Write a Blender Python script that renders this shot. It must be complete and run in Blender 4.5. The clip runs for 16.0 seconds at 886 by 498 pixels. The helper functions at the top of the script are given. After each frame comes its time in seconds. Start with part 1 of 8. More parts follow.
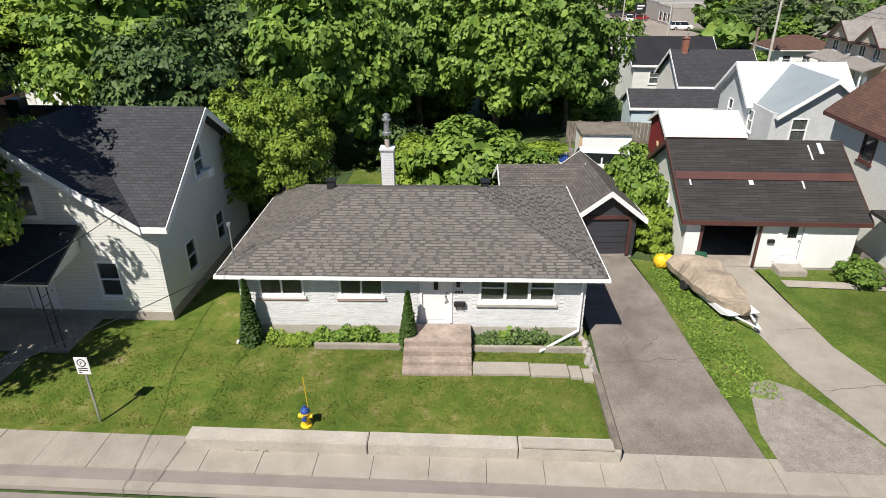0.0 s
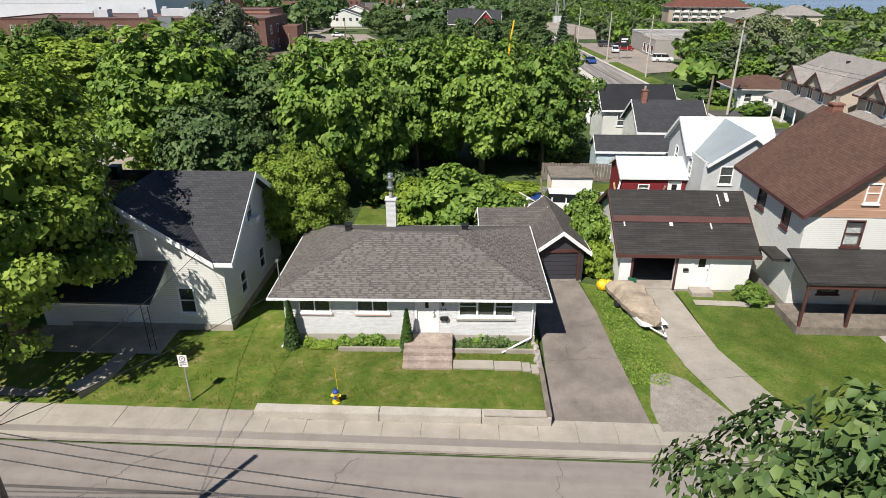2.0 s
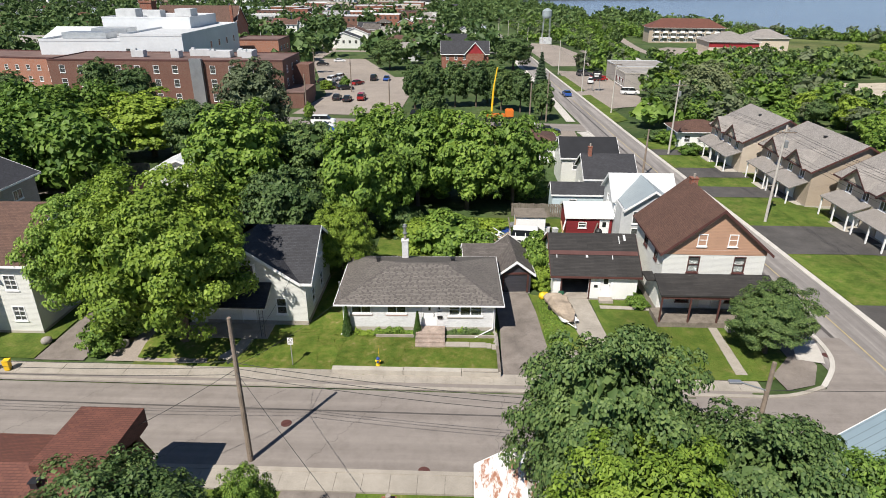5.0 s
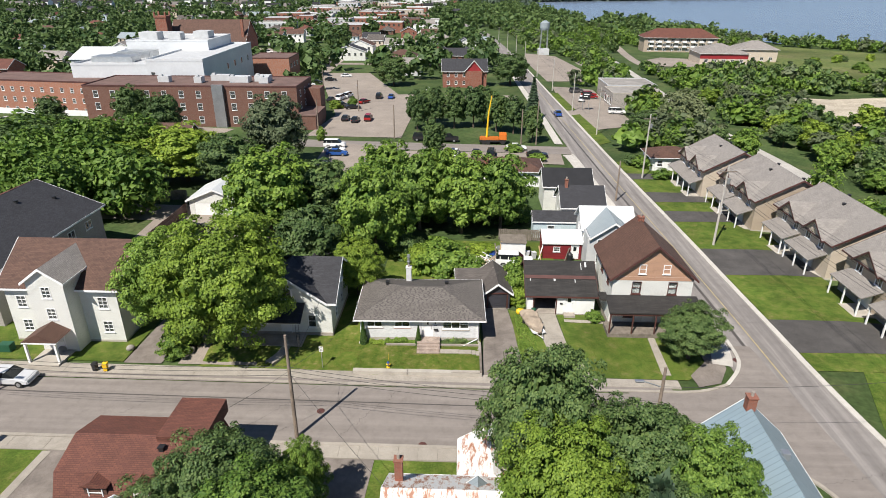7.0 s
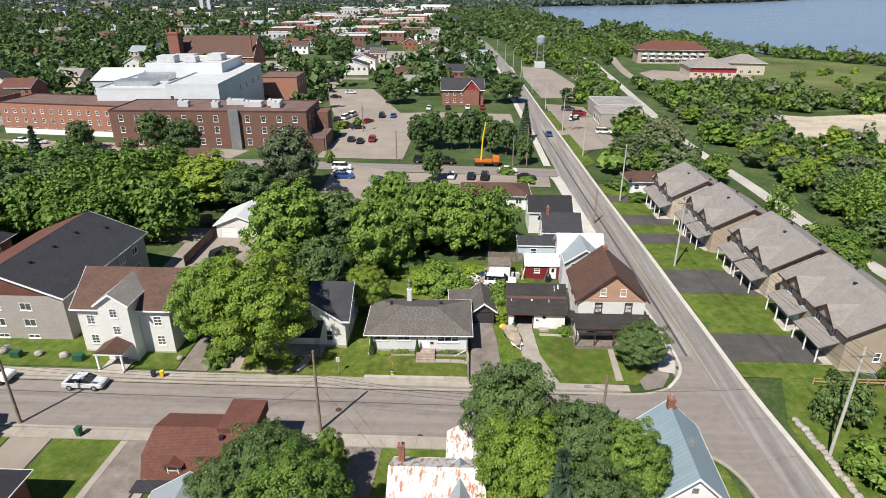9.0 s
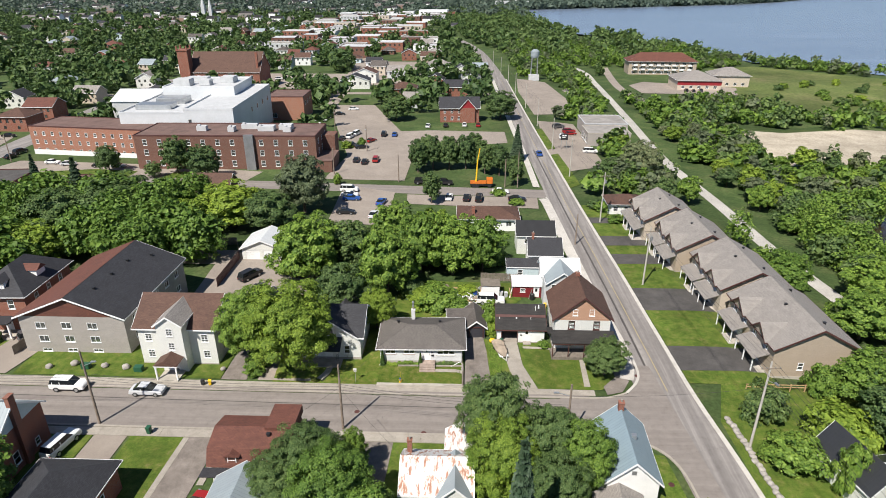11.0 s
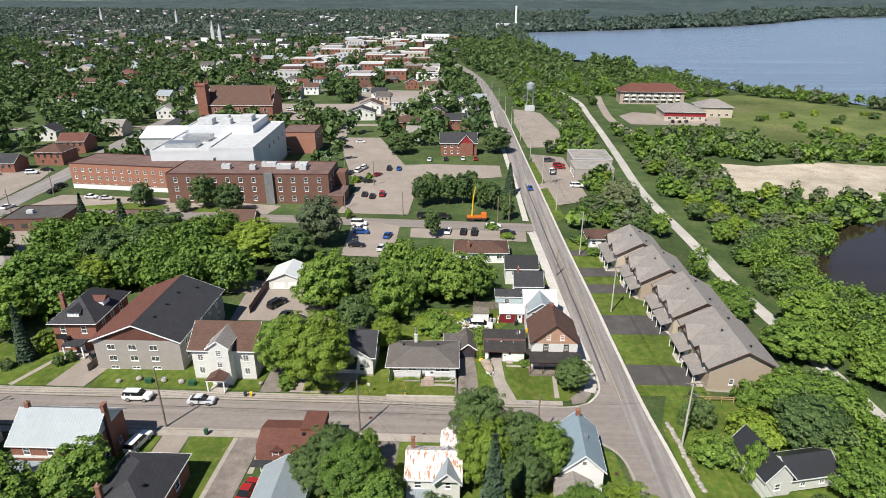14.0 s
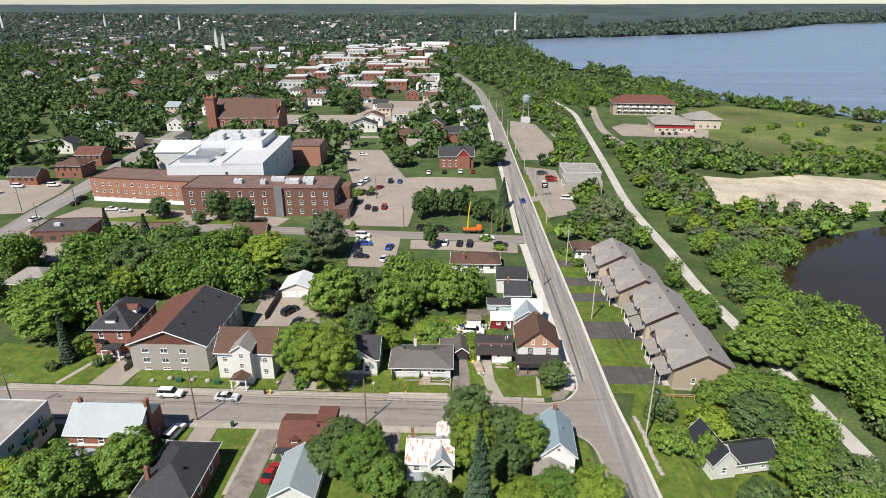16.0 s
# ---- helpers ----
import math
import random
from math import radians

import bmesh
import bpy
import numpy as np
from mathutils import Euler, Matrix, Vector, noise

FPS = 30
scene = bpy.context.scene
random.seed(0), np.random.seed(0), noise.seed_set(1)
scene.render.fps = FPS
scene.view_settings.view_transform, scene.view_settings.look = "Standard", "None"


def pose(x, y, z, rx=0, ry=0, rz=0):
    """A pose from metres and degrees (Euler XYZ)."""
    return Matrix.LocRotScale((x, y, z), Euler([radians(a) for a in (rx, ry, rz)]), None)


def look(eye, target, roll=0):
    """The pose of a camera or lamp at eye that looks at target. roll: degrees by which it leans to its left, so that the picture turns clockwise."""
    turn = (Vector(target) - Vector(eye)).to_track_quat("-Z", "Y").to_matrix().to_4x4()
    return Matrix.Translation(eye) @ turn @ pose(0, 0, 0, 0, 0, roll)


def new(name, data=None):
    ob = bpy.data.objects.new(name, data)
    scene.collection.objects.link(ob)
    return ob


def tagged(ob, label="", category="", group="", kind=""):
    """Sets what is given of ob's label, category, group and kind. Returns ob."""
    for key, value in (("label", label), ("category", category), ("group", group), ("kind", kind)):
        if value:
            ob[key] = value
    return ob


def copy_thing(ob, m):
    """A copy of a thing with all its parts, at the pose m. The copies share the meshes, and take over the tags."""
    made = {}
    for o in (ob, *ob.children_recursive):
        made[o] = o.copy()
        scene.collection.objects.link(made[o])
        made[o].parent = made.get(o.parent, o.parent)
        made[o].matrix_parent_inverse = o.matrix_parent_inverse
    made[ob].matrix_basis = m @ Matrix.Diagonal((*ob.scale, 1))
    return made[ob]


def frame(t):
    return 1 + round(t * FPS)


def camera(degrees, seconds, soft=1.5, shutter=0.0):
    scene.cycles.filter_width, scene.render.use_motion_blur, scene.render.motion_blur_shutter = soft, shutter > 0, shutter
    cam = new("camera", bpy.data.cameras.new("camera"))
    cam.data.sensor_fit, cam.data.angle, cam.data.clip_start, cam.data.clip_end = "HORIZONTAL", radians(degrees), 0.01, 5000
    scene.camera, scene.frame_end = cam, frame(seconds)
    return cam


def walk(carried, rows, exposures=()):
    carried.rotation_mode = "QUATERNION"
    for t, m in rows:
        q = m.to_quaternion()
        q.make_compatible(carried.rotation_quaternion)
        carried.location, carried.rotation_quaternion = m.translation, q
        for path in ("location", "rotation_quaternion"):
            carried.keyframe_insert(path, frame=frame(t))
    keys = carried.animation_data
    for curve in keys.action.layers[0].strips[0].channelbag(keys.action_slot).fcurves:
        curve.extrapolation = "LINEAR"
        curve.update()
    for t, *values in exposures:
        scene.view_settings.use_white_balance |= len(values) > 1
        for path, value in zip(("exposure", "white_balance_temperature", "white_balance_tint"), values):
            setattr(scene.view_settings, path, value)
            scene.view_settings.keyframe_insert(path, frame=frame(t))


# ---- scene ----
cam = camera(72.0, 16.0, soft=0.9)
METRES, EYE, TILT, LEAN, TURN = 104.0, 11.7, -23.1, 0.0, 0.0
PATH = [
    (0, (-1.36, 0.921, 12.593), (-1.443, 2.723, 11.729), 0.0),
    (0.5, (-1.172, -0.641, 13.532), (-1.257, 1.167, 12.68), 0.0),
    (1, (-0.949, -2.273, 14.498), (-1.035, -0.458, 13.662), 0.0),
    (1.5, (-0.767, -3.999, 15.477), (-0.85, -2.178, 14.654), -0.1),
    (2, (-0.594, -5.947, 16.622), (-0.673, -4.124, 15.804), -0.0),
    (2.5, (-0.424, -8.257, 17.822), (-0.499, -6.431, 17.009), -0.0),
    (3, (-0.266, -10.718, 19.186), (-0.338, -8.891, 18.375), 0.1),
    (3.5, (-0.15, -13.436, 20.832), (-0.218, -11.609, 20.021), 0.2),
    (4, (-0.025, -16.212, 22.599), (-0.092, -14.386, 21.788), 0.3),
    (4.2, (-0.176, -17.396, 23.019), (-0.232, -15.564, 22.219), 0.3),
    (6.3, (0.355, -29.772, 31.389), (0.297, -27.947, 30.571), 0.2),
    (6.5, (0.623, -30.704, 31.952), (0.561, -28.878, 31.139), 0.2),
    (7, (0.916, -33.374, 33.991), (0.851, -31.547, 33.178), 0.2),
    (7.5, (1.153, -35.979, 35.994), (1.088, -34.152, 35.183), 0.2),
    (8, (1.528, -38.61, 38.022), (1.461, -36.783, 37.21), 0.2),
    (8.5, (1.833, -41.203, 40.103), (1.764, -39.377, 39.291), 0.2),
    (9, (2.128, -43.814, 42.2), (2.058, -41.988, 41.389), 0.1),
    (9.2, (2.169, -45.062, 42.63), (2.101, -43.233, 41.825), -0.2),
    (11.3, (2.851, -57.051, 53.233), (2.785, -55.226, 52.416), -0.0),
    (11.5, (3.079, -57.952, 53.666), (3.009, -56.127, 52.851), -0.0),
    (12, (3.317, -60.655, 55.719), (3.246, -58.829, 54.907), -0.0),
    (12.5, (3.492, -63.537, 57.82), (3.421, -61.711, 57.009), -0.0),
    (13, (3.628, -66.591, 59.882), (3.556, -64.764, 59.072), -0.0),
    (13.5, (3.877, -69.604, 62.003), (3.804, -67.771, 61.207), -0.1),
    (14, (4.141, -72.637, 64.022), (4.067, -70.793, 63.251), -0.1),
    (14.5, (4.398, -75.705, 65.941), (4.325, -73.859, 65.176), -0.1),
    (15, (4.646, -78.744, 67.975), (4.572, -76.897, 67.211), -0.1),
    (15.5, (5.056, -81.857, 70.013), (4.982, -80.01, 69.25), -0.1),
    (16, (5.472, -84.922, 71.757), (5.397, -83.075, 70.995), -0.1),
]
walk(cam, [(t, look(eye, target, roll)) for t, eye, target, roll in PATH])

# ---- world, sun, exposure ----
SUN_EL, SUN_AZ = 52.0, 210.0
world = bpy.data.worlds.new("sky")
scene.world = world
world.use_nodes = True
wn = world.node_tree.nodes
sky = wn.new("ShaderNodeTexSky")
sky.sky_type, sky.sun_disc = "NISHITA", False
sky.sun_elevation, sky.sun_rotation = radians(SUN_EL), radians(SUN_AZ)
sky.air_density, sky.dust_density, sky.ozone_density = 1.0, 0.0, 4.0
sky.altitude = 1800.0
world.node_tree.links.new(sky.outputs[0], wn["Background"].inputs[0])
wn["Background"].inputs[1].default_value = 0.065
sun = new("sun", bpy.data.lights.new("sun", "SUN"))
sun.data.energy, sun.data.angle, sun.data.color = 5.0, radians(0.5), (1.0, 0.945, 0.86)
sun.matrix_world = look((-50, -87, 128), (0, 0, 0))
scene.view_settings.exposure = 0.5

# ---- materials ----
def nodes_of(name):
    m = bpy.data.materials.new(name)
    m.use_nodes = True
    t = m.node_tree
    return m, t, t.nodes["Principled BSDF"]


def link(t, a, b):
    t.links.new(a, b)


def coord(t, kind="UV", scale=1.0, rot=0.0):
    c = t.nodes.new("ShaderNodeTexCoord")
    mp = t.nodes.new("ShaderNodeMapping")
    mp.inputs["Scale"].default_value = (scale, scale, scale)
    mp.inputs["Rotation"].default_value = (0, 0, rot)
    if kind == "World":
        g = t.nodes.new("ShaderNodeNewGeometry")
        link(t, g.outputs["Position"], mp.inputs[0])
    else:
        link(t, c.outputs[kind], mp.inputs[0])
    return mp.outputs[0]


def noise_tex(t, vec, scale, detail=4.0, rough=0.6):
    n = t.nodes.new("ShaderNodeTexNoise")
    n.inputs["Scale"].default_value, n.inputs["Detail"].default_value = scale, detail
    n.inputs["Roughness"].default_value = rough
    link(t, vec, n.inputs["Vector"])
    return n.outputs[0]


def ramp(t, fac, stops):
    r = t.nodes.new("ShaderNodeValToRGB")
    while len(r.color_ramp.elements) < len(stops):
        r.color_ramp.elements.new(0.5)
    for e, (p, c) in zip(r.color_ramp.elements, stops):
        e.position, e.color = p, (*c, 1)
    link(t, fac, r.inputs[0])
    return r.outputs[0]


def mix(t, fac, a, b, mode="MIX"):
    m = t.nodes.new("ShaderNodeMix")
    m.data_type, m.blend_type = "RGBA", mode
    for s, v in ((m.inputs[0], fac), (m.inputs[6], a), (m.inputs[7], b)):
        if isinstance(v, (int, float)):
            s.default_value = v
        elif isinstance(v, tuple):
            s.default_value = (*v, 1)
        else:
            link(t, v, s)
    return m.outputs[2]


def bump(t, height, bsdf, strength=0.3, dist=0.02):
    b = t.nodes.new("ShaderNodeBump")
    b.inputs["Strength"].default_value, b.inputs["Distance"].default_value = strength, dist
    link(t, height, b.inputs["Height"])
    link(t, b.outputs[0], bsdf.inputs["Normal"])


def shade(c, k):
    return tuple(min(1.0, v * k) for v in c)


def plain(name, c, rough=0.7, var=0.12, scale=3.0, fine=40.0, metal=0.0, bumpy=0.15):
    """Paint, plaster or metal with soft stains and a fine grain."""
    m, t, b = nodes_of(name)
    v = coord(t, "World")
    big = ramp(t, noise_tex(t, v, scale * 0.2), [(0.3, shade(c, 1 - var)), (0.7, shade(c, 1 + var))])
    small = ramp(t, noise_tex(t, v, fine * 0.2), [(0.3, (1 - var,) * 3), (0.7, (1, 1, 1))])
    link(t, mix(t, 1.0, big, small, "MULTIPLY"), b.inputs["Base Color"])
    b.inputs["Roughness"].default_value, b.inputs["Metallic"].default_value = rough, metal
    bump(t, noise_tex(t, v, fine), b, bumpy, 0.01)
    return m


def courses(name, c1, c2, mortar, w, h, gap, rough=0.8, offset=0.5, var=0.2, depth=0.01, stain=0.35):
    """Rows of shingles, bricks or boards, laid out in metres over each face."""
    m, t, b = nodes_of(name)
    v = coord(t, "UV")
    k = t.nodes.new("ShaderNodeTexBrick")
    k.offset = offset
    for key, val in (("Color1", (*c1, 1)), ("Color2", (*c2, 1)), ("Mortar", (*mortar, 1)), ("Scale", 1.0), ("Mortar Size", gap),
                     ("Mortar Smooth", 0.2), ("Bias", 0.0), ("Brick Width", w), ("Row Height", h)):
        k.inputs[key].default_value = val
    link(t, v, k.inputs["Vector"])
    wv = coord(t, "World")
    st = ramp(t, noise_tex(t, wv, 0.6, 6.0, 0.7), [(0.25, (1 - stain,) * 3), (0.75, (1, 1, 1))])
    gr = ramp(t, noise_tex(t, wv, 14.0), [(0.2, (1 - var,) * 3), (0.8, (1, 1, 1))])
    link(t, mix(t, 1.0, mix(t, 1.0, k.outputs[0], st, "MULTIPLY"), gr, "MULTIPLY"), b.inputs["Base Color"])
    b.inputs["Roughness"].default_value = rough
    inv = t.nodes.new("ShaderNodeMath")
    inv.operation = "SUBTRACT"
    inv.inputs[0].default_value = 1.0
    link(t, k.outputs[1], inv.inputs[1])
    bump(t, inv.outputs[0], b, 0.6, depth)
    return m


def earth(name, stops, scale, fine, rough=0.95, bumpy=0.6, dist=0.05, big=0.05, bigvar=0.3):
    """Ground cover: three tones broken up at three scales."""
    m, t, b = nodes_of(name)
    v = coord(t, "World")
    base = ramp(t, noise_tex(t, v, scale, 8.0, 0.7), stops)
    gr = ramp(t, noise_tex(t, v, fine, 3.0), [(0.25, (0.6, 0.6, 0.6)), (0.75, (1.25, 1.25, 1.25))])
    bg = ramp(t, noise_tex(t, v, big, 3.0), [(0.3, (1 - bigvar,) * 3), (0.7, (1 + bigvar * 0.5,) * 3)])
    link(t, mix(t, 1.0, mix(t, 1.0, base, gr, "MULTIPLY"), bg, "MULTIPLY"), b.inputs["Base Color"])
    b.inputs["Roughness"].default_value = rough
    b.inputs["Specular IOR Level"].default_value = 0.2
    bump(t, noise_tex(t, v, fine * 0.7), b, bumpy, dist)
    return m


def worn_road(name, stops, along):
    """Asphalt with pale worn wheel tracks and dark drips drawn out along the traffic."""
    m, t, b = nodes_of(name)
    v = coord(t, "World")
    st = t.nodes.new("ShaderNodeMapping")
    st.inputs["Scale"].default_value = (0.03, 0.9, 1) if along == "x" else (0.9, 0.03, 1)
    link(t, v, st.inputs[0])
    base = ramp(t, noise_tex(t, st.outputs[0], 1.0, 5.0, 0.65), stops)
    spots = ramp(t, noise_tex(t, v, 0.9, 6.0, 0.75), [(0.3, (0.84, 0.83, 0.82)), (0.5, (1, 1, 1)), (0.75, (1.1, 1.1, 1.1))])
    grit = ramp(t, noise_tex(t, v, 40.0, 3.0), [(0.25, (0.75, 0.75, 0.75)), (0.75, (1.15, 1.15, 1.15))])
    link(t, mix(t, 1.0, mix(t, 1.0, base, spots, "MULTIPLY"), grit, "MULTIPLY"), b.inputs["Base Color"])
    b.inputs["Roughness"].default_value = 0.9
    bump(t, noise_tex(t, v, 28.0), b, 0.3, 0.01)
    return m


def leaf_mat(name, dark, light, trans=0.45):
    m, t, b = nodes_of(name)
    g = t.nodes.new("ShaderNodeNewGeometry")
    o = t.nodes.new("ShaderNodeObjectInfo")
    isl = ramp(t, g.outputs["Random Per Island"], [(0.0, dark), (1.0, light)])
    ob = ramp(t, o.outputs["Random"], [(0.0, (0.75, 0.8, 0.8)), (1.0, (1.2, 1.15, 1.05))])
    v = coord(t, "World")
    pat = ramp(t, noise_tex(t, v, 0.45), [(0.3, (0.7, 0.75, 0.7)), (0.7, (1.2, 1.15, 1.1))])
    c = mix(t, 1.0, mix(t, 1.0, isl, ob, "MULTIPLY"), pat, "MULTIPLY")
    link(t, c, b.inputs["Base Color"])
    b.inputs["Roughness"].default_value = 0.55
    b.inputs["Specular IOR Level"].default_value = 0.25
    tr = t.nodes.new("ShaderNodeBsdfTranslucent")
    link(t, c, tr.inputs[0])
    mx = t.nodes.new("ShaderNodeMixShader")
    mx.inputs[0].default_value = trans
    link(t, b.outputs[0], mx.inputs[1])
    link(t, tr.outputs[0], mx.inputs[2])
    link(t, mx.outputs[0], t.nodes["Material Output"].inputs[0])
    return m


def glass_mat():
    m, t, b = nodes_of("window_glass")
    b.inputs["Base Color"].default_value = (0.4, 0.43, 0.43, 1)
    b.inputs["Roughness"].default_value = 0.03
    b.inputs["Transmission Weight"].default_value = 0.9
    return m


def water_mat(name, c, rough, wave):
    m, t, b = nodes_of(name)
    v = coord(t, "World")
    st = t.nodes.new("ShaderNodeMapping")
    st.inputs["Scale"].default_value = (0.004, 0.03, 1)
    link(t, v, st.inputs[0])
    link(t, ramp(t, noise_tex(t, st.outputs[0], 1.0, 4.0), [(0.35, shade(c, 0.85)), (0.65, shade(c, 1.12))]), b.inputs["Base Color"])
    b.inputs["Roughness"].default_value = rough
    bump(t, noise_tex(t, v, wave, 4.0), b, 0.25, 0.3)
    return m


GLASS = glass_mat()
WHITE = plain("white_paint", (0.78, 0.78, 0.77), 0.5, 0.06)
TRIM = plain("white_trim", (0.8, 0.8, 0.8), 0.45, 0.05)
BLACK = plain("black_paint", (0.02, 0.02, 0.022), 0.5, 0.2)
DARK = plain("charcoal", (0.045, 0.045, 0.055), 0.5, 0.15)
GREY = plain("grey_metal", (0.3, 0.31, 0.32), 0.45, 0.15, metal=0.5)
STEEL = plain("galvanised_steel", (0.55, 0.56, 0.57), 0.4, 0.12, metal=0.8)
RUBBER = plain("rubber", (0.018, 0.018, 0.018), 0.8, 0.2)
REDP = plain("red_paint", (0.28, 0.02, 0.025), 0.6, 0.2)
YELLOW = plain("yellow_paint", (0.8, 0.5, 0.02), 0.5, 0.1)
BLUE = plain("blue_paint", (0.02, 0.06, 0.25), 0.5, 0.1)
GREENP = plain("green_plastic", (0.02, 0.09, 0.05), 0.5, 0.1)
BROWNTRIM = plain("brown_trim", (0.09, 0.035, 0.03), 0.6, 0.2)
TARP = plain("tan_canvas", (0.34, 0.275, 0.21), 0.85, 0.22, scale=6, bumpy=0.5)
STEPC = plain("weathered_pink_concrete", (0.36, 0.285, 0.24), 0.9, 0.3, scale=9, fine=50, bumpy=0.5)
WOODG = plain("weathered_wood", (0.2, 0.17, 0.14), 0.85, 0.3, scale=8, bumpy=0.4)
WOODN = plain("new_wood", (0.45, 0.3, 0.16), 0.8, 0.2, scale=8)
CONC = plain("concrete", (0.42, 0.385, 0.335), 0.9, 0.16, scale=4, fine=60, bumpy=0.4)
CONCD = plain("old_concrete", (0.34, 0.3, 0.26), 0.9, 0.22, scale=5, fine=60, bumpy=0.4)
ROCK = plain("granite", (0.36, 0.33, 0.3), 0.9, 0.25, scale=8, bumpy=0.6)
STUCCO = plain("grey_stucco", (0.5, 0.51, 0.52), 0.9, 0.1, scale=5, bumpy=0.4)
WHITE2 = plain("weathered_white_cladding", (0.6, 0.62, 0.64), 0.6, 0.08, scale=0.6, fine=8)
SOLAR = plain("membrane_white", (0.5, 0.51, 0.52), 0.7, 0.1)
SHINGLE = courses("grey_brown_shingles", (0.165, 0.145, 0.13), (0.10, 0.085, 0.078), (0.05, 0.043, 0.04), 0.31, 0.145, 0.012)
SH_BASE = courses("dark_shingle_underlay", (0.135, 0.12, 0.11), (0.115, 0.102, 0.094), (0.085, 0.075, 0.07), 0.9, 0.145, 0.012)
SH_DARK = courses("charcoal_shingles", (0.055, 0.056, 0.065), (0.035, 0.035, 0.042), (0.018, 0.018, 0.02), 0.31, 0.145, 0.012)
SH_BLACK = courses("worn_black_shingles", (0.05, 0.045, 0.043), (0.03, 0.027, 0.026), (0.012, 0.012, 0.012), 0.9, 0.15, 0.012, stain=0.5)
SH_BROWN = courses("brown_shingles", (0.16, 0.085, 0.06), (0.11, 0.055, 0.04), (0.06, 0.03, 0.02), 0.31, 0.145, 0.012)
SH_RUST = courses("russet_shingles", (0.2, 0.075, 0.05), (0.15, 0.055, 0.04), (0.08, 0.03, 0.02), 0.31, 0.145, 0.012)
SH_TAUPE = courses("taupe_shingles", (0.36, 0.33, 0.305), (0.28, 0.255, 0.235), (0.17, 0.155, 0.145), 0.31, 0.145, 0.012, stain=0.22)
SIDING = courses("white_lap_siding", (0.74, 0.74, 0.7), (0.72, 0.72, 0.68), (0.42, 0.42, 0.4), 8.0, 0.11, 0.006, 0.5, depth=0.012, stain=0.1, var=0.05)
SID_TAN = courses("peach_lap_siding", (0.5, 0.3, 0.2), (0.47, 0.28, 0.19), (0.28, 0.16, 0.1), 8.0, 0.13, 0.006, 0.6, depth=0.012, stain=0.12, var=0.05)
SID_BEIGE = courses("beige_lap_siding", (0.56, 0.48, 0.39), (0.54, 0.46, 0.37), (0.38, 0.32, 0.26), 8.0, 0.14, 0.006, 0.6, depth=0.012, stain=0.1, var=0.05)
SID_TAUPE = courses("taupe_lap_siding", (0.43, 0.35, 0.275), (0.41, 0.335, 0.26), (0.28, 0.23, 0.18), 8.0, 0.14, 0.006, 0.6, depth=0.012, stain=0.1, var=0.05)
SID_BLUE = courses("pale_blue_lap_siding", (0.55, 0.66, 0.7), (0.53, 0.64, 0.68), (0.35, 0.42, 0.45), 8.0, 0.13, 0.006, 0.6, depth=0.012, stain=0.1, var=0.05)
BRICK_W = courses("painted_white_brick", (0.74, 0.74, 0.75), (0.69, 0.69, 0.7), (0.55, 0.55, 0.55), 0.215, 0.075, 0.01, 0.7, depth=0.01, stain=0.12, var=0.08)
BRICK_R = courses("red_brick", (0.33, 0.1, 0.055), (0.25, 0.075, 0.045), (0.3, 0.2, 0.16), 0.215, 0.075, 0.01, 0.85, stain=0.2)
BRICK_B = courses("brown_brick", (0.2, 0.085, 0.06), (0.16, 0.07, 0.05), (0.2, 0.13, 0.1), 0.215, 0.075, 0.01, 0.85, stain=0.2)
BRICK_O = courses("orange_brick", (0.42, 0.17, 0.1), (0.36, 0.14, 0.085), (0.36, 0.24, 0.19), 0.215, 0.075, 0.01, 0.85, stain=0.15)
BRICK_G = courses("grey_block", (0.42, 0.38, 0.35), (0.38, 0.35, 0.32), (0.3, 0.28, 0.26), 0.4, 0.2, 0.01, 0.85, stain=0.15)
BOARD_R = courses("red_boards", (0.25, 0.018, 0.025), (0.2, 0.014, 0.02), (0.1, 0.008, 0.01), 9.0, 0.16, 0.008, 0.7, stain=0.2)
METAL_B = courses("blue_metal_roofing", (0.26, 0.34, 0.39), (0.24, 0.315, 0.365), (0.15, 0.2, 0.23), 0.42, 30.0, 0.02, 0.4, 0.0, stain=0.15, var=0.05)
METAL_L = courses("pale_metal_roofing", (0.3, 0.345, 0.37), (0.285, 0.33, 0.355), (0.2, 0.23, 0.25), 0.42, 30.0, 0.02, 0.5, 0.0, stain=0.18, var=0.05)
METAL_K = courses("black_metal_roofing", (0.03, 0.032, 0.036), (0.028, 0.03, 0.034), (0.01, 0.01, 0.012), 0.42, 30.0, 0.02, 0.4, 0.0, stain=0.15, var=0.05)
METAL_W = courses("white_metal_roofing", (0.62, 0.64, 0.65), (0.6, 0.62, 0.63), (0.46, 0.48, 0.49), 0.42, 30.0, 0.02, 0.5, 0.0, stain=0.12, var=0.05)
FLATROOF = plain("brown_gravel_roof", (0.16, 0.1, 0.085), 0.95, 0.25, scale=1.5, fine=20)
FLATGREY = plain("grey_gravel_roof", (0.3, 0.28, 0.26), 0.95, 0.25, scale=1.5, fine=20)


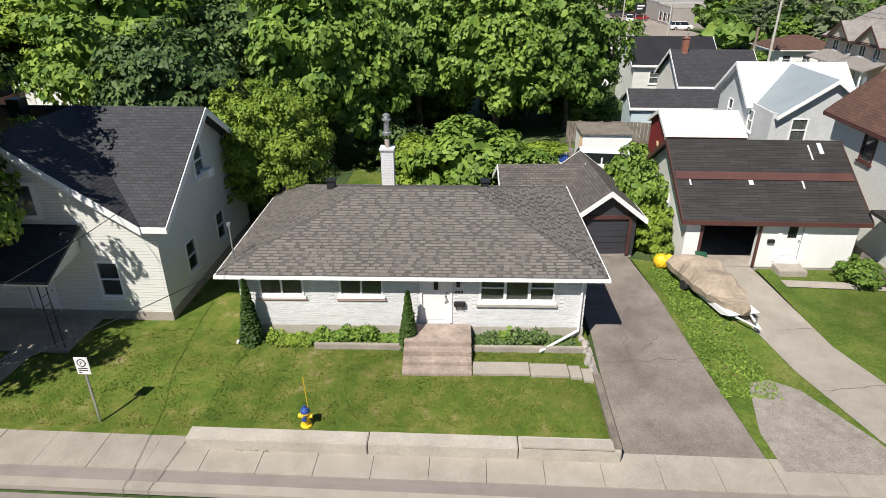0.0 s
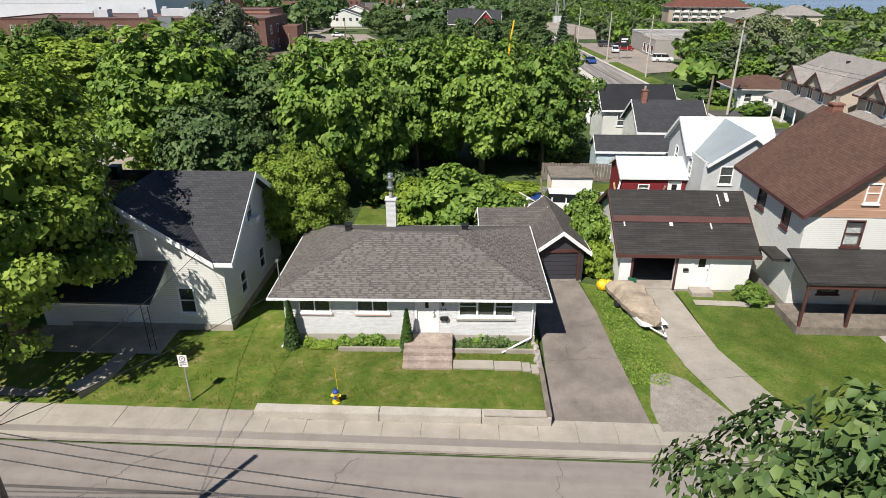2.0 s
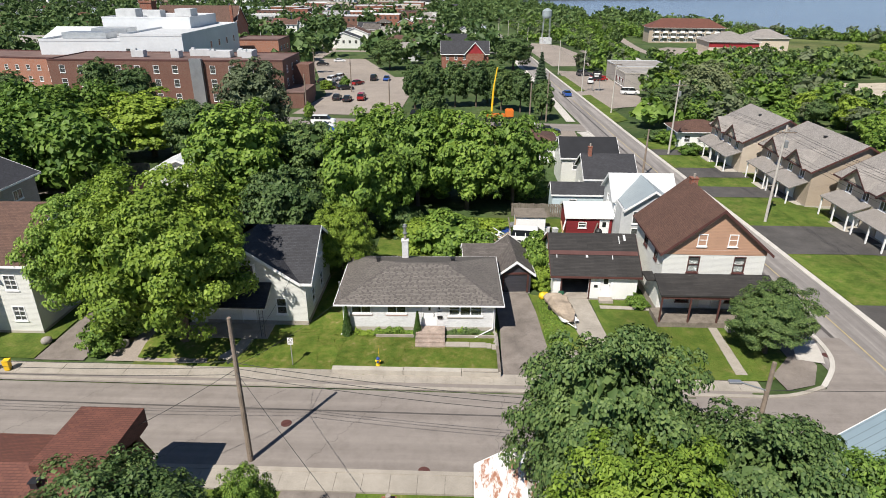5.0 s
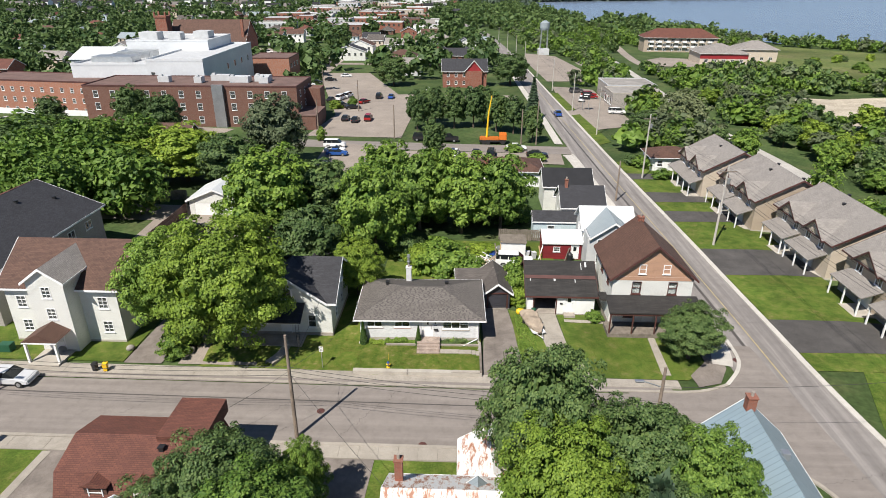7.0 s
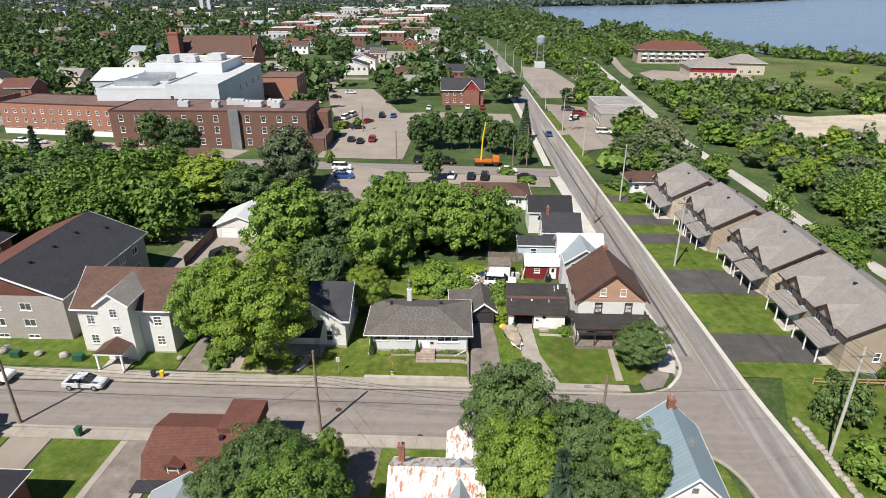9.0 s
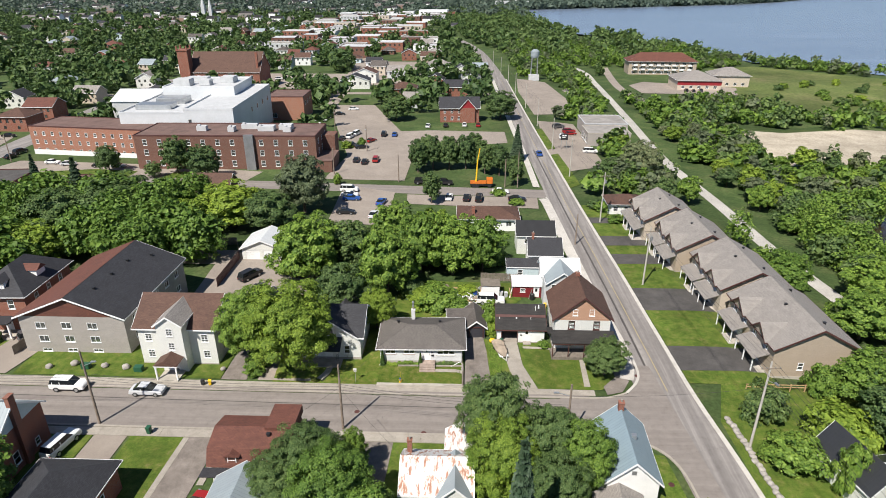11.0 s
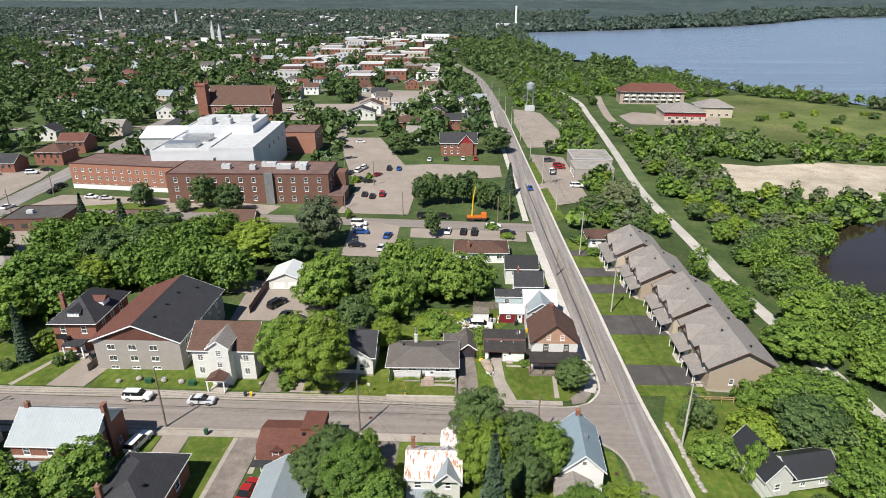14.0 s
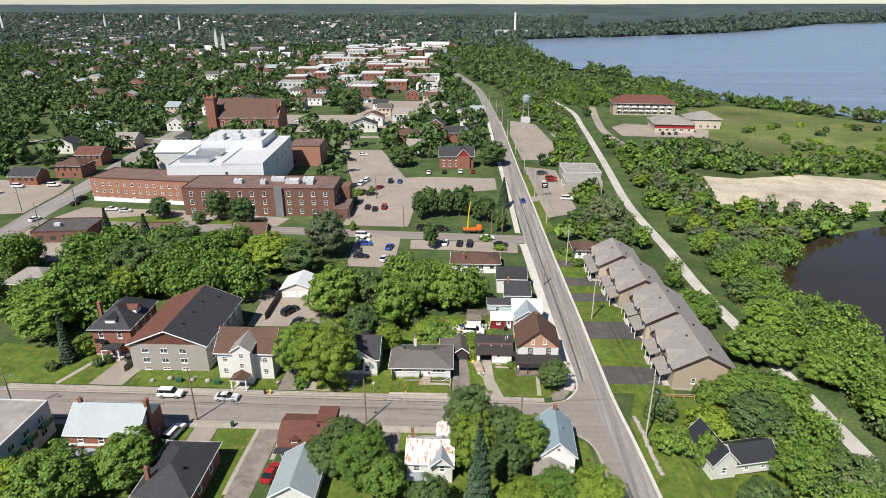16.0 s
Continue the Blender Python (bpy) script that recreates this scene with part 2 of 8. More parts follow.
def rusty_mat():
    m, t, b = nodes_of("rusted_tin_roofing")
    v = coord(t, "World")
    st = t.nodes.new("ShaderNodeMapping")
    st.inputs["Scale"].default_value = (1.6, 0.5, 0.5)
    link(t, v, st.inputs[0])
    n = noise_tex(t, st.outputs[0], 1.5, 8.0, 0.78)
    link(t, ramp(t, n, [(0.3, (0.56, 0.58, 0.6)), (0.49, (0.68, 0.67, 0.66)), (0.53, (0.5, 0.38, 0.32)), (0.57, (0.33, 0.15, 0.09)), (0.72, (0.23, 0.1, 0.06))]), b.inputs["Base Color"])
    b.inputs["Roughness"].default_value = 0.6
    bump(t, noise_tex(t, v, 20.0), b, 0.2, 0.01)
    return m


RUSTY = rusty_mat()
GRASS = earth("mown_grass", [(0.3, (0.055, 0.1, 0.013)), (0.46, (0.095, 0.145, 0.02)), (0.58, (0.15, 0.17, 0.035)), (0.7, (0.27, 0.23, 0.11))], 1.3, 34.0, big=0.12, bigvar=0.25)
GRASS2 = earth("lush_grass", [(0.28, (0.05, 0.088, 0.012)), (0.45, (0.085, 0.135, 0.02)), (0.58, (0.125, 0.16, 0.03)), (0.72, (0.22, 0.2, 0.075))], 0.7, 9.0, big=0.16, bigvar=0.32)
MEADOW = earth("meadow", [(0.3, (0.04, 0.072, 0.022)), (0.5, (0.068, 0.105, 0.034)), (0.75, (0.13, 0.145, 0.06))], 0.12, 1.6, big=0.02, bigvar=0.4)
FIELD = earth("rough_field_grass", [(0.3, (0.075, 0.105, 0.032)), (0.48, (0.12, 0.15, 0.045)), (0.62, (0.17, 0.18, 0.07)), (0.75, (0.26, 0.23, 0.12))], 0.035, 0.7, big=0.015, bigvar=0.35)
# far land: blue-shifted stops carry the aerial haze in the base colour
FOREST = earth("hazy_forest_floor", [(0.32, (0.028, 0.046, 0.05)), (0.5, (0.055, 0.08, 0.08)), (0.68, (0.1, 0.125, 0.115))], 0.012, 0.08, dist=6.0, bumpy=1.0, big=0.002)
ASPHALT = worn_road("worn_asphalt", [(0.3, (0.19, 0.166, 0.15)), (0.5, (0.225, 0.198, 0.18)), (0.7, (0.262, 0.232, 0.21))], "x")
DRIVE = earth("old_driveway_asphalt", [(0.3, (0.17, 0.147, 0.13)), (0.5, (0.225, 0.195, 0.173)), (0.75, (0.29, 0.255, 0.226))], 0.8, 30.0, 0.9, 0.4, 0.01, 0.35, 0.25)
PALEASPH = worn_road("worn_side_asphalt", [(0.32, (0.165, 0.15, 0.142)), (0.5, (0.225, 0.206, 0.195)), (0.66, (0.31, 0.285, 0.268))], "y")
NEWASPH = earth("dark_asphalt", [(0.3, (0.07, 0.066, 0.064)), (0.6, (0.1, 0.094, 0.09)), (0.8, (0.12, 0.11, 0.105))], 0.5, 40.0, 0.9, 0.3, 0.01, 0.15, 0.15)
LOT = earth("pale_parking_asphalt", [(0.3, (0.27, 0.23, 0.2)), (0.6, (0.33, 0.285, 0.245)), (0.8, (0.37, 0.32, 0.28))], 0.2, 20.0, 0.9, 0.3, 0.01, 0.04, 0.12)
SLABC = earth("pavement_concrete", [(0.3, (0.3, 0.27, 0.23)), (0.55, (0.37, 0.335, 0.29)), (0.8, (0.43, 0.39, 0.34))], 0.9, 50.0, 0.9, 0.3, 0.01, 0.1, 0.15)
KERBC = earth("pale_new_concrete", [(0.3, (0.46, 0.43, 0.39)), (0.55, (0.55, 0.52, 0.48)), (0.8, (0.61, 0.58, 0.54))], 0.9, 50.0, 0.9, 0.3, 0.01, 0.1, 0.12)
TRAILG = earth("pale_limestone_dust", [(0.3, (0.4, 0.38, 0.35)), (0.55, (0.5, 0.475, 0.44)), (0.8, (0.56, 0.535, 0.5))], 2.5, 30.0, 0.95, 0.8, 0.03, 0.1, 0.2)
GRAVEL = earth("gravel", [(0.3, (0.24, 0.215, 0.19)), (0.55, (0.33, 0.295, 0.26)), (0.8, (0.42, 0.385, 0.34))], 2.5, 30.0, 0.95, 0.8, 0.03, 0.1, 0.2)
DIRT = earth("bare_sand", [(0.3, (0.36, 0.31, 0.24)), (0.6, (0.5, 0.44, 0.35)), (0.8, (0.58, 0.52, 0.43))], 0.12, 2.0, 0.95, 0.6, 0.1, 0.03, 0.2)
LAKE = water_mat("lake_water", (0.15, 0.185, 0.25), 0.25, 0.35)
POND = water_mat("pond_water", (0.03, 0.022, 0.014), 0.05, 0.4)
BARK = plain("bark", (0.12, 0.09, 0.065), 0.95, 0.3, scale=10, bumpy=0.6)
POLE = plain("pole_wood", (0.24, 0.19, 0.15), 0.9, 0.25, scale=6, bumpy=0.3)
POLE_P = plain("bleached_pole_wood", (0.46, 0.43, 0.39), 0.85, 0.15, scale=6, bumpy=0.3)
LEAF = leaf_mat("maple_leaves", (0.08, 0.158, 0.03), (0.24, 0.355, 0.07), 0.28)
LEAF_Y = leaf_mat("pale_leaves", (0.125, 0.205, 0.028), (0.325, 0.43, 0.068), 0.28)
LEAF_D = leaf_mat("dark_leaves", (0.05, 0.1, 0.036), (0.155, 0.225, 0.08), 0.25)
# far trees only: distance haze is put into the leaf colour as extra blue
LEAF_F = leaf_mat("hazy_far_leaves", (0.062, 0.095, 0.082), (0.135, 0.18, 0.15), 0.25)
LEAF_S = leaf_mat("grey_green_leaves", (0.11, 0.145, 0.078), (0.215, 0.25, 0.145), 0.3)
NEEDLE = leaf_mat("spruce_needles", (0.03, 0.06, 0.035), (0.075, 0.115, 0.07), 0.1)
NEEDLE_D = leaf_mat("cedar_needles", (0.022, 0.055, 0.01), (0.055, 0.1, 0.02), 0.1)
WIRE = plain("cable", (0.03, 0.03, 0.03), 0.6, 0.1)
CARGLASS = plain("tinted_glass", (0.015, 0.018, 0.02), 0.08, 0.1)

# ---- mesh tools ----
def uv_metres(me):
    """UVs in metres: across each face, and up its slope."""
    if not me.polygons:
        return
    layer = me.uv_layers.new(name="UVMap")
    for p in me.polygons:
        n = p.normal
        u = Vector((0, 0, 1)).cross(n)
        u = Vector((1, 0, 0)) if u.length < 1e-3 else u.normalized()
        v = n.cross(u)
        for i in p.loop_indices:
            co = me.vertices[me.loops[i].vertex_index].co
            layer.data[i].uv = (co.dot(u), co.dot(v))


def mesh_of(name, bm, material, smooth=False):
    me = bpy.data.meshes.new(name)
    bm.to_mesh(me)
    bm.free()
    me.materials.append(material)
    uv_metres(me)
    if smooth:
        for p in me.polygons:
            p.use_smooth = True
    return me


def part(name, bm, material, parent, label="", m=None, smooth=False):
    me = bm if isinstance(bm, bpy.types.Mesh) else mesh_of(name, bm, material, smooth)
    ob = new(name, me)
    ob.parent = parent
    if m is not None:
        ob.matrix_local = m
    return tagged(ob, label)


def thing(name, label, category, m, group="", kind=""):
    ob = new(name)
    ob.empty_display_size = 0.3
    ob.matrix_world = m
    return tagged(ob, label, category, group, kind)


def single(name, bm, material, label, category, m=None, group="", kind="", smooth=False):
    ob = new(name, mesh_of(name, bm, material, smooth))
    if m is not None:
        ob.matrix_world = m
    return tagged(ob, label, category, group, kind)


def box(bm, x0, y0, z0, x1, y1, z1):
    vs = [bm.verts.new((x, y, z)) for z in (z0, z1) for x, y in ((x0, y0), (x1, y0), (x1, y1), (x0, y1))]
    for f in ((3, 2, 1, 0), (4, 5, 6, 7), (0, 1, 5, 4), (1, 2, 6, 5), (2, 3, 7, 6), (3, 0, 4, 7)):
        bm.faces.new([vs[i] for i in f])
    return vs


def boxes(*rows, bevel=0.0):
    bm = bmesh.new()
    for r in rows:
        box(bm, *r)
    if bevel:
        bmesh.ops.bevel(bm, geom=bm.edges[:], offset=bevel, segments=2, affect="EDGES")
    return bm


def prism(bm, poly, axis, a, b):
    """A polygon given in the plane across the axis, drawn out from a to b."""
    def at(p, k):
        return (k, p[0], p[1]) if axis == "x" else (p[0], k, p[1]) if axis == "y" else (p[0], p[1], k)
    lo = [bm.verts.new(at(p, a)) for p in poly]
    hi = [bm.verts.new(at(p, b)) for p in poly]
    n = len(poly)
    fs = [bm.faces.new(lo), bm.faces.new(hi[::-1])]
    fs += [bm.faces.new((lo[i], hi[i], hi[(i + 1) % n], lo[(i + 1) % n])) for i in range(n)]
    bmesh.ops.recalc_face_normals(bm, faces=fs)


def tube(bm, p, q, r0, r1=None, seg=8):
    r1 = r0 if r1 is None else r1
    p, q = Vector(p), Vector(q)
    d = (q - p).normalized()
    a = d.orthogonal().normalized()
    b = d.cross(a)
    rings = [[bm.verts.new(c + (a * math.cos(k * math.tau / seg) + b * math.sin(k * math.tau / seg)) * r) for k in range(seg)] for c, r in ((p, r0), (q, r1))]
    for k in range(seg):
        bm.faces.new((rings[0][k], rings[0][(k + 1) % seg], rings[1][(k + 1) % seg], rings[1][k]))
    bm.faces.new(rings[0][::-1])
    bm.faces.new(rings[1])


def lathe(bm, rows, seg=12, at=(0, 0, 0)):
    rings = [[bm.verts.new((at[0] + r * math.cos(k * math.tau / seg), at[1] + r * math.sin(k * math.tau / seg), at[2] + z)) for k in range(seg)] for r, z in rows]
    for lo, hi in zip(rings, rings[1:]):
        for k in range(seg):
            bm.faces.new((lo[k], lo[(k + 1) % seg], hi[(k + 1) % seg], hi[k]))
    bm.faces.new(rings[0][::-1])
    bm.faces.new(rings[-1])


def raw_mesh(name, verts, faces, material, smooth=False):
    me = bpy.data.meshes.new(name)
    me.from_pydata(verts, [], faces)
    me.materials.append(material)
    if smooth:
        me.polygons.foreach_set("use_smooth", [True] * len(me.polygons))
    return me


# ---- the lie of the land ----
LAKE_SHORE = [(104, 1175), (108, 900), (113, 720), (181, 646), (202, 508), (228, 442), (268, 428), (293, 349), (480, 260), (1200, 180), (4900, 150),
              (4900, 3300), (3000, 2650), (1411, 2165), (1111, 2029), (827, 1694), (641, 1523), (344, 1360), (106, 1260)]
POND_SHORE = [(87, 71), (103, 87), (121, 110), (160, 126), (260, 120), (260, -20), (120, -25), (95, 5), (91, 23), (94, 39), (91.5, 51)]
WATER_LAKE, WATER_POND = -9.0, -3.1


def inside(poly, x, y):
    hit, n = False, len(poly)
    for i in range(n):
        (x0, y0), (x1, y1) = poly[i], poly[(i + 1) % n]
        if (y0 > y) != (y1 > y) and x < (x1 - x0) * (y - y0) / (y1 - y0) + x0:
            hit = not hit
    return hit


def gz(x, y):
    return -0.017 * min(max(y - 24, 0), 400) - 0.055 * min(max(x - 42, 0), 40)


def land(x, y):
    z = gz(x, y)
    if inside(POND_SHORE, x, y):
        return WATER_POND - 1.5
    if inside(LAKE_SHORE, x, y):
        return WATER_LAKE - 3.0
    r = math.hypot(x, y)
    if r > 2300 and y > 0:
        k = min((r - 2300) / 2500, 1.0)
        z += k * (34 + 4 * noise.noise((x * 0.0011, y * 0.0011, 3.1)) + 3 * noise.noise((x * 0.005, y * 0.005, 1.7)))
    return z


def spread(fine0, fine1, step, lo, hi):
    a = list(np.arange(fine0, fine1 + 0.1, step))
    s, v = step, fine1
    while v < hi:
        s *= 1.16
        v += min(s, 170)
        a.append(min(v, hi))
    s, v = step, fine0
    while v > lo:
        s *= 1.16
        v -= min(s, 170)
        a.insert(0, max(v, lo))
    return a


gx, gy = spread(-198, 342, 10, -4950, 4950), spread(-96, 504, 10, -400, 4950)
ground_v = [(x, y, land(x, y)) for y in gy for x in gx]
W = len(gx)
near_f, far_f = [], []
for j in range(len(gy) - 1):
    for i in range(W - 1):
        f = (j * W + i, j * W + i + 1, (j + 1) * W + i + 1, (j + 1) * W + i)
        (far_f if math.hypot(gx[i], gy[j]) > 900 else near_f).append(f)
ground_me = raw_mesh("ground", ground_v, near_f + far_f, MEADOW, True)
# faces beyond 900 m take the haze-tinted ground
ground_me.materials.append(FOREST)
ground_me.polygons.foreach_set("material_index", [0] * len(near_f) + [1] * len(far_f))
tagged(new("ground", ground_me), "grassy town land with wooded hills beyond", "ground", kind="structure")


def sheet(name, poly, z, material, label, category):
    bm = bmesh.new()
    f = bm.faces.new([bm.verts.new((x, y, z)) for x, y in poly])
    bmesh.ops.recalc_face_normals(bm, faces=[f])
    if f.normal.z < 0:
        f.normal_flip()
    bmesh.ops.triangulate(bm, faces=bm.faces[:])
    return single(name, bm, material, label, category, kind="structure")


sheet("water_lake", LAKE_SHORE, WATER_LAKE, LAKE, "wide blue-grey lake with light ripples", "lake")
sheet("water_pond", POND_SHORE, WATER_POND, POND, "still dark brown pond water", "pond")


def patch(name, poly, off, material, label, category, cell=10.0, z=None, thick=0.0):
    """A flat lot laid over the land."""
    bm = bmesh.new()
    f = bm.faces.new([bm.verts.new((x, y, 0)) for x, y in poly])
    if f.normal.z < 0 or sum((poly[i][0] - poly[i - 1][0]) * (poly[i][1] + poly[i - 1][1]) for i in range(len(poly))) > 0:
        f.normal_flip()
    xs, ys = [p[0] for p in poly], [p[1] for p in poly]
    for a, (lo, hi) in enumerate(((min(xs), max(xs)), (min(ys), max(ys)))):
        k = math.ceil(lo / cell) * cell
        while k < hi:
            bmesh.ops.bisect_plane(bm, geom=bm.verts[:] + bm.edges[:] + bm.faces[:], plane_co=(k, k, 0), plane_no=((1, 0, 0), (0, 1, 0))[a])
            k += cell
        for brk in ((42, 82), (24,))[a]:
            if lo < brk < hi:
                bmesh.ops.bisect_plane(bm, geom=bm.verts[:] + bm.edges[:] + bm.faces[:], plane_co=(brk, brk, 0), plane_no=((1, 0, 0), (0, 1, 0))[a])
    for v in bm.verts:
        v.co.z = (gz(v.co.x, v.co.y) if z is None else z) + off
    if thick:
        r = bmesh.ops.extrude_face_region(bm, geom=bm.faces[:])
        for v in (g for g in r["geom"] if isinstance(g, bmesh.types.BMVert)):
            v.co.z -= thick
        bmesh.ops.recalc_face_normals(bm, faces=bm.faces[:])
    return single(name, bm, material, label, category, kind="structure")


def smooth_line(pts, n=8):
    out = []
    for i in range(len(pts) - 1):
        p0, p1, p2, p3 = (Vector(pts[max(0, min(len(pts) - 1, k))]) for k in (i - 1, i, i + 1, i + 2))
        for s in range(n):
            t = s / n
            out.append(0.5 * (2 * p1 + (p2 - p0) * t + (2 * p0 - 5 * p1 + 4 * p2 - p3) * t * t + (3 * p1 - p0 - 3 * p2 + p3) * t ** 3))
    return out + [Vector(pts[-1])]


def strip(name, pts, width, off, material, label, category, shift=0.0, thick=0.0, n=8, parent=None):
    line = smooth_line([(x, y, 0) for x, y in pts], n)
    vs, fs = [], []
    for i, p in enumerate(line):
        d = (line[min(i + 1, len(line) - 1)] - line[max(i - 1, 0)]).normalized()
        s = Vector((d.y, -d.x, 0))
        for k in (-0.5, 0.5):
            q = p + s * (shift + width * k)
            vs.append((q.x, q.y, gz(q.x, q.y) + off))
    c = len(vs)
    for i in range(len(line) - 1):
        fs.append((2 * i, 2 * i + 1, 2 * i + 3, 2 * i + 2))
    if thick:
        vs += [(x, y, z - thick) for x, y, z in vs]
        for i in range(len(line) - 1):
            fs.append((2 * i, 2 * i + 2, 2 * i + 2 + c, 2 * i + c))
            fs.append((2 * i + 3, 2 * i + 1, 2 * i + 1 + c, 2 * i + 3 + c))
    ob = new(name, raw_mesh(name, vs, fs, material))
    return tagged(ob, label, category, kind="structure")

# ---- streets and lots ----
SIDE = [(34.5, -60), (33.2, -20), (31.8, -2), (30.4, 14), (30.0, 32), (29.6, 50), (28.4, 90), (27, 150), (26, 195), (23.6, 327), (13.6, 495), (-14, 640), (-60, 800)]
strip("road_front", [(-220, 9.5), (-120, 9.0), (-60, 8.4), (-20, 8.2), (10, 8.0), (24, 8.2), (29, 8.3)], 7.6, 0.05, ASPHALT, "worn grey-brown asphalt street with patches", "road")
strip("road_side", SIDE, 7.2, 0.07, PALEASPH, "grey asphalt road running towards the town", "road")
patch("road_corner", [(16, 12.1), (22, 12.1), (25.4, 13.2), (27.5, 16), (28.2, 20), (30, 20), (32, -8), (28.6, -8), (28.0, 1), (25, 4.0), (20, 4.3), (16, 4.4)], 0.09, ASPHALT, "worn asphalt street corner", "road")
CROSS = [(27, 101), (10, 102.2), (-16, 104), (-57, 107), (-111, 109.5), (-150, 112)]
LEFT = [(-136, 60), (-147, 95), (-152, 120), (-155, 150), (-160, 185), (-168, 240), (-176, 320)]
strip("road_cross", CROSS, 7, 0.06, ASPHALT, "pale asphalt cross street", "road")
strip("road_left", LEFT, 9.5, 0.07, PALEASPH, "pale asphalt street beside the brick block", "road")
strip("trail", [(77, -20), (75, 2), (73.5, 20), (71.5, 45), (69.8, 68), (69.8, 98), (69, 147), (74, 215), (81, 320), (83, 400), (60, 520)], 3.6, 0.07, TRAILG, "pale gravel trail between the bushes", "path")
strip("lane", [(96, 250), (92, 300), (96, 350), (104, 410)], 5, 0.08, LOT, "pale paved lane by the lake", "road")

# centre lines, tar seams and manholes
YLINE = plain("worn_yellow_line", (0.42, 0.34, 0.18), 0.8, 0.2)
WLINE = plain("worn_white_line", (0.6, 0.58, 0.55), 0.8, 0.2)
TAR = plain("tar_seam", (0.09, 0.08, 0.075), 0.7, 0.2)
strip("trim_centre_line", SIDE[3:10], 0.12, 0.085, YLINE, "worn yellow centre line", "road marking", shift=0.6)
strip("trim_tar_seam", SIDE[1:8], 0.35, 0.08, TAR, "dark tar seam along the road", "road seam", shift=-0.7)
strip("trim_street_seam", [(-60, 10.3), (-30, 9.9), (-5, 9.6), (16, 9.4)], 0.14, 0.06, TAR, "faint tar seam along the street", "road seam")
for x, y, c, l in ((-11.0, 8.3, BROWNTRIM, "rusty iron manhole cover"), (-2.0, 4.5, BROWNTRIM, "rusty iron drain grate"), (26.4, -3.0, BROWNTRIM, "square iron drain grate at the kerb"), (27.7, 17.5, BROWNTRIM, "square iron drain grate at the kerb")):
    bm = bmesh.new()
    lathe(bm, [(0.34, 0.0), (0.34, 0.035), (0.3, 0.045)], 16, (x, y, 0.04))
    single("manhole_cover", bm, c, l, "manhole")

# pavements with slabs and kerbs
def pavement(name, x0, x1, y0, y1, slope0, slope1, label, cut=1.55, near=None):
    """Slabs between two edges that run along the street; y as a straight line over x."""
    top = tagged(new(name), label, "pavement", kind="structure")
    n = int((x1 - x0) / cut)
    for i in range(n):
        a, b = x0 + i * cut, x0 + (i + 1) * cut - 0.014
        bm = bmesh.new()
        lo = lambda x: y0 + slope0 * (x - x0)
        hi = lambda x: y1 + slope1 * (x - x0)
        dz = random.uniform(-0.008, 0.008)
        vs = [bm.verts.new((x, y, z)) for z in (0.0, 0.13 + dz) for x, y in ((a, lo(a)), (b, lo(b)), (b, hi(b)), (a, hi(a)))]
        for f in ((4, 5, 6, 7), (0, 1, 5, 4), (1, 2, 6, 5), (2, 3, 7, 6), (3, 0, 4, 7)):
            bm.faces.new([vs[k] for k in f])
        part("slab", bm, SLABC, top)
    return top


pavement("pavement_north", -86, 21, 13.15, 14.75, -0.0045, -0.0085, "concrete pavement slabs along the street")
pavement("pavement_south", -86, 16, 2.75, 4.1, 0.0, 0.001, "concrete pavement slabs on the house side")
strip("kerb_north", [(-200, 13.4), (-86, 12.75), (-40, 12.45), (0, 12.15), (16, 12.15), (22, 12.25), (25.3, 13.4)], 0.3, 0.16, SLABC, "worn concrete kerb", "kerb", thick=0.2)
strip("kerb_side", [(25.3, 13.4), (27.4, 16.2), (28.1, 19.5), (27.8, 28), (27.1, 38), (26.5, 50), (25.0, 90), (24.4, 98)], 0.35, 0.16, KERBC, "pale concrete kerb", "kerb", thick=0.2)
strip("kerb_south", [(-200, 5.2), (-86, 4.8), (-40, 4.4), (0, 4.25), (16, 4.2), (23, 4.1), (26.4, 2.6), (28.3, -1), (28.9, -9), (29.8, -30)], 0.3, 0.16, SLABC, "pale concrete kerb", "kerb", thick=0.2)
strip("kerb_east", [(37.2, -30), (35.6, -2), (34.3, 14), (33.7, 32), (33.3, 50), (32.1, 90), (30.8, 150), (29.8, 195), (27.4, 327)], 0.6, 0.16, KERBC, "pale concrete kerb", "kerb", thick=0.2)
strip("pavement_side", [(26.0, 16.5), (26.8, 20), (26.7, 28), (26.0, 38), (25.4, 50), (23.9, 90), (23.2, 97)], 1.9, 0.14, KERBC, "pale concrete pavement beside the road", "pavement", thick=0.2)
patch("verge_corner", [(22.6, 12.9), (24.8, 13.6), (26.2, 16), (26.4, 30), (24.6, 30), (24.5, 17), (22.4, 14.7)], 0.12, DRIVE, "worn dirt and asphalt verge at the corner", "verge", 4)
strip("pavement_far", [(22.8, 107), (22.4, 150), (21.4, 195), (19.2, 327)], 1.8, 0.14, KERBC, "pale concrete pavement beside the road", "pavement", thick=0.2)

strip("boulevard", [(-200, 13.6), (-86, 13.1), (-40, 12.8), (0, 12.6), (16, 12.6), (20, 12.75)], 1.3, 0.1, ASPHALT, "narrow worn asphalt strip beside the kerb", "verge")


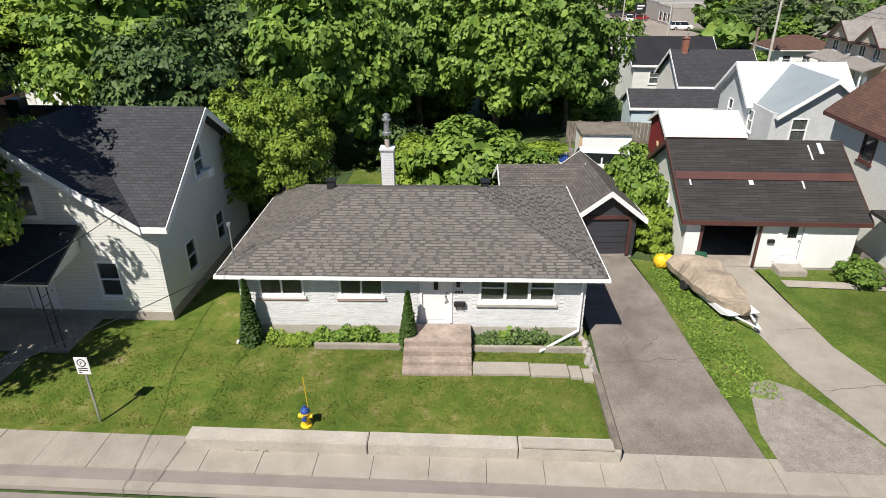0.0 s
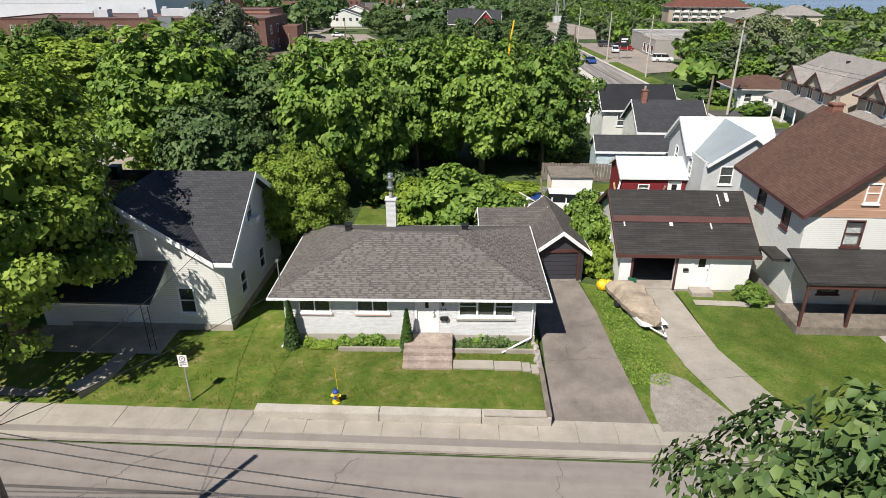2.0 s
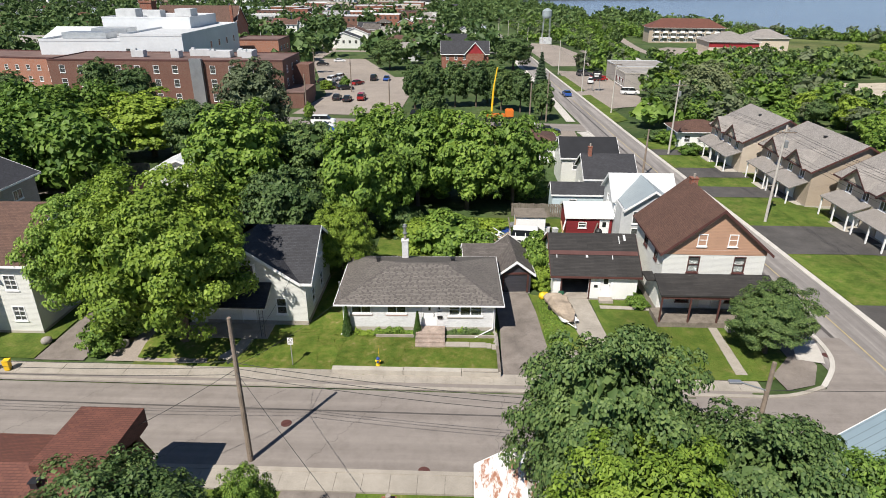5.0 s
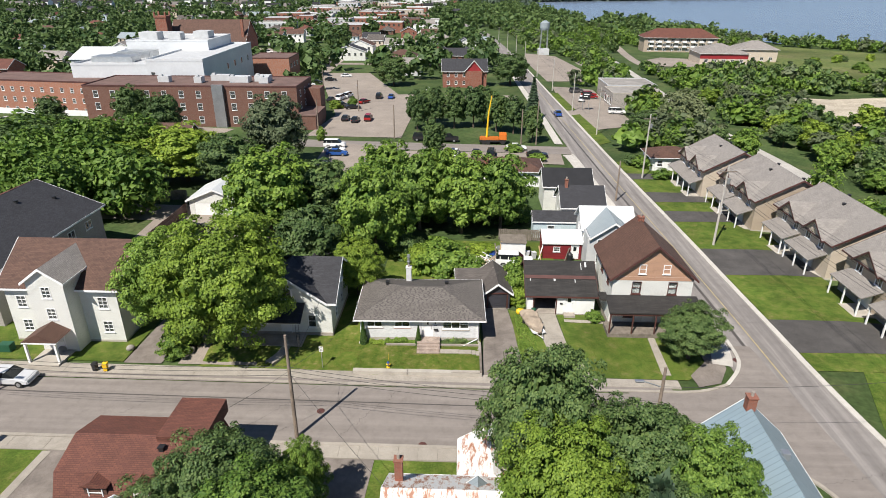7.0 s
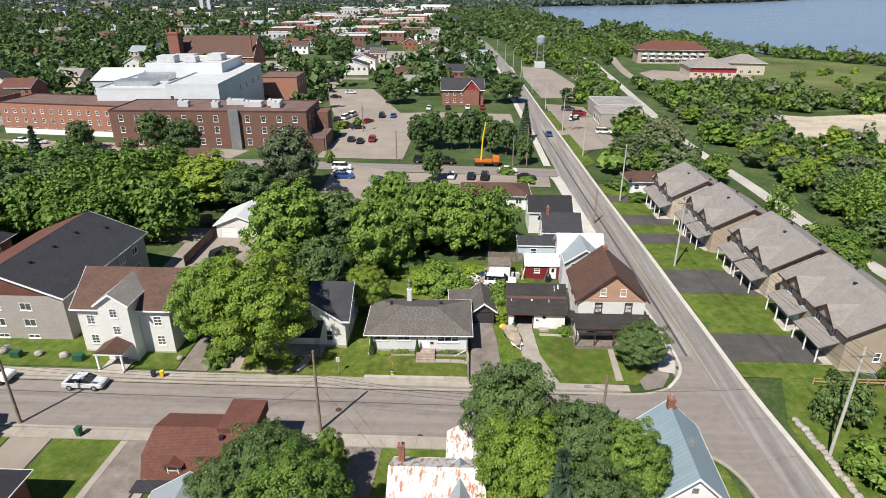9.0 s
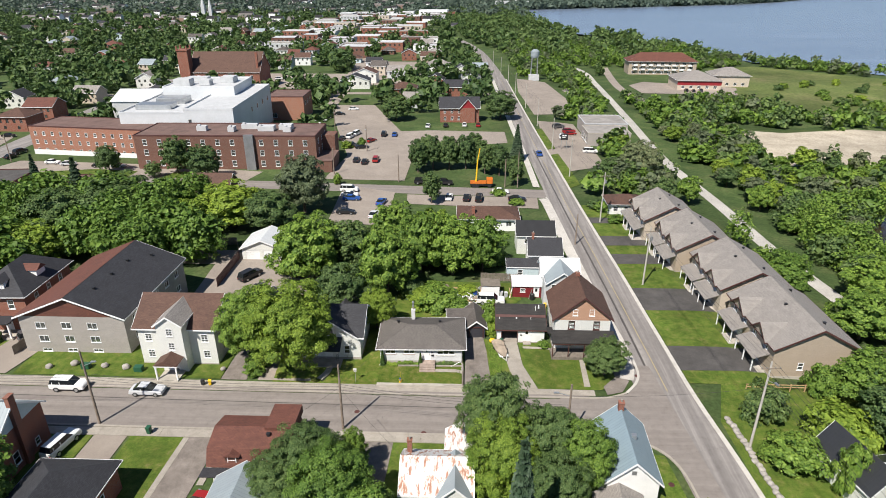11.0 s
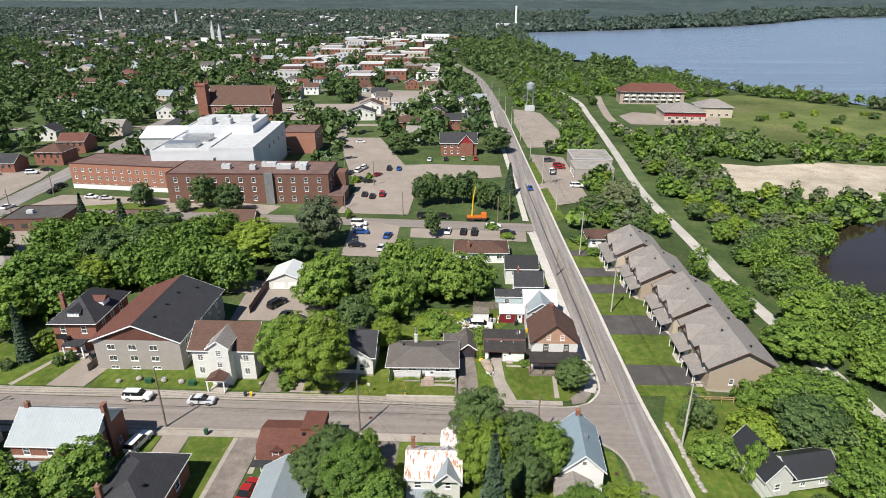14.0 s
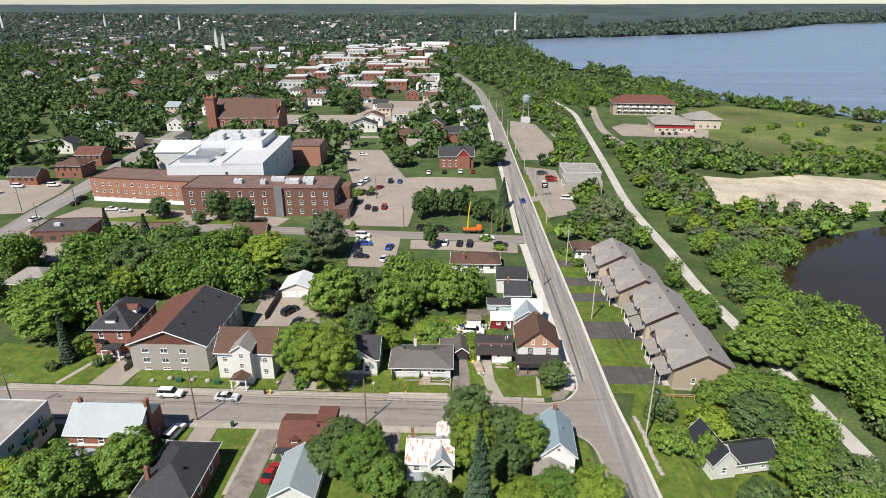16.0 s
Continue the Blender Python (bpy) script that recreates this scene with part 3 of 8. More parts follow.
def crack(x0, y0, x1, y1, z, w=0.035, seed=0, wob=0.25):
    """A thin jagged crack filled with dark dirt."""
    rng = random.Random(seed)
    n = max(6, int(math.hypot(x1 - x0, y1 - y0) / 0.22))
    pts = [(x0 + (x1 - x0) * k / n + rng.uniform(-wob, wob) * (0 < k < n), y0 + (y1 - y0) * k / n + rng.uniform(-wob, wob) * (0 < k < n)) for k in range(n + 1)]
    strip("trim_crack", pts, w, z, TAR, "thin dark crack in the asphalt", "crack", n=2)


for k, c in enumerate(((3.3, 18.3, 6.6, 18.5, 0.127), (4.2, 18.6, 4.6, 21.6, 0.127), (4.8, 19.0, 5.6, 20.0, 0.127), (4.4, 21.5, 6.3, 22.2, 0.127), (-18, 4.6, -12, 11.8, 0.058), (-9, 5.0, -4.5, 11.6, 0.058), (2, 4.6, 3.0, 11.8, 0.058), (-30, 5, -24, 11.8, 0.058), (26.8, -14, 36, -10, 0.097), (26, 1.0, 34.5, 3.2, 0.097), (27, 24, 33.4, 25, 0.082), (10.2, 20.5, 11.5, 20.7, 0.156), (10.0, 17.0, 12.6, 17.4, 0.156))):
    crack(*c, 0.02, k, 0.06 if k > 9 else 0.16)

strip("road_town", [(-62, 235), (-66, 300), (-75, 420), (-90, 640), (-110, 1000)], 8, 0.12, LOT, "pale downtown street", "road")
strip("road_town", [(-260, 250), (-150, 262), (-66, 270), (18, 268)], 7, 0.13, LOT, "pale town side street", "road")
strip("road_town", [(-300, 430), (-170, 425), (-60, 420), (14, 415)], 7, 0.13, LOT, "pale town side street", "road")

# lawns and drives on the north side
LOTZ = 0.5
def lot_height(x, y):
    rise = min(max((y - 14.8) / 2.2, 0), 1)
    rise = rise * rise * (3 - 2 * rise)
    if -9.2 < x < 2.9:
        return LOTZ - 0.06
    return 0.1 + (LOTZ - 0.16) * rise


vs, fs = [], []
LX = [-24 + i * 0.3 for i in range(91)]
LX = [x for x in LX if x <= 2.9] + [2.9]
LY = [14.1 + i * 0.3 for i in range(66)]
for y in LY:
    for x in LX:
        vs.append((x, y, lot_height(x, y) + 0.035 * noise.noise((x * 1.3, y * 1.3, 0)) + 0.02 * noise.noise((x * 5, y * 5, 2))))
for j in range(len(LY) - 1):
    for i in range(len(LX) - 1):
        k = j * len(LX) + i
        fs.append((k, k + 1, k + 1 + len(LX), k + len(LX)))
tagged(new("lawn", raw_mesh("lawn", vs, fs, GRASS, True)), "sunlit mown lawn with worn yellowish spots", "lawn", kind="structure")
patch("driveway_main", [(2.95, 13.3), (7.0, 13.3), (6.6, 19), (6.4, 23), (6.0, 26.6), (3.0, 26.6), (3.2, 20)], 0.12, DRIVE, "cracked grey asphalt driveway", "driveway", 2.0)
patch("verge", [(7.0, 13.4), (10.9, 13.4), (9.65, 18), (9.05, 22.6), (8.35, 25.7), (6.1, 26.4), (6.4, 23), (6.6, 19)], 0.13, GRASS2, "rough green grass strip", "lawn", 2.0)
patch("gravel_patch", [(7.25, 13.5), (10.8, 13.5), (10.4, 14.8), (9.75, 16.1), (9.3, 17.0), (8.5, 17.5), (7.8, 17.3), (7.5, 16.2), (7.2, 15.0)], 0.145, GRAVEL, "pale gravel parking patch", "gravel")
patch("driveway_neighbour", [(10.9, 13.4), (13.4, 13.4), (11.6, 19.5), (11.2, 25.7), (8.3, 25.7), (9.0, 22.6), (9.6, 18)], 0.15, SLABC, "pale concrete driveway slabs", "driveway", 2.5)
patch("lawn_neighbour", [(13.3, 13.95), (22, 13.95), (24.4, 16), (24.5, 25), (16, 25.6), (11.4, 25.6), (11.6, 19.5)], 0.11, GRASS2, "lush green front lawn", "lawn", 3.0)

strip("path_side_door", [(12, 24.2), (16, 24.0), (18.5, 23.6)], 0.6, 0.15, SLABC, "narrow concrete garden path", "path")
strip("path_white_house", [(-17.4, 14.7), (-16.6, 16.4), (-16.4, 18.6)], 0.9, 0.45, SLABC, "grey concrete path", "path", thick=0.35)
patch("driveway_maple", [(-31.5, 14.6), (-27.8, 14.6), (-27.5, 26), (-31.2, 26)], 0.1, DRIVE, "brown-grey asphalt driveway in tree shade", "driveway", 3)
patch("driveway_shade", [(-26.2, 14.6), (-18.6, 14.6), (-20, 22), (-25.5, 22)], 0.13, LOT, "brown dirt and asphalt drive in shade", "driveway", 3)
patch("lawn_west", [(-62, 14.9), (-31.6, 14.75), (-31.6, 26), (-62, 26)], 0.1, GRASS2, "sunlit green lawn with boulders", "lawn", 4)
patch("lawn_brick_house", [(-98, 15.2), (-70, 15.0), (-66, 26), (-98, 30)], 0.1, GRASS2, "shaded green lawn", "lawn", 4)
strip("path_brick_house", [(-76.5, 15), (-73, 24)], 1.0, 0.14, SLABC, "concrete garden path", "path")
patch("driveway_brick_house", [(-70, 15), (-63, 14.9), (-60.5, 27), (-64, 34), (-67, 30)], 0.12, LOT, "brown asphalt driveway", "driveway", 4)
patch("yard_back", [(-46, 40), (-27.5, 40), (-27.5, 26), (-24, 26), (-24, 58), (-44, 60), (-59, 60.8), (-57, 53), (-47, 53)], 0.1, LOT, "pale gravel parking yard behind the flats", "yard", 5)
patch("lawn_back", [(-9, 29.6), (2.6, 29.6), (8.0, 33), (13, 40), (13, 46.5), (-9, 47)], 0.08, GRASS2, "overgrown green back garden", "lawn", 4)
# south side drives and lawns
patch("lawn_south_west", [(-38.6, -14), (-31.8, -14), (-31.4, 2.7), (-38.4, 2.7)], 0.08, GRASS2, "bright green front lawn", "lawn", 4)
patch("lawn_south_west", [(-52, -14), (-43.6, -14), (-43.2, 2.7), (-50, 2.7)], 0.07, GRASS2, "green strip of lawn", "lawn", 4)
patch("driveway_south", [(-31.6, -14), (-27.6, -14), (-27.0, 2.7), (-31.2, 2.7)], 0.09, DRIVE, "patched grey asphalt driveway", "driveway", 4)
patch("driveway_south", [(-43.4, -14), (-39, -14), (-38.8, 2.7), (-43, 2.7)], 0.09, LOT, "pale grey asphalt driveway", "driveway", 4)
strip("path_south", [(-31.3, 2.6), (-31.6, -5), (-31.8, -13)], 0.7, 0.12, SLABC, "pale concrete edging path", "path")
strip("path_south", [(-26.9, 2.6), (-26.6, -1), (-26.6, -5)], 0.8, 0.12, SLABC, "pale concrete edging path", "path")
patch("driveway_shed", [(-10.2, -6), (-6, -6), (-5.6, 2.7), (-9.8, 2.7)], 0.09, DRIVE, "short worn asphalt drive", "driveway", 4)
patch("lawn_south", [(-18.8, -20), (24, -20), (27.6, -6), (27, 1.5), (22, 2.7), (-18.8, 2.7)], 0.05, GRASS2, "green lawn between houses", "lawn", 5)
# townhouse side
patch("lawn_town", [(34.6, 16), (47, 16), (44, 92), (32.6, 92)], 0.08, GRASS2, "green townhouse lawns", "lawn", 6)
for y0, y1, xe in ((19, 25.5, 46.5), (36.8, 45.3, 47), (56, 61, 44), (65.5, 71, 42.5), (79, 83, 41)):
    patch("driveway_town", [(34.2 - y0 * 0.02, y0), (xe, y0 + 0.3), (xe, y1), (34.2 - y1 * 0.02, y1)], 0.11, NEWASPH, "dark asphalt townhouse driveway", "driveway", 5)
patch("lawn_east", [(36, -22), (66, -22), (66, 16), (39, 16), (36, 8)], 0.05, GRASS2, "wide green garden lawn", "lawn", 5)
# lots further off
patch("garden_path", [(19.75, 14.6), (20.6, 14.6), (20.8, 21.1), (20.1, 21.1)], 0.13, SLABC, "pale concrete garden path slabs", "path")
patch("lot_hospital", [(-38, 113), (-14.5, 112), (-14, 150), (-6, 152), (18, 160), (18, 178), (-10, 180), (-22, 178), (-40, 235), (-62, 235), (-46, 176), (-36, 140)], 0.1, LOT, "wide pale parking lot", "parking lot", 20)
patch("lot_small", [(-29.5, 77), (-15.5, 76), (-16, 101), (-31, 107.5)], 0.1, LOT, "small pale parking lot", "parking lot", 12)
patch("lot_kerbside", [(-12, 91.5), (21.5, 89), (22, 97.6), (-12.5, 99.4)], 0.1, LOT, "pale parking strip along the cross street", "parking lot", 12)
patch("lot_front", [(-144, 115), (-112, 113.2), (-60, 111), (-58, 120), (-95, 127), (-140, 130)], 0.05, LOT, "pale kerbside parking in front of the brick block", "parking lot", 20)
patch("verge_front", [(-128, 114.5), (-112, 113.6), (-96, 113), (-96, 119), (-110, 121), (-126, 117)], 0.12, GRASS2, "clipped green lawn before the brick block", "lawn", 20)
patch("verge_front", [(-86, 112.6), (-70, 112), (-66, 117), (-84, 119)], 0.12, GRASS2, "clipped green lawn before the brick block", "lawn", 20)
patch("lot_low", [(-143, 76), (-104, 78), (-100, 104), (-144, 105)], 0.08, LOT, "patched pale asphalt lot round the low shop", "parking lot", 20)
patch("lot_west", [(-205, 112), (-158, 122), (-161, 150), (-166, 166), (-205, 168)], 0.09, LOT, "pale parking lot beside the street", "parking lot", 20)
patch("lot_strip", [(31.5, 122), (47, 130), (47, 195), (33, 200), (30.8, 150)], 0.1, LOT, "pale parking lot before the shops", "parking lot", 20)
patch("verge_strip", [(31.4, 106), (35.5, 110), (34, 145), (31, 143)], 0.13, GRASS2, "narrow green roadside verge", "lawn", 20)
patch("verge_strip", [(30.8, 150), (34, 152), (33, 185), (30, 183)], 0.13, GRASS2, "narrow green roadside verge", "lawn", 20)
patch("lane_shops", [(52, 200), (58, 202), (66, 260), (60, 300), (56, 290), (59, 255)], 0.1, GRAVEL, "pale gravel lane", "lane", 20)
patch("yard_works", [(33, 214), (50, 216), (54, 262), (50, 318), (34, 330), (31, 280)], 0.09, LOT, "pale gravel yard round the works tower", "yard", 20)
patch("sand_lot", [(110, 196), (103, 142), (135, 136), (190, 150), (240, 160), (240, 186), (194, 189), (162, 198), (130, 190)], 0.1, DIRT, "bare sandy lot with low mounds", "bare ground", 20)
patch("meadow_lake", [(150, 225), (280, 225), (280, 340), (215, 420), (175, 400), (150, 300)], 0.12, FIELD, "bright grassy field by the lake", "field", 30)
patch("lot_apartments", [(100, 290), (150, 285), (160, 312), (112, 335), (100, 320)], 0.14, LOT, "pale parking lot of the apartments", "parking lot", 20)
patch("lot_downtown", [(-70, 300), (-30, 300), (-20, 420), (-70, 420)], 0.1, LOT, "pale paved blocks", "parking lot", 30)
patch("lot_church", [(-135, 285), (-70, 285), (-70, 350), (-135, 350)], 0.1, LOT, "pale paved lot by the church", "parking lot", 30)

# ---- buildings ----
def wall_bm(w, h, th, ops=()):
    """A wall with real openings: front at y 0, back at y th."""
    xs = sorted({0.0, w, *(v for o in ops for v in (o[0], o[2]))})
    zs = sorted({0.0, h, *(v for o in ops for v in (o[1], o[3]))})
    bm = bmesh.new()
    grid = {}

    def v(x, y, z):
        key = (round(x, 4), round(y, 4), round(z, 4))
        if key not in grid:
            grid[key] = bm.verts.new(key)
        return grid[key]

    def solid(i, k):
        if not (0 <= i < len(xs) - 1 and 0 <= k < len(zs) - 1):
            return False
        cx, cz = (xs[i] + xs[i + 1]) / 2, (zs[k] + zs[k + 1]) / 2
        return not any(o[0] < cx < o[2] and o[1] < cz < o[3] for o in ops)

    for i in range(len(xs) - 1):
        for k in range(len(zs) - 1):
            if not solid(i, k):
                continue
            a, b, c, d = xs[i], xs[i + 1], zs[k], zs[k + 1]
            bm.faces.new((v(a, 0, c), v(b, 0, c), v(b, 0, d), v(a, 0, d)))
            bm.faces.new((v(b, th, c), v(a, th, c), v(a, th, d), v(b, th, d)))
            if not solid(i - 1, k):
                bm.faces.new((v(a, 0, c), v(a, 0, d), v(a, th, d), v(a, th, c)))
            if not solid(i + 1, k):
                bm.faces.new((v(b, 0, d), v(b, 0, c), v(b, th, c), v(b, th, d)))
            if not solid(i, k - 1):
                bm.faces.new((v(a, 0, c), v(a, th, c), v(b, th, c), v(b, 0, c)))
            if not solid(i, k + 1):
                bm.faces.new((v(a, 0, d), v(b, 0, d), v(b, th, d), v(a, th, d)))
    return bm


def window(parent, m, x0, z0, x1, z1, style="double", frame_mat=None, sill=True, bar=0.07, th=0.2):
    fm = frame_mat or TRIM
    w, h = x1 - x0, z1 - z0
    rows = [(0, -0.035, 0, bar, 0.08, h), (w - bar, -0.035, 0, w, 0.08, h), (bar, -0.035, h - bar, w - bar, 0.08, h), (bar, -0.035, 0, w - bar, 0.08, bar)]
    if style == "double":
        rows.append((bar, -0.02, h * 0.48, w - bar, 0.05, h * 0.48 + 0.05))
    if style == "slider":
        rows.append((w / 2 - 0.03, -0.02, bar, w / 2 + 0.03, 0.05, h - bar))
    if style == "triple":
        rows += [(w * k - 0.05, -0.03, bar, w * k + 0.05, 0.06, h - bar) for k in (0.34, 0.66)]
        rows += [(bar, -0.02, h * 0.55, w * 0.34 - 0.05, 0.05, h * 0.55 + 0.04), (w * 0.66 + 0.05, -0.02, h * 0.55, w - bar, 0.05, h * 0.55 + 0.04)]
    if style == "grid":
        rows += [(bar, -0.02, h * k - 0.02, w - bar, 0.04, h * k + 0.02) for k in (0.33, 0.66)] + [(w / 2 - 0.02, -0.025, bar, w / 2 + 0.02, 0.045, h - bar)]
    win = part("window", boxes(*rows), fm, parent, m=m @ pose(x0, 0, z0))
    part("pane", boxes((bar * 0.8, 0.03, bar * 0.8, w - bar * 0.8, 0.045, h - bar * 0.8)), GLASS, win).visible_shadow = False
    if sill:
        part("sill", boxes((-0.06, -0.09, -0.08, w + 0.06, 0.0, -0.004)), sill if not isinstance(sill, bool) else fm, win)
    return win


def door(parent, m, x0, z0, x1, z1, material=None, light=True):
    w, h = x1 - x0, z1 - z0
    d = part("door", boxes((0.0, 0.03, 0, w, 0.08, h), (0.1, 0.018, 0.12, w - 0.1, 0.03, h * 0.42)), material or TRIM, parent, m=m @ pose(x0, 0, z0))
    part("frame", boxes((-0.08, -0.03, 0, 0, 0.1, h + 0.08), (w, -0.03, 0, w + 0.08, 0.1, h + 0.08), (0, -0.03, h, w, 0.1, h + 0.08)), TRIM, d)
    part("handle", boxes((w - 0.12, -0.03, h * 0.48, w - 0.07, 0.03, h * 0.52)), STEEL, d)
    if light:
        part("pane", boxes((w * 0.28, 0.012, h * 0.58, w * 0.72, 0.03, h * 0.9)), CARGLASS, d)
    return d


def shell(name, label, cat, x, y, w, d, h, yaw=0.0, wall=None, openings=None, base=0.0, base_mat=None, frame=None, group="", style="double", th=0.2, z=None, sill=True, far=False):
    """Four walls with openings, each opening with its window or door. Front-left corner at x, y; the front looks to -y before the turn.
    openings: side -> rows of (x0, z0, x1, z1, style); style 'door', 'open' or a window's style."""
    wall = wall or SIDING
    top = thing(name, label, cat, pose(x, y, (gz(x, y) if z is None else z), 0, 0, yaw), group)
    sides = {"F": (pose(0, 0, 0), w), "R": (pose(w, th, 0, 0, 0, 90), d - 2 * th), "B": (pose(w, d, 0, 0, 0, 180), w), "L": (pose(0, d - th, 0, 0, 0, -90), d - 2 * th)}
    for s, (m, length) in sides.items():
        ops = (openings or {}).get(s, ())
        part("wall", wall_bm(length, h, th, [o[:4] for o in ops]), wall, top, m=m)
        for o in ops:
            st = o[4] if len(o) > 4 else style
            if st == "door":
                door(top, m, *o[:4])
            elif st != "open" and far:
                part("window", boxes((o[0] - 0.06, 0.04, o[1] - 0.06, o[2] + 0.06, 0.07, o[3] + 0.06)), GLASS, top, m=m)
            elif st != "open":
                window(top, m, *o[:4], st, frame, sill)
    if base:
        part("foundation", boxes((-0.03, -0.03, -0.8, w + 0.03, d + 0.03, base)), base_mat or CONC, top)
    else:
        part("foundation", boxes((0.02, 0.02, -0.8, w - 0.02, d - 0.02, 0.02)), CONCD, top)
    if not far:
        part("ceiling", boxes((th, th, h - 0.12, w - th, d - th, h - 0.02)), DARK, top)
    return top


def gable_roof(top, w, d, h, rise, axis="x", oh=0.4, mat=None, gable=None, fascia=None, at=None, x0=0.0, y0=0.0, closed=True, name="roof", og=None):
    """Two slopes over a rectangle; the ridge runs along the axis, at the share `at` of the span."""
    span, run = (d, w) if axis == "x" else (w, d)
    at = 0.5 if at is None else at
    og = oh if og is None else og
    s0, r0 = (y0, x0) if axis == "x" else (x0, y0)
    k1, k2 = rise / (span * at), rise / (span * (1 - at))
    t = 0.14
    poly = [(s0 - oh, h - k1 * oh), (s0 + span * at, h + rise), (s0 + span + oh, h - k2 * oh)]
    low = [(p[0], p[1] + t) for p in poly]
    bm = bmesh.new()
    prism(bm, poly + low[::-1], axis, r0 - og, r0 + run + og)
    roof = part(name, bm, mat or SHINGLE, top)
    bm = bmesh.new()
    for a in (r0 - og - 0.04, r0 + run + og + 0.003):
        rake = [(p[0], p[1] - 0.1) for p in poly] + [(p[0], p[1] + 0.02) for p in low[::-1]]
        prism(bm, rake, axis, a, a + 0.037)
    for s, z in ((s0 - oh - 0.03, h - k1 * oh), (s0 + span + oh, h - k2 * oh)):
        if axis == "x":
            box(bm, r0 - og - 0.04, s, z - 0.06, r0 + run + og + 0.04, s + 0.03, z + t)
        else:
            box(bm, s, r0 - og - 0.04, z - 0.06, s + 0.03, r0 + run + og + 0.04, z + t)
    part("fascia", bm, fascia or TRIM, roof)
    if closed:
        for a in (r0, r0 + run - 0.18):
            bm = bmesh.new()
            prism(bm, [(s0, h - 0.002), (s0 + span * at, h + rise - 0.002), (s0 + span, h - 0.002)], axis, a, a + 0.18)
            part("gable", bm, gable or SIDING, top)
    return roof


def hip_roof(top, w, d, h, rise, oh=0.5, mat=None, fascia=None, ridge=None, x0=0.0, y0=0.0, ox=None):
    ox = oh if ox is None else ox
    a, b, c, e = x0 - ox, y0 - oh, x0 + w + ox, y0 + d + oh
    inset = (e - b) / 2 if ridge is None else ridge
    t = 0.1
    bm = bmesh.new()
    if c - a >= e - b:
        r = [(a + inset, (b + e) / 2), (c - inset, (b + e) / 2)]
    else:
        inset = (c - a) / 2 if ridge is None else ridge
        r = [((a + c) / 2, b + inset), ((a + c) / 2, e - inset)]
    v = [bm.verts.new(p) for p in ((a, b, h), (c, b, h), (c, e, h), (a, e, h))]
    u = [bm.verts.new((p[0], p[1], h + t)) for p in ((a, b), (c, b), (c, e), (a, e))]
    p, q = (bm.verts.new((*k, h + t + rise)) for k in r)
    if c - a >= e - b:
        fs = [(u[0], u[1], q, p), (u[1], u[2], q), (u[2], u[3], p, q), (u[3], u[0], p)]
    else:
        fs = [(u[0], u[1], p), (u[1], u[2], q, p), (u[2], u[3], q), (u[3], u[0], p, q)]
    for f in fs + [(v[3], v[2], v[1], v[0])] + [(v[i], v[(i + 1) % 4], u[(i + 1) % 4], u[i]) for i in range(4)]:
        bm.faces.new(f)
    bmesh.ops.remove_doubles(bm, verts=bm.verts[:], dist=1e-4)
    roof = part("roof", bm, mat or SHINGLE, top)
    for r4 in ((a - 0.06, b - 0.09, h - 0.03, c + 0.06, b - 0.004, h + t - 0.03), (a - 0.06, e + 0.004, h - 0.03, c + 0.06, e + 0.09, h + t - 0.03),
               (a - 0.07, b, h - 0.03, a - 0.004, e, h + t - 0.03), (c + 0.004, b, h - 0.03, c + 0.07, e, h + t - 0.03)):
        part("gutter", boxes(r4), fascia or TRIM, roof)
    return roof


def flat_roof(top, w, d, h, mat=None, rim=None, lip=0.35):
    part("roof", boxes((0.1, 0.1, h - 0.02, w - 0.1, d - 0.1, h + 0.12)), mat or FLATROOF, top)
    part("parapet", boxes((-0.06, -0.06, h + 0.003, w + 0.06, 0.2, h + lip), (-0.06, d - 0.2, h + 0.003, w + 0.06, d + 0.06, h + lip), (-0.06, 0.2, h + 0.003, 0.2, d - 0.2, h + lip), (w - 0.2, 0.2, h + 0.003, w + 0.06, d - 0.2, h + lip)), rim or BROWNTRIM, top)


def chimney(top, x, y, z0, z1, s=0.5, mat=None):
    c = part("chimney", boxes((x, y, z0, x + s, y + s, z1), (x - 0.05, y - 0.05, z1 + 0.003, x + s + 0.05, y + s + 0.05, z1 + 0.1)), mat or BRICK_R, top)
    bm = bmesh.new()
    lathe(bm, [(0.11, 0), (0.11, 0.35)], 10, (x + s / 2, y + s / 2, z1 + 0.1))
    part("flue", bm, CONCD, c)


def vents(top, rows):
    for x, y, z in rows:
        part("roof_vent", boxes((x - 0.16, y - 0.16, z - 0.1, x + 0.16, y + 0.16, z + 0.22), (x - 0.21, y - 0.21, z + 0.224, x + 0.21, y + 0.21, z + 0.28)), BLACK, top)


def row(x0, x1, n, w, z0, z1, st="double"):
    """n openings spread evenly between x0 and x1."""
    step = (x1 - x0) / n
    return [(x0 + step * (i + 0.5) - w / 2, z0, x0 + step * (i + 0.5) + w / 2, z1, st) for i in range(n)]


# main bungalow: painted brick, hip roof
HX, HY, HW, HD, HH = -9.2, 19.0, 11.9, 8.2, 2.42
HYAW = 1.4
bung = shell("bungalow", "white painted brick bungalow with a low grey-brown shingle hip roof", "house", HX, HY, HW, HD, HH, HYAW, BRICK_W,
             {"F": [(0.65, 1.5, 2.2, 2.2, "slider"), (3.42, 1.52, 4.95, 2.2, "slider"), (6.28, 0.46, 7.24, 2.28, "open"), (8.25, 1.34, 10.85, 2.3, "triple")],
              "R": [(2, 1.2, 3.2, 2.2, "double")]}, 0.32, CONC, z=LOTZ)
door(bung, pose(0, 0, 0), 6.28, 0.46, 7.24, 2.28, light=False)
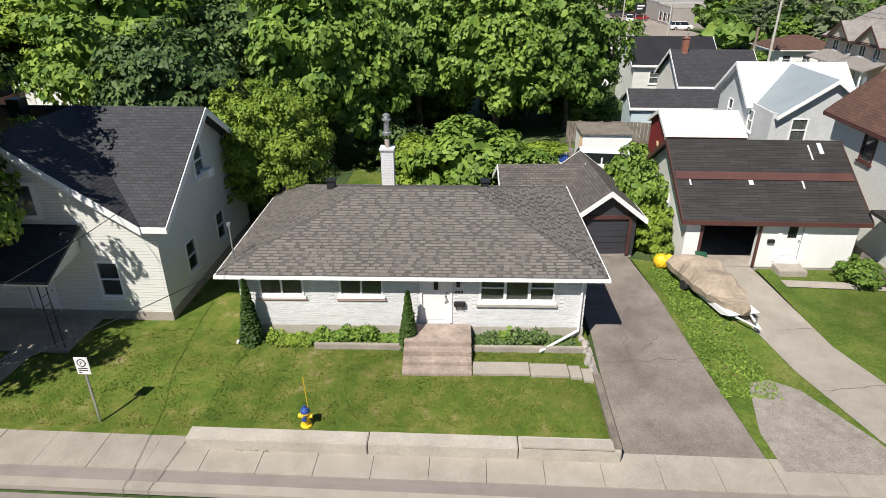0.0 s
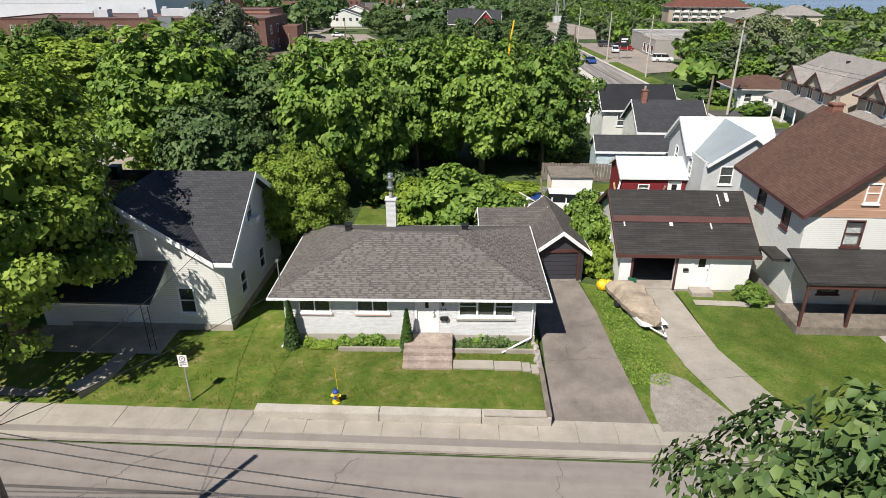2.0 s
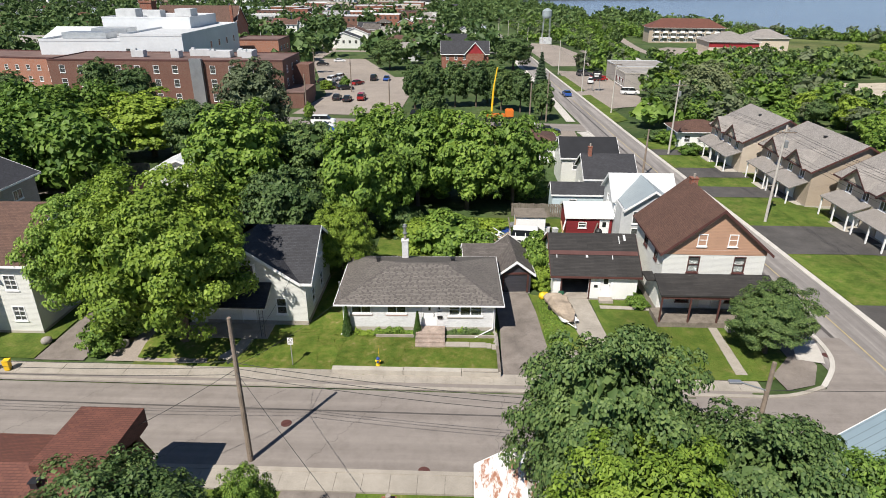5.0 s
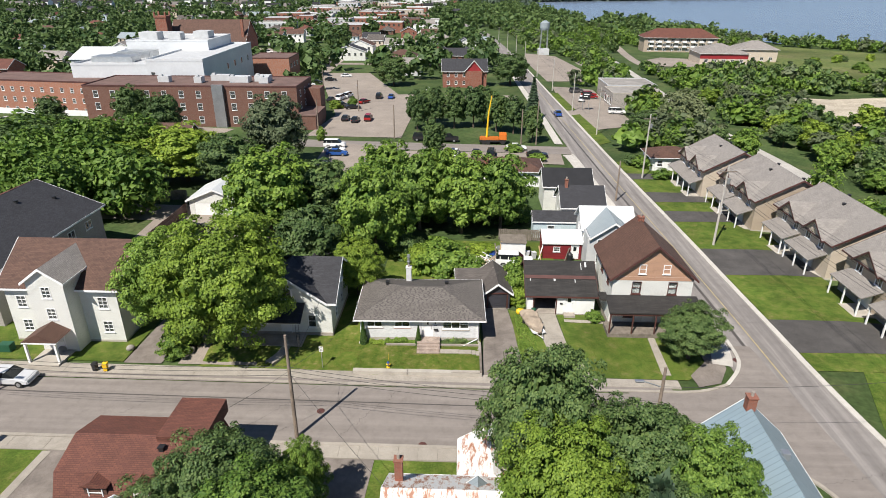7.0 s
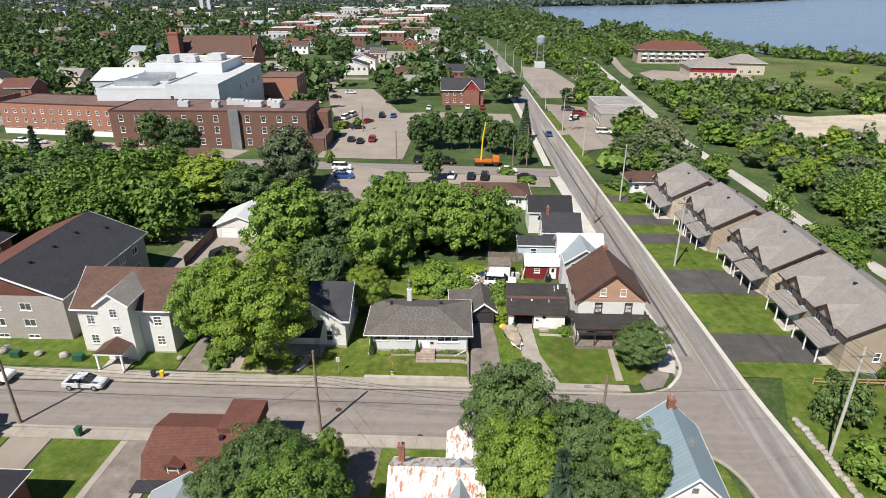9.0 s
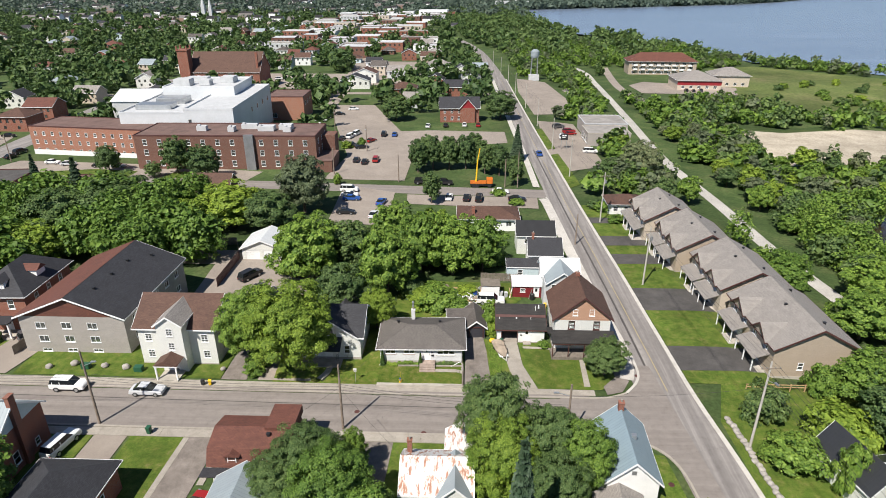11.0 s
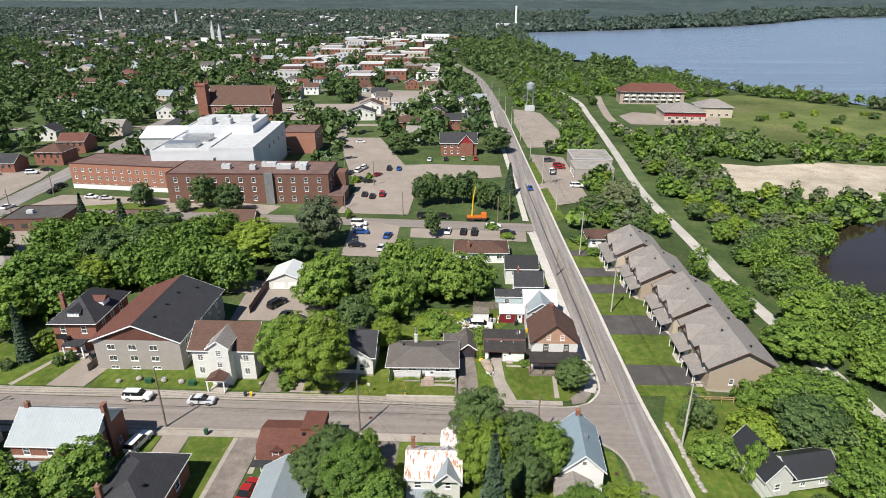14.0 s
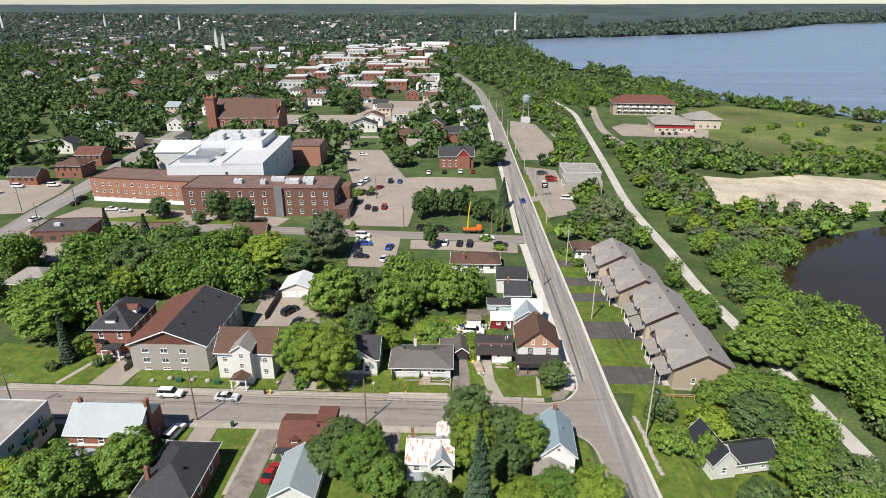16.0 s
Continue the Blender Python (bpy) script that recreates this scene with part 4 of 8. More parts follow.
part("door_light", boxes((6.68, 0.012, 1.78, 6.84, 0.028, 2.16)), CARGLASS, bung)
main_roof = hip_roof(bung, HW, HD, HH, 1.5, 0.42, SH_BASE, ox=0.6)
chimney(bung, 4.15, 7.2, HH, 4.55, 0.55, BRICK_W)
vents(bung, ((2.3, 5.4, HH + 1.2), (8.6, 5.4, HH + 1.2)))

# white house with cross gables
wh = shell("white_house", "cream-white clapboard house with steep charcoal roofs", "house", -20.3, 19.7, 8.1, 8.6, 3.9, 0, SIDING,
           {"F": [(5.65, 0.9, 6.5, 2.34, "double"), (2.9, 0.1, 3.85, 2.1, "door")], "R": [(1.6, 0.9, 2.5, 2.2, "double"), (4.6, 0.9, 5.5, 2.2, "double")]}, 0.3, CONCD, z=LOTZ)
def slab(top, name, pts, mat, t=0.14):
    """A sloping roof plane with thickness."""
    bm = bmesh.new()
    hi = [bm.verts.new(p) for p in pts]
    lo = [bm.verts.new((p[0], p[1], p[2] - t)) for p in pts]
    n = len(pts)
    fs = [bm.faces.new(hi), bm.faces.new(lo[::-1])] + [bm.faces.new((hi[i], lo[i], lo[(i + 1) % n], hi[(i + 1) % n])) for i in range(n)]
    bmesh.ops.recalc_face_normals(bm, faces=fs)
    return part(name, bm, mat, top)


def wz(y):
    return 4.1 + 0.65 * (y if y < 4.3 else 8.6 - y)


def cz(x):
    return wz(4.3) - 0.69 * abs(x - 3.45)


slab(wh, "roof", [(7.84, -0.35, wz(-0.35)), (8.7, -0.35, wz(-0.35)), (8.7, 4.3, wz(4.3)), (3.45, 4.3, wz(4.3))], SH_DARK)
slab(wh, "roof", [(8.7, 4.3, wz(4.3)), (8.7, 8.95, wz(8.95)), (-1.8, 8.95, wz(8.95)), (-1.8, 4.3, wz(4.3))], SH_DARK)
slab(wh, "roof", [(3.45, -0.4, cz(3.45)), (7.84, -0.4, cz(7.84)), (7.84, -0.35, cz(7.84)), (3.45, 4.3, cz(3.45))], SH_DARK)
slab(wh, "roof", [(3.45, -0.4, cz(3.45)), (3.45, 4.6, cz(3.45)), (-1.85, 4.6, cz(-1.85)), (-1.85, -0.4, cz(-1.85))], SH_DARK)
bm = bmesh.new()
prism(bm, [(-1.85, cz(-1.85) - 0.3), (3.45, cz(3.45) - 0.3), (7.84, cz(7.84) - 0.3), (7.84, cz(7.84) - 0.02), (3.45, cz(3.45) - 0.02), (-1.85, cz(-1.85) - 0.02)], "y", -0.44, -0.405)
box(bm, 7.84, -0.39, wz(-0.35) - 0.24, 8.74, -0.355, wz(-0.35) - 0.02)
prism(bm, [(-0.35, wz(-0.35) - 0.3), (4.3, wz(4.3) - 0.3), (8.95, wz(8.95) - 0.3), (8.95, wz(8.95) - 0.02), (4.3, wz(4.3) - 0.02), (-0.35, wz(-0.35) - 0.02)], "x", 8.705, 8.74)
part("fascia", bm, TRIM, wh)
bm = bmesh.new()
prism(bm, [(-1.4, 3.3), (-1.4, 3.38), (3.45, 6.73), (7.6, 3.9), (7.6, 3.6)], "y", 0.003, 0.18)
part("gable", bm, SIDING, wh)
bm = bmesh.new()
prism(bm, [(0, 3.6), (0, 3.93), (4.3, 6.73), (8.6, 3.93), (8.6, 3.6)], "x", 7.92, 8.097)
part("gable", bm, SIDING, wh)
part("wall", boxes((-1.4, 0.0, -0.3, -0.003, 8.4, 3.36)), SIDING, wh)
window(wh, pose(0, -0.06, 0), 2.35, 3.95, 4.3, 5.3, "plain", sill=False, bar=0.14)
window(wh, pose(8.16, 0, 0, 0, 0, 90), 3.6, 4.2, 4.5, 5.5, "double")
part("air_conditioner", boxes((8.1, 4.1, 4.05, 8.5, 4.65, 4.4), bevel=0.02), WHITE, wh)
bm = bmesh.new()
prism(bm, [(-2.1, 2.6), (-0.02, 3.55), (-0.02, 2.75), (-2.1, 2.45)], "x", -1.4, 5.3)
part("porch_cheek", bm, SIDING, wh)
bm = bmesh.new()
prism(bm, [(-2.25, 2.6), (-0.02, 3.62), (-0.02, 3.74), (-2.25, 2.7)], "x", -1.5, 5.5)
part("porch_shingles", bm, SH_DARK, wh)
part("porch_floor", boxes((-1.5, -2.2, -0.45, 5.4, 0.0, 0.02)), CONCD, wh)
for px in (-1.3, 5.0):
    bm = bmesh.new()
    for dx in (0, 0.3):
        tube(bm, (px + dx - 0.1, -2.0, 0), (px + dx - 0.1, -2.0, 2.5), 0.02)
    for k in range(6):
        tube(bm, (px - 0.1, -2.0, 0.2 + k * 0.35), (px + 0.2, -2.0, 0.4 + k * 0.35), 0.012)
    part("porch_post", bm, BLACK, wh)
part("roof_vent", boxes((1.2, 3.8, 6.5, 1.7, 4.3, 7.2)), BLACK, wh)
part("rear_roof", boxes((2, 8.8, 0, 6.0, 13, 2.8)), SIDING, wh)
bm = bmesh.new()
prism(bm, [(1.8, 2.8), (4, 4.2), (6.2, 2.8)], "y", 8.6, 13.2)
part("rear_shingles", bm, SH_DARK, wh)

# detached garage beside the bungalow
dg = shell("garage", "small charcoal garage with a closed dark sectional door", "garage", 3.5, 26.6, 2.75, 5.6, 2.05, 4.0, DARK, {"F": [(0.35, 0.0, 2.4, 1.78, "open")]}, z=0.1)
for k in range(6):
    part("door_panel", boxes((0.35, 0.05, 0.02 + k * 0.292, 2.4, 0.1, 0.30 + k * 0.292), bevel=0.012), DARK, dg)
part("door_frame", boxes((0.2, -0.05, 1.8, 2.6, -0.003, 1.98), (0.2, -0.04, 0, 0.35, -0.003, 1.8), (2.4, -0.04, 0, 2.55, -0.003, 1.8)), BROWNTRIM, dg)
gable_roof(dg, 2.75, 5.6, 2.05, 1.05, "y", 0.35, SHINGLE, DARK)
gable_roof(dg, 3.8, 3.4, 1.95, 1.05, "x", 0.3, SHINGLE, DARK, x0=-2.9, y0=2.3, name="side_roof")
part("side_wall", boxes((-2.9, 2.4, 0, 0, 5.5, 1.95)), DARK, dg)

# neighbour's long garage with a worn black roof
ng = shell("garage", "white stuccoed garage with a worn black roof and open bay", "garage", 8.1, 25.7, 7.3, 7.2, 2.35, 0.0, WHITE,
           {"F": [(0.75, 0.0, 3.1, 1.95, "open"), (4.15, 0.45, 5.0, 2.15, "door")], "L": [(3.4, 2.0, 4.2, 2.3, "plain")]}, z=0.15)
gable_roof(ng, 7.3, 7.2, 2.35, 2.3, "x", 0.3, SH_BLACK, SIDING, BROWNTRIM, at=0.5)
bm = bmesh.new()
prism(bm, [(1.55, 3.52), (1.9, 3.75), (1.9, 3.77), (1.55, 3.54)], "x", -0.25, 7.5)
part("roof_band", bm, BROWNTRIM, ng, "bare rust-red strip across the roof")
part("bay_frame", boxes((0.6, -0.04, 1.95, 3.25, -0.003, 2.15), (0.62, -0.04, 0, 0.75, -0.003, 1.95), (3.1, -0.04, 0, 3.23, -0.003, 1.95)), BROWNTRIM, ng)
part("mailbox", boxes((3.55, -0.12, 1.2, 3.85, -0.003, 1.36), bevel=0.02), BLACK, ng)
part("step", boxes((4.0, -0.8, -0.1, 5.2, -0.02, 0.2), bevel=0.02), CONCD, ng)
part("door_surround", boxes((3.95, -0.03, 0.3, 4.07, -0.003, 2.35), (5.08, -0.03, 0.3, 5.2, -0.003, 2.35)), TRIM, ng)
for k, (px, py, l) in enumerate(((6.0, 2.6, 0.8), (6.45, 2.9, 0.6), (0.3, 1.3, 0.4), (2.9, 1.35, 0.3), (5.2, 1.2, 0.4))):
    bm = bmesh.new()
    z = 2.35 + (py / 3.6) * 2.3 + 0.15
    prism(bm, [(py, z), (py + l * 0.9, z + l * 0.58), (py + l * 0.9, z + l * 0.58 + 0.012), (py, z + 0.012)], "x", px, px + 0.08 + 0.12 * (k % 2))
    part("bare_patch", bm, STUCCO, ng, "pale torn patch in the shingles")

# two-and-a-half storey neighbour with brown roof
bh = shell("brown_roof_house", "tall white house with peach gable and brown shingle roof", "house", 16.5, 23.5, 8.2, 8.0, 5.75, 0.0, SIDING,
           {"F": [(2.0, 3.75, 2.95, 5.2, "double"), (5.7, 3.75, 6.65, 5.2, "double"), (1.5, 1.0, 2.6, 2.3, "double"), (3.6, 0.5, 4.5, 2.5, "door"), (5.6, 1.0, 6.8, 2.3, "slider")],
            "L": [(2.4, 4.0, 3.4, 5.3, "double"), (5.5, 4.0, 6.3, 5.3, "double")], "R": [(2.4, 4.0, 3.4, 5.3, "double"), (5.0, 1.0, 6.0, 2.3, "double")]}, 0.4, CONCD, frame=BROWNTRIM, z=0.2)
gable_roof(bh, 8.2, 8.0, 5.75, 3.45, "y", 0.4, SH_BROWN, SID_TAN, BROWNTRIM)
part("gable_skirt", boxes((-0.03, -0.03, 5.35, 8.23, -0.003, 5.74)), SID_TAN, bh)
for gx0 in (2.5, 4.95):
    window(bh, pose(0, -0.01, 0), gx0, 6.1, gx0 + 0.75, 7.15, "double")
for gx0 in (2.0, 5.7):
    part("curtain", boxes((gx0 + 0.1, 0.1, 3.85, gx0 + 0.85, 0.115, 4.75)), TRIM, bh)
chimney(bh, 3.85, 6.9, 8.6, 9.6, 0.6)
bm = bmesh.new()
prism(bm, [(-2.5, 2.75), (-0.02, 3.5), (-0.02, 3.62), (-2.5, 2.87)], "x", -0.6, 8.8)
part("porch_roof", bm, SH_BLACK, bh, "worn black shingle porch roof")
part("porch_beam", boxes((-0.5, -2.4, 2.5, 8.7, -2.25, 2.74)), BROWNTRIM, bh)
part("porch_floor", boxes((-0.5, -2.4, -0.2, 8.7, 0.0, 0.35)), WOODG, bh)
for px in (-0.4, 1.9, 4.2, 6.5, 8.55):
    part("porch_post", boxes((px - 0.06, -2.38, 0.35, px + 0.06, -2.26, 2.5)), BROWNTRIM, bh)
part("porch_step", boxes((4.9, -3.1, -0.15, 6.3, -2.42, 0.17), bevel=0.02), CONC, bh)
part("side_roof", boxes((-0.9, 0.5, 2.6, -0.02, 2.2, 2.75)), SH_BLACK, bh)

# red shed, grey house and dark-roofed houses behind
rs = shell("shed", "dark red board shed with a white metal roof", "shed", 11.6, 41.0, 5.0, 4.0, 2.4, 0, BOARD_R, {"F": [(1.3, 1.1, 2.2, 1.8, "double"), (3.7, 0.1, 4.6, 2.0, "door")]})
gable_roof(rs, 5.0, 4.0, 2.4, 1.0, "x", 0.2, METAL_W, BOARD_R)
gh_ = shell("grey_house", "pale grey stucco house with white metal cross-gable roof", "house", 16.7, 38.2, 6.4, 8.4, 4.4, 0, STUCCO,
            {"F": [(1.2, 2.7, 2.2, 4.1, "double"), (4.4, 2.7, 5.4, 4.1, "double"), (1.2, 0.8, 2.2, 2.2, "double")], "L": [(1.5, 2.6, 2.3, 4.0, "double"), (5.0, 2.6, 5.8, 4.0, "double"), (3.4, 0.6, 4.2, 2.0, "double")]})
gable_roof(gh_, 6.4, 5.2, 4.4, 2.0, "x", 0.35, METAL_W, STUCCO, y0=3.2)
gable_roof(gh_, 5.4, 5.6, 4.4, 1.9, "y", 0.35, METAL_L, STUCCO, x0=0.5, name="front_roof")
bm = bmesh.new()
tube(bm, (4.6, -0.25, 0), (4.6, -0.25, 6.6), 0.1)
part("stove_pipe", bm, STEEL, gh_)
dk = shell("dark_roof_house", "white house with a dark grey shingle roof", "house", 15.4, 51.5, 6.2, 6.5, 3.8, 0, SIDING, {"F": [(1.0, 1, 2, 2.3, "double")], "L": [(2, 1, 3, 2.3, "double")]})
gable_roof(dk, 6.2, 6.5, 3.8, 2.2, "x", 0.3, SH_DARK)
chimney(dk, 0.6, 2.8, 4.2, 7.0, 0.45)
dk2 = shell("low_wing", "low wing with a charcoal shingle roof", "house", 11.0, 48.5, 7.5, 3.0, 2.6, 0, SID_BLUE, {"F": [(2, 0.9, 3, 2.0, "double")]})
gable_roof(dk2, 7.5, 3.0, 2.6, 1.0, "x", 0.2, SH_DARK)
bk = shell("black_roof_house", "white house with a plain black roof", "house", 13.8, 60.5, 7.6, 6.5, 4.2, 0, SIDING, {"F": [(1.5, 2.4, 2.4, 3.6, "double"), (5, 2.4, 5.9, 3.6, "double")]})
gable_roof(bk, 7.6, 6.5, 4.2, 2.0, "x", 0.3, BLACK)
wl = shell("brown_bungalow", "white low house with a brown hip roof", "house", 1.5, 73.5, 13.5, 8.0, 2.9, 0, WHITE, {"F": row(0.5, 13, 4, 1.3, 1.2, 2.3, "slider")})
hip_roof(wl, 13.5, 8.0, 2.9, 1.5, 0.5, SH_BROWN)
chimney(wl, 3, 1.2, 3.0, 5.2, 0.7, BRICK_R)
ts = shell("tool_shed", "small white plywood shed with a flat roof", "shed", 6.0, 40.6, 3.2, 2.6, 2.4, 0, WHITE)
part("roof", boxes((-0.15, -0.15, 2.4, 3.35, 2.75, 2.5)), WOODG, ts)

# flats and houses to the west
w3 = shell("white_flats", "white three-storey house with brown roof and front stair tower", "house", -44.2, 18.2, 11.2, 9.0, 6.4, 0.0, SIDING,
           {"F": [(1.0, 3.9, 2.0, 5.2, "grid"), (9.2, 3.9, 10.2, 5.2, "grid"), (1.0, 1.2, 2.0, 2.5, "grid"), (9.2, 1.2, 10.2, 2.5, "grid")], "R": [(2, 3.9, 3, 5.2), (6, 3.9, 7, 5.2), (2, 1.2, 3, 2.5)]}, 0.3, CONC)
gable_roof(w3, 11.2, 9.0, 6.4, 3.0, "x", 0.5, SH_BROWN)
part("tower", wall_bm(3.6, 7.8, 0.2, [(1.35, 6.0, 2.25, 7.2), (1.35, 3.7, 2.25, 4.9)]), SIDING, w3, m=pose(3.9, -1.9, 0))
window(w3, pose(3.9, -1.9, 0), 1.35, 6.0, 2.25, 7.2, "grid")
window(w3, pose(3.9, -1.9, 0), 1.35, 3.7, 2.25, 4.9, "grid")
part("tower_side", boxes((3.9, -1.7, 0, 4.1, -0.003, 7.8), (7.3, -1.7, 0, 7.5, -0.003, 7.8), (3.9, 0.0, 6.4, 7.5, 2.5, 7.8)), SIDING, w3)
gable_roof(w3, 3.6, 6.0, 7.8, 1.3, "y", 0.3, SH_TAUPE, SIDING, x0=3.9, y0=-1.9, name="tower_roof")
bm = bmesh.new()
prism(bm, [(3.8, 2.6), (5.5, 3.5), (7.2, 2.6)], "y", -4.4, -1.92)
part("entry_roof", bm, SH_BROWN, w3)
for px in (4.0, 6.9):
    part("entry_post", boxes((px - 0.1, -4.3, 0.1, px + 0.1, -4.1, 2.6)), TRIM, w3)
part("entry_beam", boxes((3.8, -4.38, 2.42, 7.2, -4.05, 2.6)), TRIM, w3)
part("entry_step", boxes((4.0, -4.6, -0.2, 7.0, -1.92, 0.3), (4.3, -5.1, -0.2, 6.7, -4.6, 0.12)), CONC, w3)
door(w3, pose(3.9, -1.92, 0), 1.3, 0.3, 2.3, 2.4)
ga = shell("grey_apartments", "long grey brick walk-up flats with dark and russet roof", "apartment block", -63.4, 20.6, 16.0, 20.5, 6.3, 0.0, BRICK_G,
           {"F": row(1.2, 13.0, 3, 1.5, 4.2, 5.3, "slider") + row(1.2, 13, 3, 1.5, 1.9, 3.0, "slider") + row(1.2, 13, 3, 1.5, 0.2, 0.75, "slider"),
            "R": row(1, 19, 5, 1.4, 4.2, 5.3, "slider") + row(1, 19, 5, 1.4, 1.5, 2.6, "slider")})
gable_roof(ga, 16.0, 20.5, 6.3, 3.2, "y", 0.5, SH_DARK, SH_RUST)
bm = bmesh.new()
prism(bm, [(-0.5, 6.28), (7.95, 9.66), (7.95, 9.68), (-0.5, 6.3)], "y", -0.45, 20.9)
part("russet_slope", bm, SH_RUST, ga, "russet shingle slope")
vents(ga, ((10, 4, 8.9), (10, 9, 8.9), (10, 14, 8.9), (12, 18, 8.1)))
br = shell("brick_house", "tall orange brick house with dark hip roof and dormers", "house", -74.3, 25.8, 8.2, 12.5, 6.6, 2.0, BRICK_R,
           {"F": [(1.4, 4.3, 2.4, 5.9), (5.4, 4.3, 6.4, 5.9), (1.4, 1.2, 2.4, 2.8), (4.2, 0.4, 5.2, 2.5, "door")], "R": row(1, 11, 3, 1.0, 4.3, 5.8) + row(1, 11, 3, 1.0, 1.2, 2.7)}, 0.5)
hip_roof(br, 8.2, 12.5, 6.6, 3.4, 0.6, SH_DARK)
for dx, dy, q in ((4.1, 0.6, 0), (7.6, 6.2, 90)):
    dm = pose(dx, dy, 0, 0, 0, q)
    part("dormer", boxes((-1.1, 0, 7.0, 1.1, 2.4, 8.6)), WHITE, br, m=dm)
    bm = bmesh.new()
    prism(bm, [(-1.3, 8.6), (0, 9.4), (1.3, 8.6)], "y", -0.3, 3.0)
    part("dormer_roof", bm, SH_RUST if q else SH_DARK, br, m=dm)
    window(br, dm @ pose(0, -0.02, 0), -0.7, 7.3, 0.7, 8.4, "slider", sill=False)
chimney(br, -0.2, 4.2, 5.0, 10.5, 0.7)
part("porch_roof", boxes((2.5, -2.6, 2.9, 6.4, -0.02, 3.1)), SH_DARK, br)
for px in (2.7, 6.2):
    part("porch_post", boxes((px - 0.12, -2.5, 0.3, px + 0.12, -2.26, 2.9)), TRIM, br)
part("porch_floor", boxes((2.4, -2.6, -0.3, 6.5, -0.02, 0.4)), CONC, br)
part("balcony_rail", boxes((1.0, -1.2, 3.9, 3.0, -1.1, 4.8), (1.0, -1.2, 3.75, 3.0, -0.02, 3.88)), BLACK, br)
wg = shell("white_garage", "white double garage with pale metal roof", "garage", -42.2, 55.6, 8.2, 7.5, 2.6, 0, SIDING, {"F": [(0.8, 0, 3.6, 2.1, "open"), (4.4, 0, 7.2, 2.1, "open")]})
for k in (0.8, 4.4):
    for i in range(4):
        part("door_panel", boxes((k, 0.05, 0.02 + i * 0.52, k + 2.8, 0.1, 0.52 + i * 0.52), bevel=0.012), WHITE, wg)
gable_roof(wg, 8.2, 7.5, 2.6, 1.7, "y", 0.4, METAL_W)
bi = shell("outbuilding", "low outbuilding with a dark roof", "outbuilding", -33, 30, 6.5, 6, 2.5, 0, SIDING)
gable_roof(bi, 6.5, 6, 2.5, 1.2, "y", 0.3, SH_DARK)
bo = shell("outbuilding", "low dark-roofed brick outbuilding", "outbuilding", -66.5, 45, 6.5, 9, 2.8, 0, BRICK_R)
gable_roof(bo, 6.5, 9, 2.8, 1.4, "y", 0.3, SH_DARK)

# south side houses
dh = shell("mansard_house", "brown shingle cottage with two white dormers", "house", -25.2, -4.4, 8.2, 6.6, 2.4, 0, SIDING, {"F": [(1, 0.9, 2, 2.1), (5.5, 0.9, 6.5, 2.1)]})
bm = bmesh.new()
prism(bm, [(-0.4, 2.6), (0.5, 4.5), (3.3, 5.3), (6.1, 4.5), (7.0, 2.6)], "x", -0.3, 8.9)
part("roof", bm, SH_RUST, dh)
for px in (2.6, 5.6):
    part("dormer", boxes((px - 0.75, -0.1, 2.75, px + 0.75, 1.6, 4.05)), SH_BROWN, dh)
    bm = bmesh.new()
    prism(bm, [(px - 0.95, 4.0), (px, 4.55), (px + 0.95, 4.0)], "y", -0.35, 2.2)
    part("dormer_roof", bm, SH_RUST, dh)
    window(dh, pose(0, -0.12, 0), px - 0.5, 2.85, px + 0.5, 3.95, "double")
part("roof_step", boxes((5.6, 2.8, 4.5, 8.9, 7.0, 5.6)), SH_RUST, dh)
part("porch_roof", boxes((-0.6, -1.8, 2.45, 9.2, -0.42, 2.58)), SH_DARK, dh)
vents(dh, ((6.2, 2.2, 5.05),))
bmz = shell("blue_metal_house", "low white house with pale blue metal roof", "house", -23.4, -15.5, 6.4, 9.0, 2.8, 0, SIDING, {"F": [(2.0, 0.8, 3.6, 2.2, "slider")]})
gable_roof(bmz, 6.4, 9.0, 2.8, 2.0, "y", 0.4, METAL_L)
ru = shell("tin_roof_house", "white clapboard cottage with a rusted tin roof", "house", -3.4, -9.0, 7.2, 6.2, 3.9, 0, SIDING, {"F": [(1.0, 2.2, 2.0, 3.4), (5.2, 2.2, 6.0, 3.4), (1.0, 0.6, 2.0, 1.8)], "R": [(2, 2.2, 3, 3.4)]})
gable_roof(ru, 7.2, 6.2, 3.9, 2.0, "x", 0.3, RUSTY, SIDING)
gable_roof(ru, 3.4, 5.0, 3.9, 1.6, "y", 0.3, METAL_L, SIDING, x0=3.8, y0=-0.6, name="front_roof")
part("porch_roof", boxes((0.0, -1.9, 1.9, 3.4, -0.02, 2.05)), METAL_L, ru)
chimney(ru, 0.3, 4.6, 4.5, 6.6, 0.5)
rl = shell("tin_shed", "lean shed with rust-streaked tin roof", "shed", 1.0, -2.4, 4.4, 4.6, 2.6, 0, WOODG)
gable_roof(rl, 4.4, 4.6, 2.6, 1.4, "y", 0.2, RUSTY, WOODG)
bl = shell("blue_roof_house", "white peeling house with a blue metal roof", "house", 18.0, -6.8, 5.4, 9.0, 4.3, -2.0, WHITE, {"R": [(2, 1, 3, 2.3), (6, 1, 7, 2.3)]})
gable_roof(bl, 5.4, 9.0, 4.3, 2.5, "y", 0.35, METAL_B, WHITE)
part("gable_vent", boxes((2.4, -0.04, 5.1, 2.9, -0.003, 5.6)), GREY, bl)
chimney(bl, 2.4, 8.2, 6.0, 7.7, 0.6)
part("roof_vent", boxes((3.1, 4.0, 6.2, 3.6, 4.5, 6.8), bevel=0.03), STEEL, bl)
